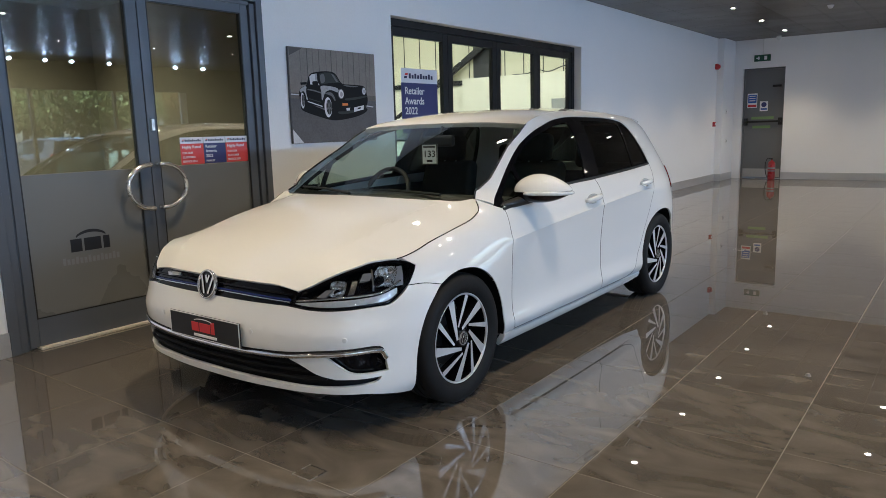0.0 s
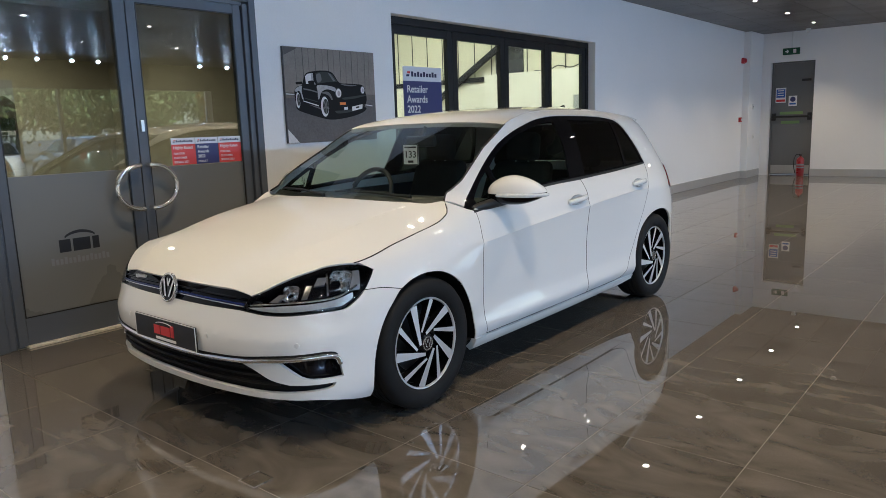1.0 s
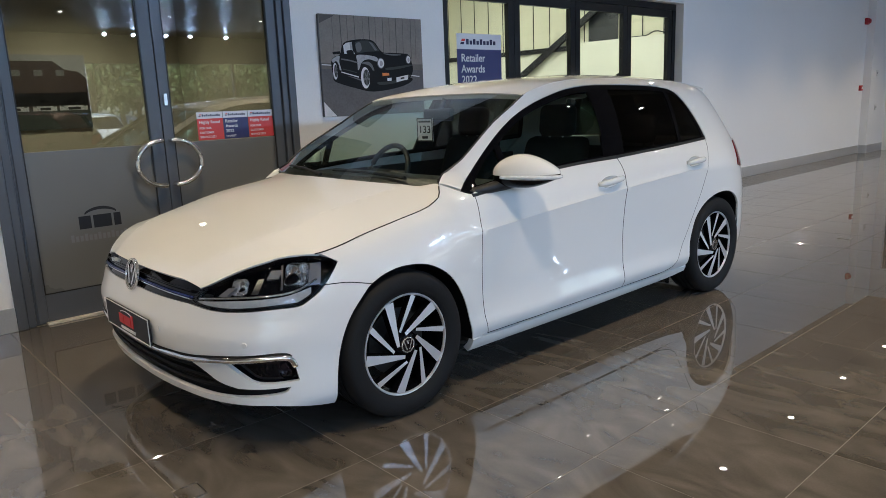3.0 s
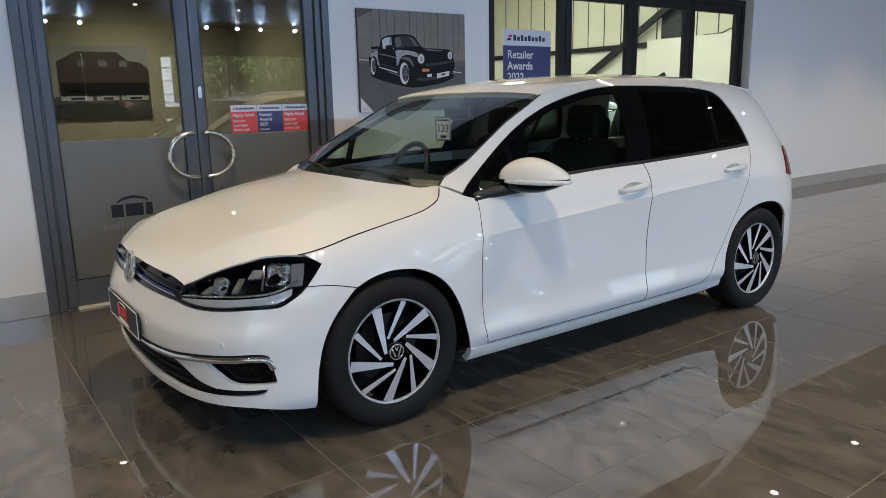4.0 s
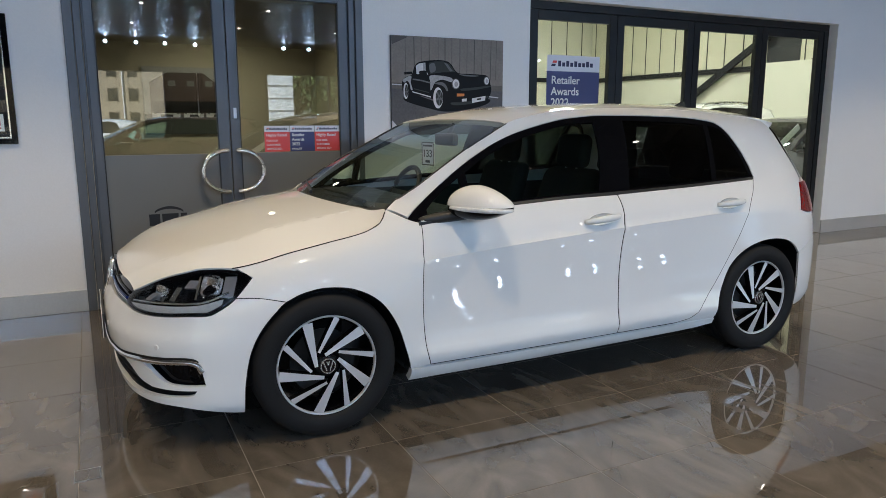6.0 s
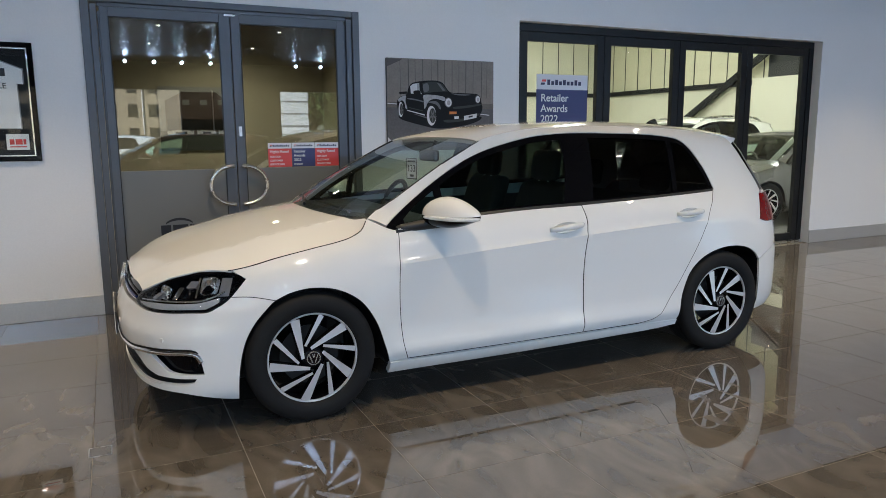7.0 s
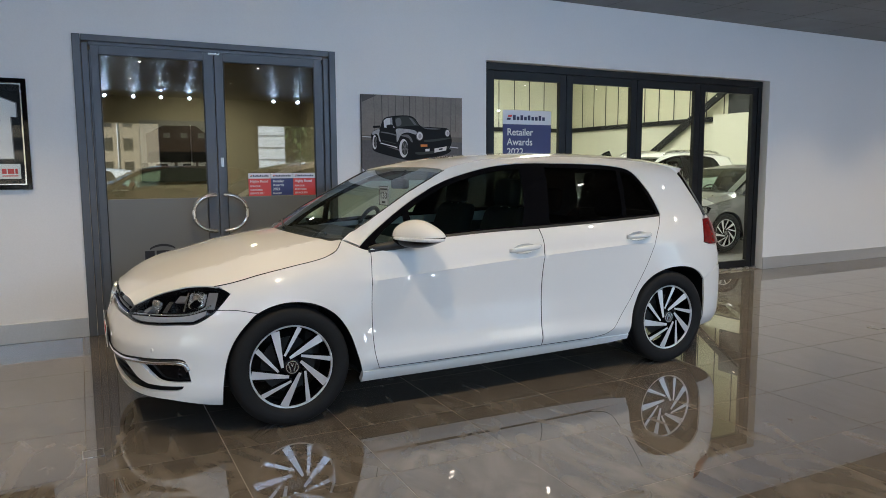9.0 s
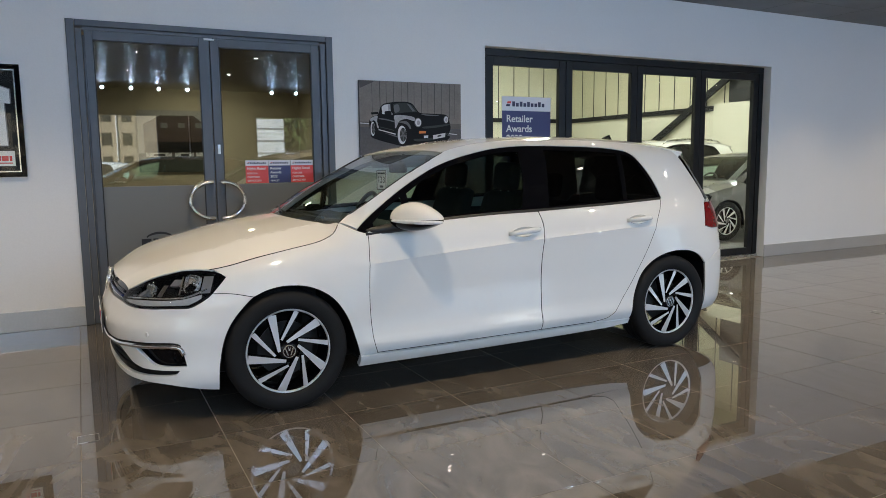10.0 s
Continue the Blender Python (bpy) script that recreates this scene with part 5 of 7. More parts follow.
    panel("roof", full, roof, PAINT, car, 0.045, flange=0.03, gap=0.0)
    # windscreen, its sides along the pillars
    bm = bmesh.new()
    NA, NB = 14, 24
    grid = []
    for i in range(NA + 1):
        a = i / NA
        ue = 0.345 + (1.01 - 0.345) * a
        ev, ez = rail_v(ue) - 0.004, rail_z(ue) - 0.004
        um, zm = 0.18 + (1.06 - 0.18) * a, 0.951 + (1.351 - 0.951) * a + 0.030 * math.sin(math.pi * a)
        row = []
        for j in range(NB + 1):
            b = -1 + 2 * j / NB
            w = abs(b) ** 2.2
            row.append(bm.verts.new((b * ev, um + (ue - um) * w, zm + (ez - zm) * w)))
        grid.append(row)
    edges = [[Vector(row[j].co) for row in grid] for j in (0, NB)]
    for i in range(NA):
        for j in range(NB):
            bm.faces.new((grid[i][j], grid[i][j + 1], grid[i + 1][j + 1], grid[i + 1][j]))
    part("windscreen", bm, SCREEN_GLASS, car, "clear raked windscreen", smooth=True)
    for e in edges:
        part("screen_seal", tube(bmesh.new(), e, 0.0055, 8), BLACK, car, "black windscreen seal", smooth=True)
    bm = bmesh.new()
    rows = []
    for d, z in ((-0.03, 0.925), (0.05, 0.94), (0.09, 0.965)):
        rows.append([bm.verts.new((b * 0.70, 0.18 + d + 0.14 * abs(b) ** 2.2, z)) for b in [-1 + 2 * k / 24 for k in range(25)]])
    for a, b in zip(rows, rows[1:]):
        for k in range(24):
            bm.faces.new((a[k], a[k + 1], b[k + 1], b[k]))
    part("cowl", bm, BLACK, car, "black plastic cowl under the windscreen")
    for x0, x1, u0 in ((0.52, -0.02, 0.235), (-0.05, -0.56, 0.21)):
        bm = bmesh.new()
        a, b = Vector((x0, u0 + 0.14 * abs(x0 / 0.7) ** 2.2, 0.97)), Vector((x1, u0 + 0.035 + 0.14 * abs(x1 / 0.7) ** 2.2, 0.985))
        tube(bm, [a, a.lerp(b, 0.5) + Vector((0, 0, 0.008)), b], [0.009, 0.007, 0.005], 8)
        part("wiper", bm, BLACK, car, "black wiper at rest")
    # spoiler, aerial
    bm = bmesh.new()
    sec = []
    for k in range(21):
        b = -1 + 2 * k / 20
        v = b * 0.555
        yb = 3.15 - 0.17 * abs(b) ** 2.5
        zr = roof(min(2.93 + 0.22 * (1 - abs(b) ** 2.5), 3.15), v * 0.96)[2]
        yf = 2.88 + 0.21 * (1 - abs(b) ** 2.5)
        sec.append([bm.verts.new(q) for q in ((v, yf, zr + 0.001), (v, (yf + yb) / 2, zr - 0.004), (v, yb, zr - 0.042), (v, yb - 0.01, zr - 0.06), (v, yf, zr - 0.05))])
    for a, b in zip(sec, sec[1:]):
        for k in range(5):
            bm.faces.new((a[k], a[(k + 1) % 5], b[(k + 1) % 5], b[k]))
    bm.faces.new(sec[0])
    bm.faces.new(sec[-1][::-1])
    bmesh.ops.recalc_face_normals(bm, faces=bm.faces)
    part("roof_spoiler", bm, PAINT, car, angle=40)
    bm = bmesh.new()
    for k in range(9):
        t = k / 8
        box(bm, -0.016 * (1 - t * 0.6), 2.72 + 0.07 * t * t, 1.418 + 0.045 * t, 0.016 * (1 - t * 0.6), 2.82 - 0.02 * t, 1.4232 + 0.045 * t)
    part("aerial", bm, GLOSS_BLACK, car, "black shark-fin aerial")
    # under the skin
    part("underbody", boxes((-0.60, -0.70, 0.17, 0.60, 3.05, 0.34), (-0.78, 0.40, 0.19, 0.78, 2.24, 0.34), bevel=0.03), BLACK, car)
    for x in (-0.83, 0.80):
        part("door_lining", boxes((x, 0.45, 0.26, x + 0.03, 2.5, 0.90)), BLACK, car)
    part("bulkhead", boxes((-0.70, 0.12, 0.3, 0.70, 0.20, 0.80)), BLACK, car)
    part("radiator", boxes((-0.55, -0.70, 0.3, 0.55, -0.68, 0.62)), BLACK, car)
    # cabin
    bm = bmesh.new()
    box(bm, -0.76, 0.28, 0.62, 0.76, 0.80, 0.925, bevel=0.05, seg=3)
    part("dashboard", bm, BLACK, car, "black dashboard", angle=60)
    bm = bmesh.new()
    tube(bm, [(0.185 * math.cos(t), 0.0, 0.185 * math.sin(t)) for t in [math.tau * k / 36 for k in range(36)]], 0.016, 8, closed=True)
    box(bm, -0.17, -0.01, -0.03, 0.17, 0.01, 0.03)
    box(bm, -0.02, -0.01, -0.17, 0.02, 0.01, 0.0)
    part("steering_wheel", bm, BLACK, car, "black steering wheel", smooth=True, m=pose(-0.36, 0.88, 0.89, -24, 0, 0))
    for x in (0.36, -0.36):
        seat("front_seat", car, x, 1.22)
    seat("rear_seat", car, 0.0, 2.12, True)
    bm = bmesh.new()
    box(bm, -0.12, -0.02, -0.035, 0.12, 0.02, 0.035, bevel=0.015)
    part("rear_view_mirror", bm, BLACK, car, m=pose(0, 1.0, 1.238))
    part("mirror_mount", cyl(bmesh.new(), (0, 1.01, 1.26), (0, 1.05, 1.325), 0.013, n=12), BLACK, car)
    part("headlining", boxes((-0.48, 1.3, 1.362, 0.48, 2.6, 1.37)), mk("grey_headlining", (0.35, 0.34, 0.32), 0.9), car)
    if not extras:
        return car
    tag = part("stock_tag", boxes((-0.055, -0.002, -0.065, 0.055, 0.002, 0.065), bevel=0.001), WHITE_INK, car, "white hanging tag with a stock number", m=pose(0.02, 0.875, 1.16, 0, 0, 12))
    part("tag_border", boxes((-0.055, -0.003, -0.065, -0.049, -0.002, 0.065), (0.049, -0.003, -0.065, 0.055, -0.002, 0.065), (-0.049, -0.003, 0.059, 0.049, -0.002, 0.065), (-0.049, -0.003, -0.065, 0.049, -0.002, -0.059)), BLACK_INK, tag)
    text_mesh("tag_number", "133", 0.058, BLACK_INK, tag, pose(0, -0.0035, -0.018, 90), "CENTER")
    part("tag_lines", boxes((-0.042, -0.0035, 0.04, 0.042, -0.0025, 0.05), (-0.02, -0.0035, -0.05, 0.02, -0.0025, -0.036)), BLACK_INK, tag)
    return car


hatch_car = hatchback("glossy white five-door hatchback parked on the tiled showroom floor")


# ---- pictures and signs on the long wall ----
ON_WALL = lambda y, z, lift: pose(WEST + lift, y, z, 90, 0, 90)


def flat(name, pts, material, parent, lift, label=""):
    """A flat shape in a picture's own plane (x right, y up), lifted off its ground."""
    bm = bmesh.new()
    bm.faces.new([bm.verts.new((x, y, lift)) for x, y in pts])
    bmesh.ops.recalc_face_normals(bm, faces=bm.faces)
    for f in bm.faces:
        if f.normal.z < 0:
            f.normal_flip()
    bmesh.ops.triangulate(bm, faces=bm.faces)
    return part(name, bm, material, parent, label)


def rect(x0, y0, x1, y1):
    return [(x0, y0), (x1, y0), (x1, y1), (x0, y1)]


def oval(cx, cy, rx, ry, n=28):
    return [(cx + rx * math.cos(math.tau * k / n), cy + ry * math.sin(math.tau * k / n)) for k in range(n)]


P_ROAD = mk("print_road", (0.125, 0.122, 0.128), 0.55, spec=0.15, var=0.2, scale=6)
P_WALL = mk("print_wall", (0.25, 0.225, 0.205), 0.55, spec=0.15, var=0.15, scale=9)
P_SEAM = mk("print_seam", (0.09, 0.08, 0.076), 0.55)
P_BLACK = mk("print_black", (0.008, 0.008, 0.009), 0.5, spec=0.15, var=0.1)
P_DARK = mk("print_dark_grey", (0.045, 0.05, 0.048), 0.5, spec=0.15)
P_GLINT = mk("print_glint", (0.36, 0.36, 0.38), 0.5, var=0.25, scale=25)
P_RAIL = mk("print_rail", (0.16, 0.143, 0.132), 0.55, spec=0.15, var=0.2, scale=12)
P_PALE = mk("print_pale", (0.66, 0.66, 0.68), 0.5, var=0.1, scale=20)
P_ASH = mk("print_ash_grey", (0.12, 0.12, 0.125), 0.5)
P_MID = mk("print_mid_grey", (0.22, 0.22, 0.23), 0.5)
P_ORANGE = mk("print_orange", (0.65, 0.2, 0.03), 0.5)
P_BRICK = mk("print_brick", (0.035, 0.02, 0.018), 0.5, var=0.15, scale=30)
NAVY = mk("navy_print", (0.045, 0.05, 0.17), 0.4, var=0.03)
STICK_RED = mk("red_sticker", (0.72, 0.07, 0.065), 0.4, var=0.03)
STICK_WHITE = mk("white_sticker", (0.80, 0.80, 0.86), 0.4, var=0.02)
DARK_INK = mk("dark_navy_ink", (0.03, 0.03, 0.09), 0.4)


def sports_car_canvas():
    """Canvas print of a black sports car on a road before a panelled wall."""
    W, Hh = 1.066, 0.805
    c = thing("canvas_print", "canvas print of a black sports car on a grey road", "picture", at=ON_WALL(4.345, 1.225, 0.0))
    part("canvas", boxes((0, 0, 0.001, W, Hh, 0.028), bevel=0.003), P_ROAD, c)
    X = lambda a: (a - 48) / 585 * W
    Y = lambda a, b: Hh - (b - 33 - (a - 48) * 0.027) / 488 * Hh
    q = lambda *pts: [(X(a), Y(a, b)) for a, b in pts]
    soft = lambda *pts: [(v.x, v.y) for v in spline([Vector(p) for p in q(*pts)], 5, closed=True)]
    z = 0.0285
    step = 0.0004

    def paint(name, pts, mat, layer):
        flat(name, pts, mat, c, z + step * layer)

    def disc(name, a, b, rx, ry, mat, layer):
        paint(name, [(X(a + rx * math.cos(t)), Y(a, b + ry * math.sin(t))) for t in [math.tau * k / 28 for k in range(28)]], mat, layer)
    paint("backdrop_wall", [(0.002, Hh * 0.47), (W - 0.002, Hh * 0.46), (W - 0.002, Hh - 0.002), (0.002, Hh - 0.002)], P_WALL, 0)
    paint("guard_rail", [(0.002, Hh * 0.47), (W - 0.002, Hh * 0.46), (W - 0.002, Hh * 0.52), (0.002, Hh * 0.53)], P_RAIL, 1)
    for k, (a, lean) in enumerate(((118, -2), (160, -2), (196, -1), (236, -1), (282, 0), (316, 0), (352, 1), (394, 1), (432, 2), (470, 2), (512, 3), (560, 3), (590, 4))):
        wd = (2.0, 4.5, 2.5, 3.5)[k % 4]
        top = 36 + (a - 48) * 0.027
        paint("panel_seam", q((a + lean, top), (a + lean + wd, top), (a + wd, 252), (a, 252)), P_SEAM, 2)
    paint("corner_beam", q((50, 36), (130, 39), (122, 46), (52, 78)), P_SEAM, 3)
    paint("kerb_line", q((50, 268), (104, 273), (104, 277), (50, 273)), P_PALE, 3)
    paint("kerb_line", q((535, 333), (608, 343), (608, 348), (535, 338)), P_PALE, 3)
    paint("verge", [(0.002, 0.002), (0.12, 0.002), (0.002, 0.12)], P_PALE, 3)
    paint("shadow", soft((110, 330), (150, 318), (330, 372), (540, 350), (552, 372), (470, 398), (330, 412), (230, 392), (120, 356)), P_BLACK, 4)
    paint("rear_wing", q((110, 212), (150, 209), (152, 222), (112, 224)), P_BLACK, 5)
    paint("body", soft((100, 285), (101, 255), (118, 236), (148, 224), (160, 190), (178, 166), (222, 156), (268, 152), (314, 154), (346, 168), (384, 214), (440, 220), (510, 224), (540, 229), (557, 248), (562, 272), (568, 300),
                       (562, 328), (540, 356), (470, 382), (400, 392), (330, 396), (300, 372), (240, 342), (150, 322), (108, 316)), P_BLACK, 6)
    paint("side_glass", q((169, 182), (184, 170), (217, 165), (219, 204), (231, 224), (172, 221)), P_PALE, 7)
    paint("glass_shade", q((204, 166), (217, 165), (219, 204), (206, 204)), P_GLINT, 8)
    paint("screen", q((234, 166), (268, 158), (310, 158), (342, 172), (372, 211), (300, 213), (240, 221)), P_DARK, 7)
    paint("screen_light", soft((237, 176), (262, 168), (270, 196), (262, 210), (242, 212)), P_ASH, 8)
    paint("screen_light", q((312, 164), (330, 170), (358, 206), (344, 208)), P_ASH, 8)
    paint("wing_mirror", soft((186, 208), (206, 204), (221, 207), (222, 226), (190, 225)), P_BLACK, 9)
    paint("wing_light", soft((240, 230), (290, 229), (344, 238), (358, 250), (350, 262), (306, 250), (268, 262), (250, 296), (242, 300), (241, 262)), P_GLINT, 7)
    paint("flare_light", soft((262, 268), (300, 262), (322, 276), (334, 306), (316, 300), (296, 278)), P_ASH, 8)
    paint("haunch_light", soft((104, 250), (126, 235), (146, 232), (143, 262), (152, 300), (138, 292), (124, 264), (108, 262)), P_GLINT, 7)
    paint("door_light", soft((156, 244), (196, 250), (240, 262), (240, 268), (196, 257), (156, 250)), P_ASH, 7)
    paint("door_light", q((160, 292), (236, 312), (236, 316), (160, 297)), P_DARK, 7)
    paint("bonnet_light", soft((392, 222), (440, 226), (500, 230), (470, 234), (420, 231)), P_ASH, 7)
    paint("bumper_light", soft((404, 296), (470, 290), (552, 282), (560, 288), (480, 302), (410, 306)), P_DARK, 7)
    paint("air_dam", soft((350, 366), (420, 364), (500, 352), (548, 334), (544, 346), (470, 372), (370, 380)), P_DARK, 7)
    paint("sill_line", q((150, 306), (244, 333), (244, 339), (150, 311)), P_PALE, 7)
    for a, b, rx, ry in ((118, 304, 12, 40), (281, 341, 25, 53)):
        disc("tyre", a + rx * 0.5, b, rx * 1.5, ry * 1.2, P_BLACK, 9)
        disc("wheel_rim", a, b, rx, ry, P_PALE, 10)
        disc("wheel_face", a + rx * 0.24, b - 1, rx * 0.74, ry * 0.76, P_DARK, 11)
        for k in range(5):
            t = math.tau * k / 5 + 0.3
            e, n = (math.cos(t), math.sin(t)), (-math.sin(t) * 0.15, math.cos(t) * 0.15)
            pt = lambda u, v: (X(a + rx * 0.24 + rx * 0.72 * (e[0] * u + n[0] * v)), Y(a, b - 1 + ry * 0.74 * (e[1] * u + n[1] * v)))
            paint("wheel_spoke", [pt(0.1, -1), pt(0.95, -1), pt(0.95, 1), pt(0.1, 1)], P_ASH, 12)
    for a, b, rx, ry in ((374, 271, 21, 27), (540, 256, 15, 22)):
        disc("lamp_ring", a, b, rx, ry, P_ASH, 9)
        disc("headlight", a + 1, b, rx * 0.82, ry * 0.84, P_PALE, 10)
        disc("lamp_core", a + 2, b + 2, rx * 0.45, ry * 0.5, P_GLINT, 11)
    paint("indicator", q((380, 320), (420, 321), (420, 334), (380, 335)), P_ORANGE, 9)
    paint("fog_light", q((407, 348), (433, 346), (432, 361), (408, 362)), P_PALE, 9)
    paint("plate", q((462, 346), (536, 334), (533, 358), (462, 370)), P_PALE, 9)
    paint("plate_mark", q((488, 348), (512, 344), (511, 353), (488, 357)), P_DARK, 10)
    return c


sports_car_canvas()


def framed_shirt():
    f = thing("picture_frame", "black framed white shirt with a silver inner border", "picture", at=ON_WALL(0.85, 1.195, 0.0))
    W, Hh = 0.804, 0.835
    part("frame", boxes((0, 0, 0.001, 0.035, Hh, 0.03), (W - 0.035, 0, 0.001, W, Hh, 0.03), (0.035, 0, 0.001, W - 0.035, 0.035, 0.03), (0.035, Hh - 0.035, 0.001, W - 0.035, Hh, 0.03), bevel=0.002), GLOSS_BLACK, f)
    part("mount", boxes((0.03, 0.03, 0.001, W - 0.03, Hh - 0.03, 0.008)), P_BLACK, f, "black mount board")
    part("border", boxes((0.036, 0.036, 0.008, 0.045, Hh - 0.036, 0.013), (W - 0.045, 0.036, 0.008, W - 0.036, Hh - 0.036, 0.013), (0.045, 0.036, 0.008, W - 0.045, 0.045, 0.013), (0.045, Hh - 0.045, 0.008, W - 0.045, Hh - 0.036, 0.013)), CHROME, f, "silver inner border")
    cx = W / 2
    half = [(0.0, 0.72), (0.09, 0.75), (0.2, 0.70), (0.325, 0.65), (0.325, 0.545), (0.285, 0.55), (0.29, 0.235), (0.0, 0.235)]
    pts = [(cx + x, y) for x, y in half] + [(cx - x, y) for x, y in half[::-1]]
    flat("shirt_edge", [(cx + (x - cx) * 1.025, 0.46 + (y - 0.46) * 1.025) for x, y in pts], P_MID, f, 0.0095)
    flat("shirt", pts, WHITE_INK, f, 0.0115, "folded white shirt")
    text_mesh("shirt_word", "ABLE", 0.055, BLACK_INK, f, pose(cx + 0.10, 0.515, 0.0125))
    flat("shirt_mark", rect(cx + 0.11, 0.60, cx + 0.22, 0.655), BLACK_INK, f, 0.0125)
    flat("label_card", rect(W - 0.215, 0.082, W - 0.072, 0.195), WHITE_INK, f, 0.0115, "white card with a red mark")
    for a, b in ((0.0, 0.030), (0.036, 0.080), (0.086, 0.103)):
        flat("card_mark", rect(W - 0.195 + a, 0.120, W - 0.195 + b, 0.158), RED_INK, f, 0.0125)
    flat("card_line", rect(W - 0.195, 0.100, W - 0.09, 0.108), RED_INK, f, 0.0125)
    g = part("picture_glass", boxes((0.035, 0.035, 0.016, W - 0.035, Hh - 0.035, 0.019)), glazing("picture_glass", (0.97, 0.98, 0.97), 1.4), f)
    g.visible_shadow = False
    return f


framed_shirt()


def brand_bars(parent, x, y, h, w, lift, ink):
    """A maker's mark as plain shapes: two slanted bars and a line of blocks."""
    flat("mark_bar", [(x + h * 0.25, y + h * 0.55), (x + h * 1.1, y + h * 0.55), (x + h * 1.25, y + h * 0.95), (x + h * 0.4, y + h * 0.95)], STICK_RED, parent, lift)
    flat("mark_bar", [(x, y), (x + h * 0.85, y), (x + h * 1.0, y + h * 0.4), (x + h * 0.15, y + h * 0.4)], ink, parent, lift)
    n = 9
    x0 = x + h * 1.45
    step = (w - h * 1.45) / n
    for k in range(n):
        hh = h * (0.95 if k in (0, 2, 4, 7) else 0.68)
        flat("mark_block", rect(x0 + k * step, y, x0 + (k + 0.74) * step, y + hh), ink, parent, lift)


def award_sign():
    s = thing("window_sign", "navy and white award sign stuck to the window", "sign", at=pose(WEST - 0.128, 5.985, 1.28, 90, 0, 90))
    W = 0.615
    part("board", boxes((0, 0, -0.004, W, 0.52, 0.0)), NAVY, s)
    bm = bmesh.new()
    box(bm, 0, 0.5205, -0.004, W, 0.668, 0.0)
    part("header", bm, STICK_WHITE, s, "white header strip")
    brand_bars(s, 0.045, 0.565, 0.055, 0.50, 0.0012, DARK_INK)
    for w, y, sz in (("Retailer", 0.404, 0.105), ("Awards", 0.30, 0.105), ("2022", 0.197, 0.105), ("FINALIST", 0.075, 0.075)):
        text_mesh("sign_word", w, sz, WHITE_INK, s, pose(0.05, y, 0.0012))
    return s


award_sign()


def door_stickers():
    x = WEST - 0.012 - 0.0215
    for k, (y0, y1, bg, words) in enumerate(((3.302, 3.499, STICK_RED, ("Highly Rated", "FOR OUR", "CUSTOMER", "SERVICE 2021")), (3.503, 3.698, NAVY, ("Retailer", "Awards", "2022", "FINALIST")),
                                             (3.702, 3.908, STICK_RED, ("Highly Rated", "FOR OUR", "CUSTOMER", "SERVICE 2021")))):
        s = thing("door_sticker", ("red customer rating sticker on the glass door", "navy award finalist sticker on the glass door")[k == 1], "sticker", "stickers on the glass door", at=pose(x, y0, 1.105, 90, 0, 90))
        w = y1 - y0
        part("field", boxes((0, 0, 0, w, 0.152, 0.0012)), bg, s)
        part("header", boxes((0, 0.1525, 0, w, 0.2, 0.0012)), STICK_WHITE, s)
        brand_bars(s, 0.014, 0.168, 0.017, w - 0.03, 0.0022, DARK_INK)
        rows = ((words[0], 0.118, 0.031), (words[1], 0.078, 0.021), (words[2], 0.046, 0.021), (words[3], 0.015, 0.021)) if k != 1 else ((words[0], 0.118, 0.032), (words[1], 0.083, 0.032), (words[2], 0.047, 0.032), (words[3], 0.013, 0.02))
        for t, y, sz in rows:
            text_mesh("sticker_word", t, sz, WHITE_INK, s, pose(0.013, y, 0.002))


door_stickers()


def frosted_mark(y0):
    m = thing("door_mark", "black dealer mark printed on the frosted glass", "sticker", at=pose(WEST - 0.012 - 0.0185, y0, 0.5, 90, 0, 90))
    arc = [(0.1 + 0.2 * k / 16, 0.185 + 0.035 * math.sin(math.pi * k / 16) ** 0.7) for k in range(17)]
    flat("swoosh", arc + [(x, y - 0.014 - 0.006 * math.sin(math.pi * i / 16)) for i, (x, y) in reversed(list(enumerate(arc)))], BLACK_INK, m, 0.0)
    for a, b in ((0.06, 0.135), (0.15, 0.265), (0.28, 0.325)):
        flat("mark_block", rect(a, 0.08, b, 0.165), BLACK_INK, m, 0.0)
    for k in range(14):
        flat("mark_line", rect(0.0 + k * 0.028, 0.0, 0.019 + k * 0.028, 0.038 if k % 3 else 0.048), P_MID, m, 0.0)
    return m


frosted_mark(2.37)


# ---- far end: fire exit and fittings ----
DOOR_GREY = mk("grey_door_paint", (0.14, 0.145, 0.15), 0.45, var=0.06, scale=3)
GREEN = mk("exit_green", (0.015, 0.085, 0.045), 0.4, var=0.03)
BLUE = mk("sign_blue", (0.03, 0.12, 0.45), 0.4, var=0.03)
EXT_RED = mk("extinguisher_red", (0.30, 0.012, 0.016), 0.3, var=0.06, scale=8, coat=0.4)
ALARM_RED = mk("alarm_red", (0.40, 0.02, 0.03), 0.4, var=0.05)


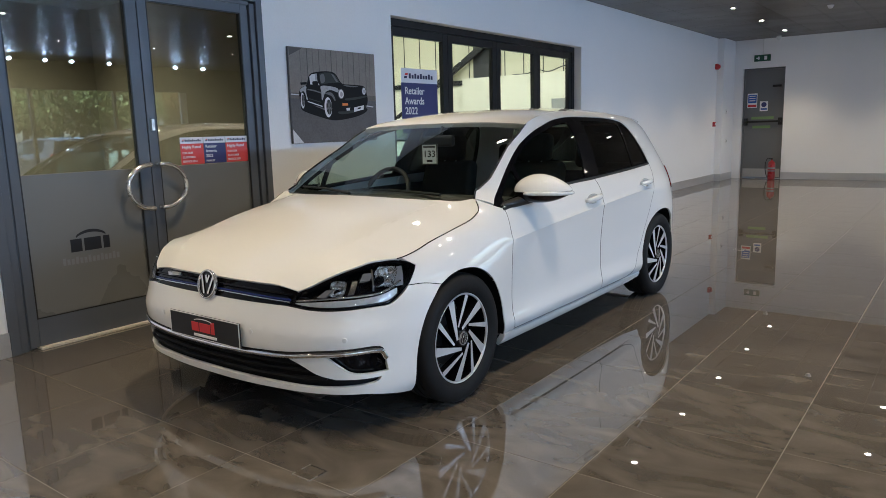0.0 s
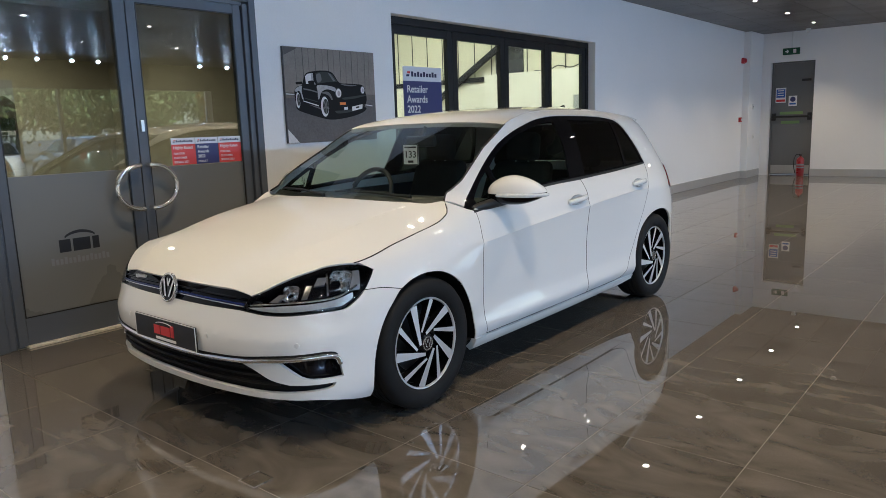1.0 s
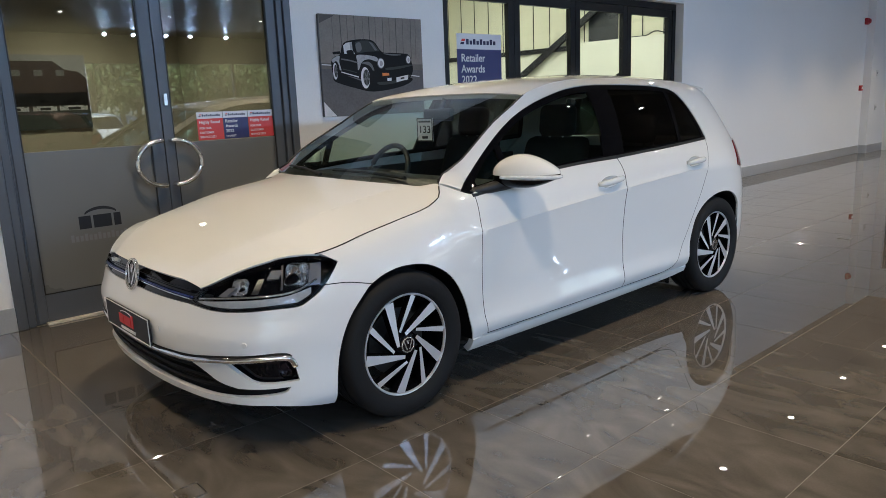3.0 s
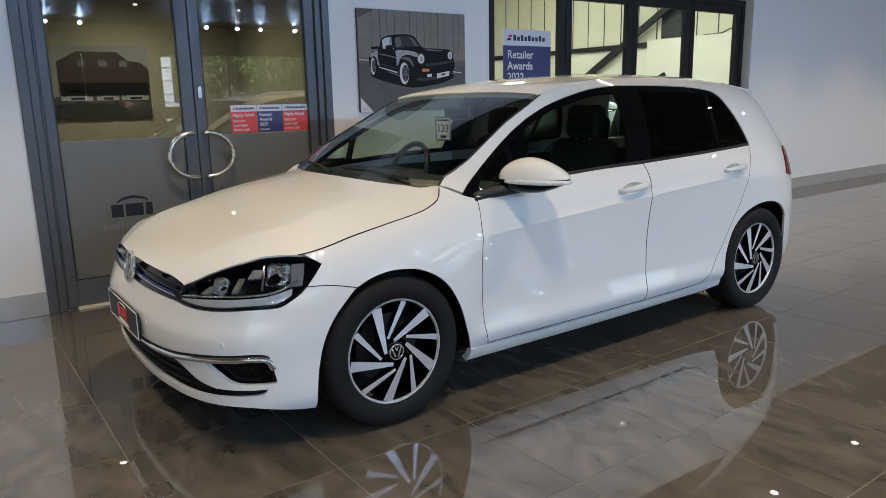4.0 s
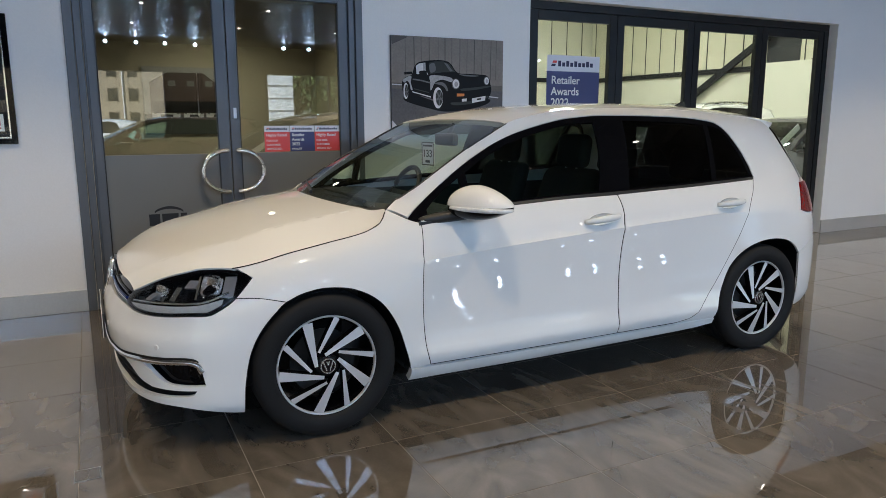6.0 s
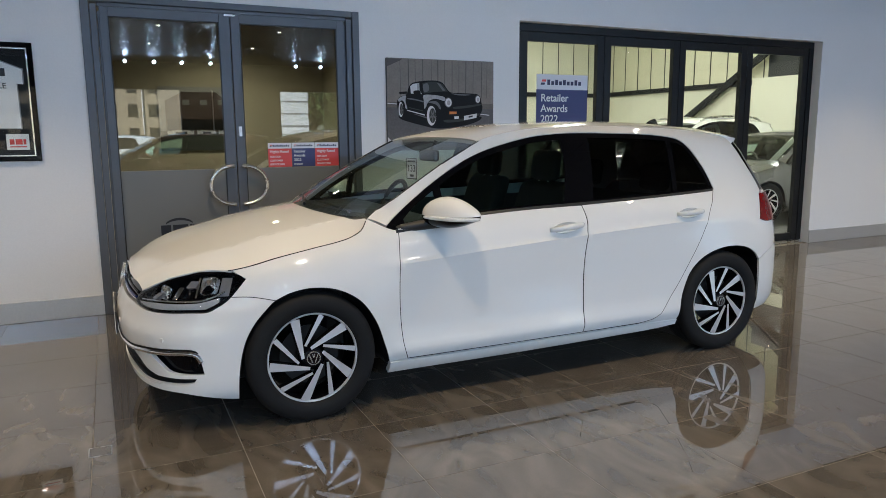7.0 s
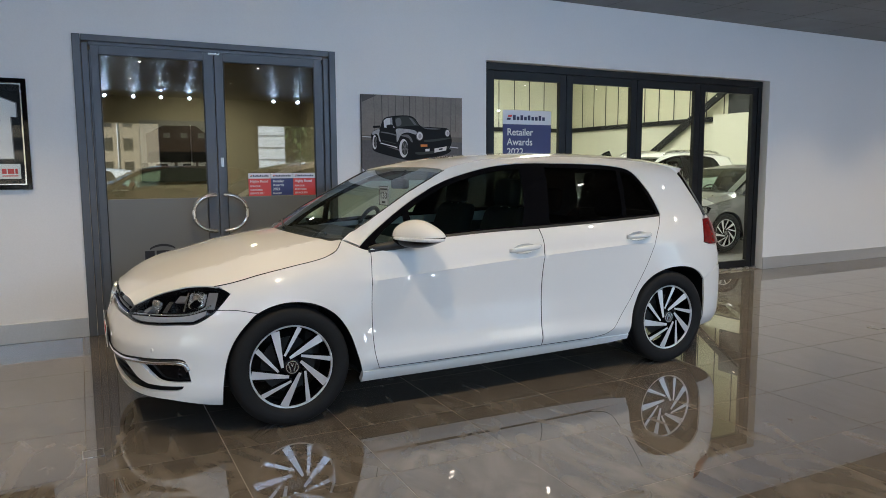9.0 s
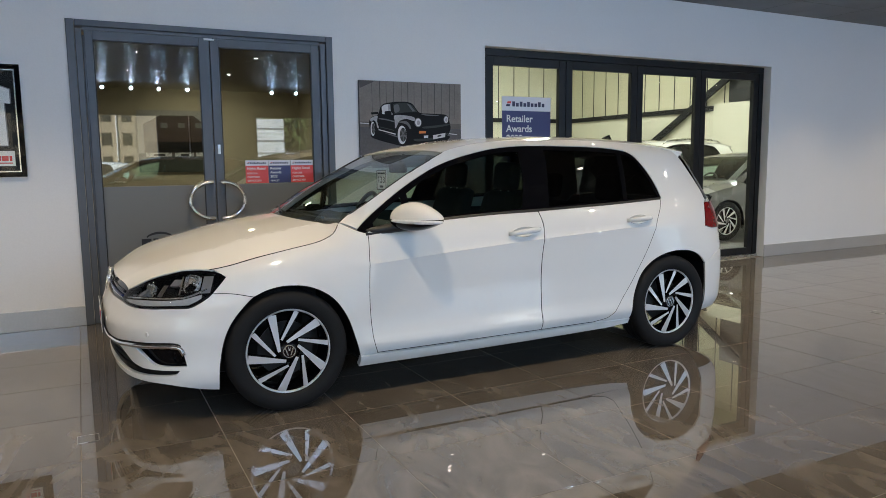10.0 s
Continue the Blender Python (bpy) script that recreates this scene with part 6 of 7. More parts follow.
def fire_exit():
    d = tagged(new("door_2"), "grey steel fire exit door with a push bar", kind="structure")
    d.matrix_world = pose(EX0, NORTH + 0.12, 0)
    w = EX1 - EX0
    part("frame", boxes((0.0, -0.02, 0, 0.035, 0.06, EZ1), (w - 0.035, -0.02, 0, w, 0.06, EZ1), (0.035, -0.02, EZ1 - 0.035, w - 0.035, 0.06, EZ1), bevel=0.003), DOOR_GREY, d)
    part("leaf", boxes((0.038, 0.0, 0.01, w - 0.038, 0.05, EZ1 - 0.037), bevel=0.003), DOOR_GREY, d)
    part("kick_plate", boxes((0.045, -0.004, 0.03, w - 0.045, -0.0005, 0.22)), mk("pale_kick_plate", (0.42, 0.42, 0.42), 0.45, metal=0.3), d, "pale metal kick plate")
    bm = boxes((0.03, -0.05, 1.20, 0.12, 0.0, 1.36), (w - 0.12, -0.05, 1.20, w - 0.03, 0.0, 1.36), bevel=0.008)
    tube(bm, [(0.06, -0.075, 1.28), (w - 0.06, -0.075, 1.28)], 0.022, 12)
    part("push_bar", bm, BLACK, d, "black push bar")
    part("push_sign", boxes((0.19, -0.004, 1.33, 0.66, -0.0005, 1.39)), mk("push_sign_green", (0.2, 0.32, 0.12), 0.5), d, "green push bar notice")
    part("push_sign", boxes((0.22, -0.004, 1.13, 0.6, -0.0005, 1.19)), bpy.data.materials["push_sign_green"], d, "green push bar notice")
    part("rail_line", boxes((0.04, -0.012, 1.06, w - 0.04, -0.0005, 1.085)), DOOR_GREY, d)
    part("closer", boxes((0.62, -0.06, 2.03, 0.80, 0.0, 2.08), bevel=0.006), BLACK, d)
    sg = part("notice", boxes((0.09, -0.004, 1.59, 0.30, -0.0005, 1.91)), WHITE_INK, d, "white, blue and red notice")
    part("notice_field", boxes((0.105, -0.006, 1.70, 0.285, -0.0045, 1.88)), BLUE, sg)
    part("notice_bar", boxes((0.105, -0.006, 1.61, 0.285, -0.0045, 1.66)), RED_INK, sg)
    for z in (1.74, 1.79, 1.84):
        part("notice_line", boxes((0.13, -0.0075, z, 0.26, -0.0065, z + 0.018)), WHITE_INK, sg)
    s2 = part("notice", boxes((0.36, -0.004, 1.51, 0.53, -0.0005, 1.73)), WHITE_INK, d, "white notice with a dark disc")
    bm = bmesh.new()
    cyl(bm, (0.445, -0.006, 1.655), (0.445, -0.0045, 1.655), 0.055, n=28)
    part("notice_disc", bm, NAVY, s2)
    part("notice_line", boxes((0.38, -0.006, 1.54, 0.51, -0.0045, 1.575)), BLUE, s2)


fire_exit()


def extinguisher():
    e = thing("fire_extinguisher", "red fire extinguisher with a black hose by the exit door", "fire extinguisher", at=pose(-3.60, 17.32, 0) @ Matrix.Scale(0.9, 4))
    bm = bmesh.new()
    lathe(bm, [(0.0, 0.075), (0.012, 0.084), (0.03, 0.086), (0.38, 0.086), (0.425, 0.075), (0.455, 0.04), (0.465, 0.024), (0.49, 0.022)], 32, "z")
    bmesh.ops.contextual_create(bm, geom=[x for x in bm.edges if all(v.co.z < 0.001 for v in x.verts)])
    part("cylinder", bm, EXT_RED, e, angle=50)
    part("valve", boxes((-0.025, -0.02, 0.485, 0.025, 0.02, 0.525), bevel=0.006), BLACK, e)
    part("lever", boxes((-0.02, -0.09, 0.525, 0.02, 0.02, 0.537), (-0.018, -0.08, 0.50, 0.018, -0.02, 0.510), bevel=0.003), BLACK, e)
    bm = bmesh.new()
    tube(bm, spline([(-0.02, 0, 0.505), (-0.09, 0, 0.52), (-0.14, 0, 0.42), (-0.145, 0, 0.25), (-0.115, 0, 0.10), (-0.10, 0, 0.06)], 6), 0.011, 8)
    part("hose", bm, BLACK, e, smooth=True)
    part("label", lathe(bmesh.new(), [(0.20, 0.0868), (0.30, 0.0868)], 32, "z"), P_MID, e, "pale printed label")
    part("label_band", lathe(bmesh.new(), [(0.23, 0.0872), (0.26, 0.0872)], 32, "z"), EXT_RED, e)


extinguisher()


def wall_box(name, label, cat, x0, y0, z0, x1, y1, z1, mat, bevel=0.006):
    t = thing(name, label, cat, at=pose((x0 + x1) / 2, (y0 + y1) / 2, z0))
    part("case", boxes((-(x1 - x0) / 2, -(y1 - y0) / 2, 0, (x1 - x0) / 2, (y1 - y0) / 2, z1 - z0), bevel=bevel), mat, t)
    return t


ex = wall_box("exit_sign", "green emergency exit sign on the end wall", "sign", -4.10, NORTH - 0.03, 2.60, -3.76, NORTH, 2.74, GREEN)
part("arrow", boxes((-0.10, -0.017, 0.055, -0.05, -0.0155, 0.085), (-0.125, -0.017, 0.06, -0.10, -0.0155, 0.08), (-0.09, -0.017, 0.035, -0.06, -0.0155, 0.105)), WHITE_INK, ex, "white arrow")
part("white_block", boxes((0.04, -0.017, 0.03, 0.10, -0.0155, 0.11)), WHITE_INK, ex)
conduit = thing("conduit", "thin white conduit above the exit sign", "conduit", at=pose(-3.92, NORTH - 0.012, 2.74))
part("tube", cyl(bmesh.new(), (0, 0, 0), (0, 0, CEIL - 2.74), 0.011, n=12), WHITE_PLASTIC, conduit)
so = wall_box("alarm_sounder", "red fire alarm sounder on the wall", "alarm", WEST, 16.44, 2.42, WEST + 0.06, 16.56, 2.54, ALARM_RED, 0.015)
bm = bmesh.new()
lathe(bm, [(0.03, 0.045), (0.06, 0.042), (0.07, 0.02), (0.07, 0.0)], 24)
part("horn", bm, ALARM_RED, so, m=pose(0, 0, 0.06), angle=40)
cp = wall_box("call_point", "small red fire call point on the wall", "alarm", WEST, 16.40, 1.20, WEST + 0.05, 16.49, 1.30, ALARM_RED)
part("glass_plate", boxes((0.0255, -0.028, 0.03, 0.027, 0.028, 0.075)), WHITE_INK, cp)
sw = wall_box("switch_plate", "small white switch on the wall pier", "switch", WEST + 0.14, 16.86, 1.46, WEST + 0.152, 16.95, 1.58, WHITE_PLASTIC, 0.003)
part("rocker", boxes((0.006, -0.012, 0.045, 0.011, 0.012, 0.08), bevel=0.002), P_MID, sw)
sw2 = wall_box("switch_plate", "small white socket on the wall pier", "switch", WEST + 0.14, 16.92, 0.82, WEST + 0.152, 17.0, 0.92, WHITE_PLASTIC, 0.003)
part("rocker", boxes((0.006, -0.01, 0.03, 0.011, 0.01, 0.07), bevel=0.002), P_MID, sw2)
cam_dome = thing("security_camera", "small white security camera under the ceiling", "camera", at=pose(-3.55, 17.2, CEIL + 0.003))
part("base", lathe(bmesh.new(), [(0.0, 0.05), (-0.03, 0.05), (-0.035, 0.04), (-0.035, 0.0)], 24, "z"), WHITE_PLASTIC, cam_dome, angle=40)
part("eye", lathe(bmesh.new(), [(-0.035, 0.04), (-0.07, 0.036), (-0.09, 0.02), (-0.095, 0.0)], 24, "z"), WHITE_PLASTIC, cam_dome, angle=60)
smoke = thing("smoke_detector", "white round smoke detector on the ceiling", "detector", at=pose(-2.0, 13.35, CEIL + 0.003))
part("base", lathe(bmesh.new(), [(0.0, 0.05), (-0.012, 0.05), (-0.014, 0.045)], 28, "z"), WHITE_PLASTIC, smoke, angle=40)
part("sensor", lathe(bmesh.new(), [(-0.014, 0.042), (-0.04, 0.036), (-0.05, 0.022), (-0.05, 0.0)], 28, "z"), WHITE_PLASTIC, smoke, angle=40)
for i, (x, y) in enumerate(((-1.96, 1.965), (-1.85, 7.83))):
    fb = thing("floor_box", "small metal-edged floor socket lid set in the tiles", "floor socket", "floor socket lids", at=pose(x, y, 0.0))
    part("frame", boxes((-0.05, -0.047, 0.0, -0.046, 0.047, 0.003), (0.046, -0.047, 0.0, 0.05, 0.047, 0.003), (-0.046, -0.047, 0.0, 0.046, -0.043, 0.003), (-0.046, 0.043, 0.0, 0.046, 0.047, 0.003)), STEEL, fb, "thin metal edge")
    part("lid", boxes((-0.0455, -0.0425, 0.0, 0.0455, 0.0425, 0.0025)), PORCELAIN, fb)


# ---- lobby behind the double doors ----
LOBBY = mk("brown_lobby_wall", (0.30, 0.27, 0.21), 0.7, var=0.05)
lobby = setting("wall_lobby", boxes((-9.2, -0.5, 0, -9.0, 5.2, 2.9), (-9.0, -0.5, 0, WEST - T, -0.3, 2.9), (-9.0, 5.0, 0, WEST - T, 5.2, 2.9)), LOBBY, "dim brown lobby walls behind the doors")
setting("ceiling_lobby", boxes((-9.2, -0.5, 2.9, WEST - T, 5.2, 3.0)), LOBBY, "plain lobby ceiling")
setting("floor_lobby", boxes((-9.2, -0.5, -0.2, WEST - 0.6, 5.2, -0.002)), mk("lobby_floor", (0.12, 0.11, 0.1), 0.4), "dark lobby floor")


for x, y in ((-6.2, 1.6), (-7.8, 3.6)):
    ll = new("lobby_lamp", bpy.data.lights.new("lobby_lamp", "SPOT"))
    ll.data.energy, ll.data.color, ll.data.spot_size, ll.data.spot_blend, ll.data.shadow_soft_size = 85.0, (1.0, 0.84, 0.56), radians(150), 1.0, 0.05
    ll.location = (x, y, 2.86)
    copy_thing(first, pose(x, y, 2.899))


def house_canvas():
    W, Hh = 1.09, 0.85
    c = thing("canvas_print", "canvas print of three white sports cars before a dark brick house", "picture", at=pose(-9.0, 2.745, 1.17, 90, 0, 90))
    part("canvas", boxes((0, 0, 0.001, W, Hh, 0.028)), P_MID, c)
    z = 0.03
    flat("sky", rect(0.0, 0.45, W, Hh), P_MID, c, z)
    flat("ground", rect(0.0, 0.0, W, 0.26), P_DARK, c, z)
    flat("house", [(0.08, 0.24), (0.08, 0.66), (0.30, 0.78), (0.74, 0.78), (0.86, 0.68), (1.0, 0.66), (W, 0.58), (W, 0.24)], P_BRICK, c, z + 0.002)
    for x in (0.30, 0.53, 0.76):
        flat("house_window", rect(x, 0.61, x + 0.09, 0.68), P_ASH, c, z + 0.004)
    flat("shopfront", rect(0.1, 0.27, W - 0.02, 0.42), P_BLACK, c, z + 0.004)
    for x, w in ((0.09, 0.34), (0.47, 0.25), (0.75, 0.31)):
        pts = [(0.0, 0.215), (0.01, 0.27), (0.10, 0.30), (0.24, 0.315), (0.36, 0.345), (0.52, 0.35), (0.68, 0.335), (0.82, 0.30), (0.96, 0.285), (1.0, 0.25), (0.99, 0.215)]
        flat("white_car", [(v.x, v.y) for v in spline([Vector((x + a * w, b)) for a, b in pts], 4)], P_GLINT, c, z + 0.003)
        flat("car_screen", [(x + 0.27 * w, 0.313), (x + 0.38 * w, 0.338), (x + 0.64 * w, 0.336), (x + 0.76 * w, 0.308)], P_BLACK, c, z + 0.004)
        flat("car_grille", rect(x + 0.30 * w, 0.222, x + 0.74 * w, 0.252), P_BLACK, c, z + 0.004)
        for a in (0.06, 0.86):
            flat("car_lamp", rect(x + a * w, 0.258, x + (a + 0.09) * w, 0.275), P_DARK, c, z + 0.004)


house_canvas()

# ---- car bay behind the folding windows ----
CREAM = mk("cream_cladding", (0.62, 0.60, 0.44), 0.55, var=0.04, scale=1.5)
BLOCK = mk("painted_blockwork", (0.66, 0.65, 0.52), 0.7, var=0.06, scale=4, bump=0.3)
CONCRETE = mk("bay_floor", (0.18, 0.175, 0.165), 0.35, var=0.12, scale=2)
setting("floor_bay", boxes((-17.2, 5.2, -0.2, WEST - 0.6, 16.6, -0.002)), CONCRETE, "grey painted floor of the car bay")
setting("wall_bay", boxes((-17.2, 16.0, 0, WEST - T, 16.2, 2.46), (-17.2, 5.2, 0, -17.0, 16.0, 5.0), (-17.0, 5.2, 0, WEST - T, 5.4, 5.0), (WEST - T, 5.4, CEIL + 0.1, WEST - T + 0.1, 16.0, 5.0)), BLOCK, "painted block walls of the car bay")
clad = setting("wall_cladding", boxes((-17.2, 16.06, 2.46, WEST - T, 16.2, 5.0)), CREAM, "cream cladding with dark upright joints")
for k in range(22):
    x = -16.9 + 0.55 * k
    part("joint", boxes((x, 16.05, 2.56, x + 0.022, 16.0595, 4.95)), BLACK_FRAME, clad)
for k in range(19):
    y = 5.7 + 0.55 * k
    part("joint", boxes((-16.999, y, 2.56, -16.99, y + 0.022, 4.95)), BLACK_FRAME, clad)
part("rail", boxes((-16.999, 5.4, 2.44, -16.93, 15.92, 2.56)), BLACK_FRAME, clad, "dark steel rail")
part("rail", boxes((-17.0, 15.93, 2.44, -10.9, 15.999, 2.56)), BLACK_FRAME, clad, "dark steel rail")
setting("wall_partition", boxes((-10.75, 15.6, 0, WEST - T, 15.9, 2.57)), mk("partition_paint", (0.7, 0.69, 0.56), 0.6, var=0.04), "low cream partition in the bay")
part("vent_opening", boxes((-10.7, 16.04, 2.60, -9.85, 16.0585, 3.75)), mk("dark_opening", (0.03, 0.032, 0.035), 0.3), clad, "dark glazed opening")
brace = thing("steel_brace", "black diagonal steel brace against the bay wall", "brace", at=pose(0, 0, 0))
bm = bmesh.new()
a, b = Vector((-15.2, 15.84, 0.45)), Vector((-9.6, 15.84, 3.78))
dr = (b - a).normalized()
nn = Vector((-dr.z, 0, dr.x)) * 0.075
vs = [bm.verts.new(p + s * nn + Vector((0, o, 0))) for p in (a, b) for s in (1, -1) for o in (0, 0.08)]
bmesh.ops.convex_hull(bm, input=vs)
part("bar", bm, BLACK_FRAME, brace)
setting("ceiling_bay", boxes((-17.2, 5.2, 5.0, WEST - T + 0.1, 16.2, 5.1)), CREAM, "high ceiling of the car bay")
for x, y in ((-8.0, 8.5), (-8.0, 12.5), (-13.0, 8.5), (-13.0, 12.5)):
    bl = thing("bay_lamp", "long lit strip lamp on the bay ceiling", "lamp", "bay lamps", at=pose(x, y, 5.0))
    part("case", boxes((-0.08, -0.75, -0.06, 0.08, 0.75, 0.0)), WHITE_PLASTIC, bl)
    part("tube", boxes((-0.06, -0.72, -0.075, 0.06, 0.72, -0.061)), glow("bay_tube_light", (1.0, 0.97, 0.78), 30.0) if "bay_tube_light" not in bpy.data.materials else bpy.data.materials["bay_tube_light"], bl)
    bay_light = new("bay_light", bpy.data.lights.new("bay_light", "AREA"))
    bay_light.data.shape, bay_light.data.size, bay_light.data.size_y = "RECTANGLE", 0.14, 1.45
    bay_light.data.energy, bay_light.data.color = 46.0, (1.0, 0.95, 0.80)
    bay_light.location = (x, y, 4.915)
bay_door = setting("door_3", boxes((-8.15, 15.56, 0, -7.45, 15.5985, 1.95)), mk("bay_door_grey", (0.30, 0.31, 0.29), 0.5), "grey door in the bay partition")
part("frame", boxes((-8.22, 15.55, 0, -8.151, 15.599, 2.02), (-7.449, 15.55, 0, -7.38, 15.599, 2.02), (-8.151, 15.55, 1.951, -7.449, 15.599, 2.02)), BLOCK, bay_door)
cb = thing("cable", "loose dark cable lying along the partition top", "cable")
tb = bmesh.new()
tube(tb, spline([(-9.3, 15.7, 2.585), (-8.9, 15.72, 2.59), (-8.6, 15.66, 2.66), (-8.3, 15.72, 2.60), (-7.9, 15.7, 2.70), (-7.4, 15.75, 2.72), (-7.0, 15.7, 2.60), (-6.4, 15.7, 2.585)], 6), 0.014, 6)
part("line", tb, BLACK, cb)


# ---- other cars ----
def repaint(ob, pairs):
    for o in (ob, *ob.children_recursive):
        for slot in o.material_slots:
            for old, to in pairs:
                if slot.material == old:
                    slot.link = "OBJECT"
                    slot.material = to


def base_scale(sx, sy, sz):
    return Matrix.Diagonal((sx, sy, sz, 1))


GREY_PAINT = mk("grey_car_paint", (0.11, 0.112, 0.11), 0.3, metal=0.4, coat=1.0, var=0.03)
RED_PAINT = mk("dark_red_car_paint", (0.05, 0.006, 0.007), 0.3, metal=0.2, coat=1.0, var=0.03)
CREAM_PAINT = mk("white_suv_paint", (0.72, 0.72, 0.68), 0.35, coat=1.0, var=0.02)
COARSE = 3.0
suv = hatchback("white five-door estate car parked in the bay", extras=False)
suv.matrix_world = pose(-9.15, 10.75, 0) @ base_scale(1.02, 1.0, 1.14)
for sg in (1, -1):
    bm = bmesh.new()
    tube(bm, spline([(sg * 0.60, 1.15, 1.375), (sg * 0.585, 1.3, 1.425), (sg * 0.575, 1.9, 1.452), (sg * 0.575, 2.5, 1.432), (sg * 0.56, 2.7, 1.38)], 6), 0.016, 8)
    part("roof_rail", bm, STEEL, suv, "metal roof rail")
coupe = copy_thing(suv, pose(-7.05, 10.97, 0) @ base_scale(1.0, 1.02, 0.97))
coupe.scale = (1.0, 1.02, 0.97)
red = copy_thing(suv, pose(4.6, 2.0, 0))
red.scale = (1.0, 1.0, 1.0)
for o in (coupe, red):
    for ch in [c for c in o.children if c.name.startswith("roof_rail")]:
        bpy.data.objects.remove(ch)
repaint(suv, ((PAINT, CREAM_PAINT),))
repaint(coupe, ((PAINT, GREY_PAINT),))
repaint(red, ((PAINT, RED_PAINT),))
tagged(coupe, "grey car with a white sheet in its windscreen")
tagged(red, "dark red hatchback parked by the shop front glass")
part("paper_sheet", boxes((-0.002, -0.30, -0.05, 0.002, 0.30, 0.05)), WHITE_INK, coupe, "white sheet behind the windscreen", m=pose(0.45, 0.72, 1.10, 0, 0, 0) @ Matrix.Rotation(radians(38), 4, "X"))
COARSE = 1.0


# ---- outside the shop front ----
ASPHALT = mk("asphalt", (0.06, 0.06, 0.062), 0.8, var=0.2, scale=1.0, fine=120)
ground = setting("ground", boxes((EAST + T, -700, -0.3, 900, 700, -0.05), (-900, -700, -0.35, EAST + T, 700, -0.25)), ASPHALT, "grey asphalt forecourt outside")
SANDSTONE = mk("sandstone", (0.42, 0.33, 0.22), 0.8, var=0.1, scale=0.6, fine=20)
DARK_GLASS = mk("dark_window_glass", (0.02, 0.022, 0.025), 0.1, var=0.1)
ROOF_TILE = mk("slate_roof", (0.06, 0.06, 0.065), 0.7, var=0.2, scale=2)


def flats():
    b = thing("apartment_building", "sandstone block of flats with dark windows across the road", "building", at=pose(80, 0, -0.05))
    part("wall", boxes((0, -40, 0, 12, 10.7, 11.5)), SANDSTONE, b)
    part("roof", boxes((-0.4, -40.4, 11.5, 12.4, 11.1, 12.1)), ROOF_TILE, b)
    for r in range(4):
        for k in range(20):
            y = 7.2 - 2.2 * k
            w = part("window", boxes((-0.03, y - 0.42, 0.9 + 2.7 * r, 0.05, y + 0.42, 2.3 + 2.7 * r)), DARK_GLASS, b)
            part("window_frame", boxes((-0.07, y - 0.49, 0.82 + 2.7 * r, -0.031, y - 0.42, 2.38 + 2.7 * r), (-0.07, y + 0.42, 0.82 + 2.7 * r, -0.031, y + 0.49, 2.38 + 2.7 * r), (-0.07, y - 0.03, 0.9 + 2.7 * r, -0.031, y + 0.03, 2.3 + 2.7 * r)), BLACK_FRAME, w)
    part("downpipe", cyl(bmesh.new(), (-0.08, 6.1, 0), (-0.08, 6.1, 11.4), 0.07, n=8), WHITE_PLASTIC, b)


flats()
store = thing("storage_unit", "pale ribbed storage unit across the forecourt", "building", at=pose(31, 11.2, -0.05))
part("wall", boxes((0, 0, 0, 6, 1.7, 3.9)), WHITE_PLASTIC, store)
for k in range(5):
    part("rib", boxes((-0.03, 0, 0.5 + 0.7 * k, -0.001, 1.7, 0.56 + 0.7 * k)), P_MID, store)

LEAF = mk("leaf_green", (0.10, 0.135, 0.04), 0.6, var=0.5, scale=0.8, fine=6)
LEAF_B = mk("leaf_autumn", (0.20, 0.12, 0.03), 0.6, var=0.5, scale=0.8, fine=6)
BARK = mk("bark", (0.07, 0.055, 0.04), 0.9, var=0.3, scale=6, bump=0.4)


def tree(leaf, seed):
    rnd = random.Random(seed)
    t = thing("tree", "leafy broad tree beyond the forecourt" if leaf == LEAF else "tree turning autumn brown beyond the forecourt", "tree", "trees outside")
    bm = bmesh.new()
    tube(bm, [(0, 0, 0), (0.05, 0.03, 1.5), (0.0, 0.1, 3.0), (0.1, 0.05, 5.0)], [0.26, 0.2, 0.17, 0.08], 8)
    tips = []
    for k in range(9):
        a, h = k * 2.4, 1.6 + 0.4 * k
        p = Vector((0, 0.05, h))
        q = p + Vector((math.cos(a), math.sin(a), 0.7)) * rnd.uniform(1.2, 2.2)
        tube(bm, [p, p.lerp(q, 0.5) + Vector((0, 0, 0.15)), q], [0.08, 0.055, 0.02], 6)
        tips.append(q)
    part("trunk", bm, BARK, t, smooth=True)
    bm = bmesh.new()
    for k in range(5600):
        c = rnd.choice(tips) + Vector((rnd.gauss(0, 0.75), rnd.gauss(0, 0.75), rnd.gauss(0.2, 0.65)))
        s = rnd.uniform(0.10, 0.24)
        m = Euler((rnd.uniform(0, 6.3), rnd.uniform(0, 6.3), rnd.uniform(0, 6.3))).to_matrix()
        bm.faces.new([bm.verts.new(c + m @ Vector(v)) for v in ((-s, 0, 0), (0, -s * 0.5, 0), (s, 0, 0), (0, s * 0.5, 0.02))])
    part("crown", bm, leaf, t)
    return t


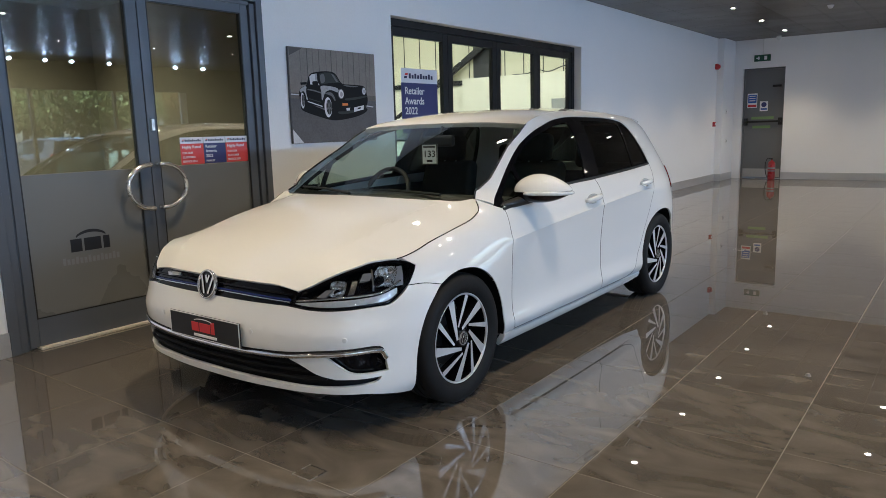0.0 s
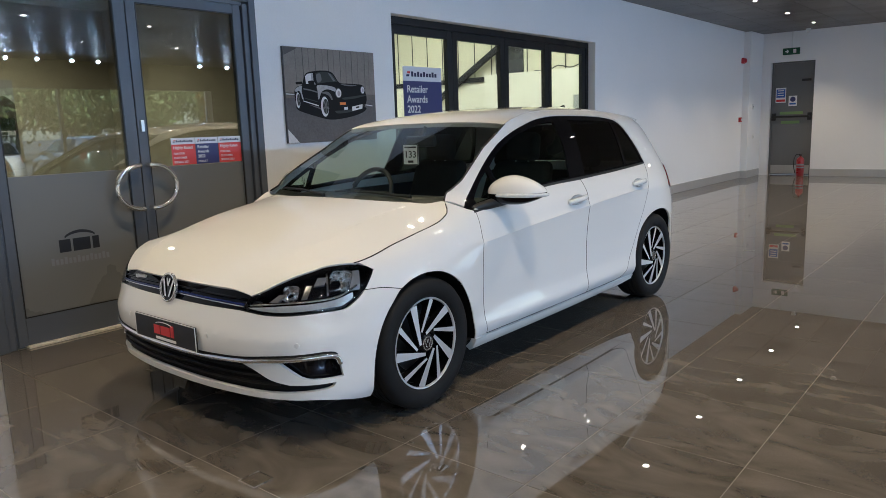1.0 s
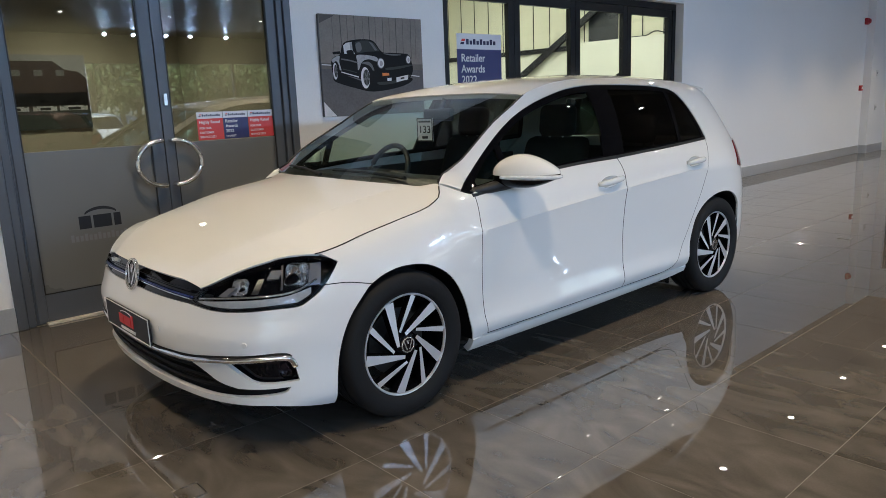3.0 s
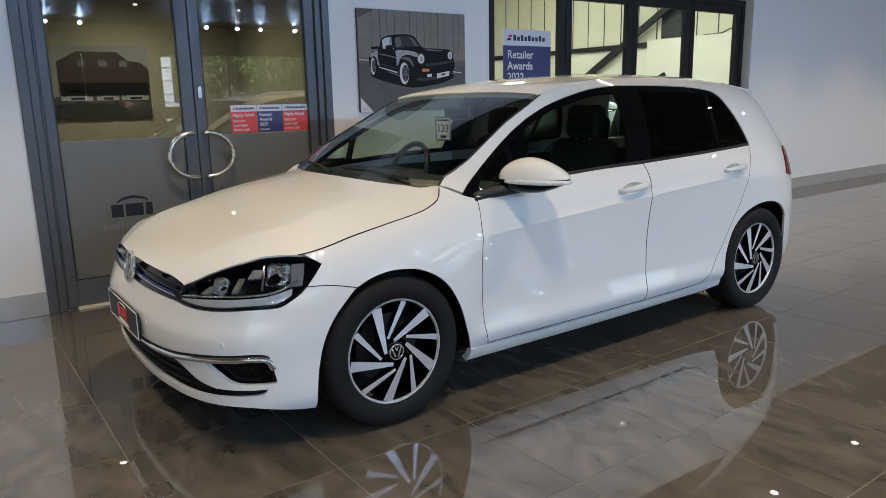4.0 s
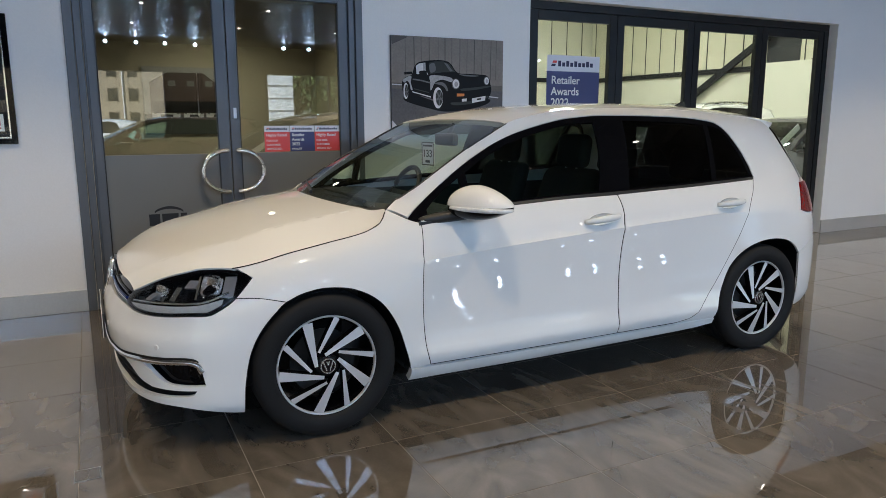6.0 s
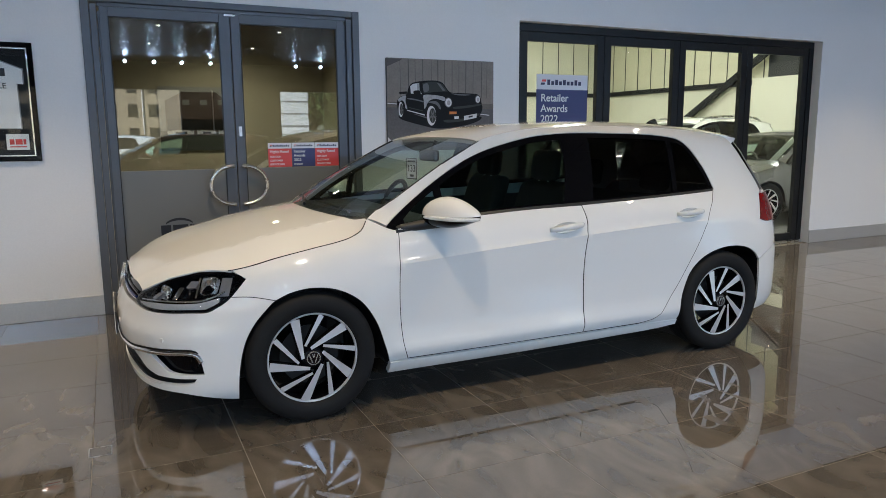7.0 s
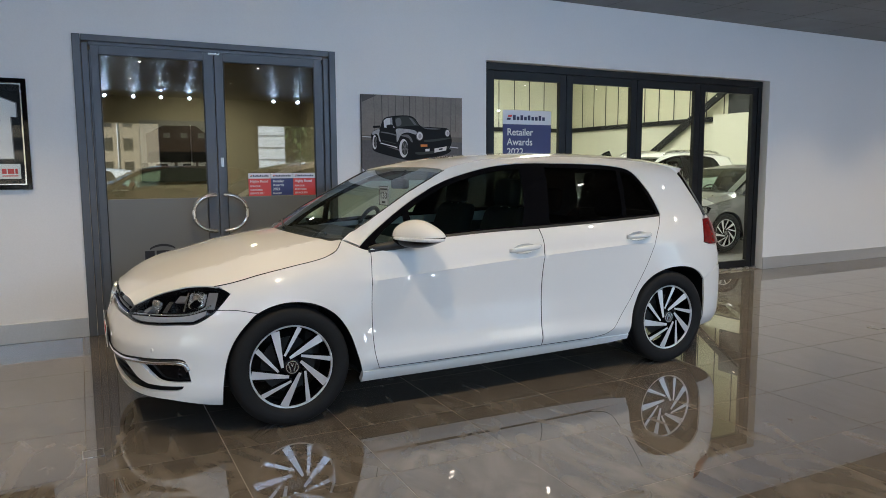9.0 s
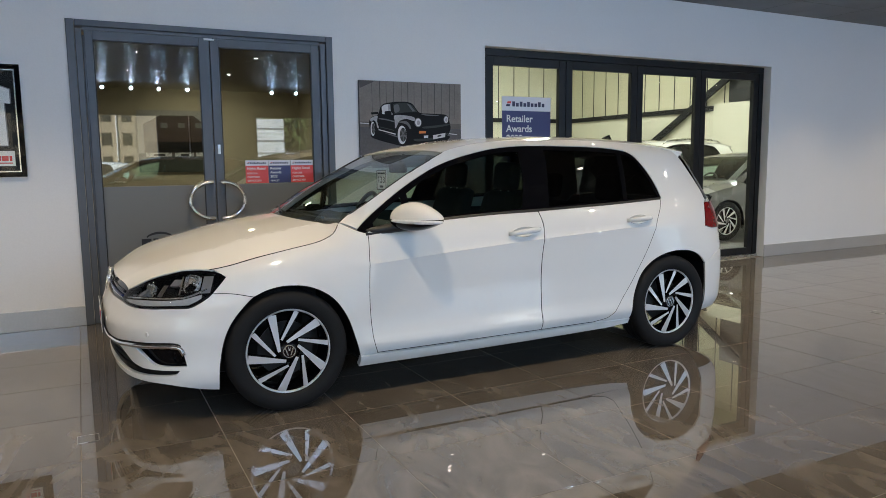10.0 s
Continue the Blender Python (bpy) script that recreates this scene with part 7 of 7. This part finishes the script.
ta, tb2 = tree(LEAF, 3), tree(LEAF_B, 8)
ta.matrix_world = pose(36, 14.5, -0.05)
tb2.matrix_world = pose(44, 23, -0.05, 0, 0, 40)
for k, (x, y) in enumerate(((40, 18.5), (38, 21), (48, 27), (42, 29), (50, 33), (45, 37), (52, 41), (47, 46), (60, 31), (60, 24), (62, 38))):
    copy_thing((ta, tb2)[k in (5, 7)], pose(x, y, -0.05, 0, 0, 67 * k) @ Matrix.Scale(0.9 + 0.05 * (k % 5), 4))
for k, (x, y, rz, pm) in enumerate(((14.0, 7.2, 90, CREAM_PAINT), (14.2, 10.4, 90, GREY_PAINT), (14.0, 13.4, 90, CREAM_PAINT), (16.5, 0.5, 0, CREAM_PAINT))):
    c = copy_thing(red, pose(x, y, -0.05, 0, 0, rz))
    repaint(c, ((RED_PAINT, pm),))
    tagged(c, "white hatchback parked outside on the forecourt" if pm == CREAM_PAINT else "grey hatchback parked outside on the forecourt", group="cars outside")


# ---- floor tiles ----
def floor_tiles():
    bm = bmesh.new()
    h = TILE / 2 - 0.0016
    box(bm, -h, -h, -0.009, h, h, 0.0, bevel=0.0008, seg=1)
    me = mesh_of("tile", bm, PORCELAIN)
    i0, i1 = math.ceil((WEST - TX) / TILE) - 1, math.floor((EAST - TX) / TILE)
    j0, j1 = math.ceil((SOUTH - TY) / TILE) - 1, math.floor((NORTH - TY) / TILE)
    rest = bmesh.new()
    for i in range(i0, i1 + 1):
        for j in range(j0, j1 + 1):
            cx, cy = TX + (i + 0.5) * TILE, TY + (j + 0.5) * TILE
            a, b = max(cx - h, WEST), min(cx + h, EAST)
            c, d = max(cy - h, SOUTH), min(cy + h, NORTH)
            if b - a < 0.02 or d - c < 0.02:
                continue
            near = -3.6 < cx < 0.7 and 0.5 < cy < 12.6 and b - a > 2 * h - 0.01 and d - c > 2 * h - 0.01
            if near:
                t = new("tile", me)
                t.location, t.parent = (cx, cy, 0), floor
            else:
                box(rest, a, c, -0.009, b, d, 0.0)
    part("far_tiles", rest, PORCELAIN, floor)["kind"] = "stuff"


floor_tiles()
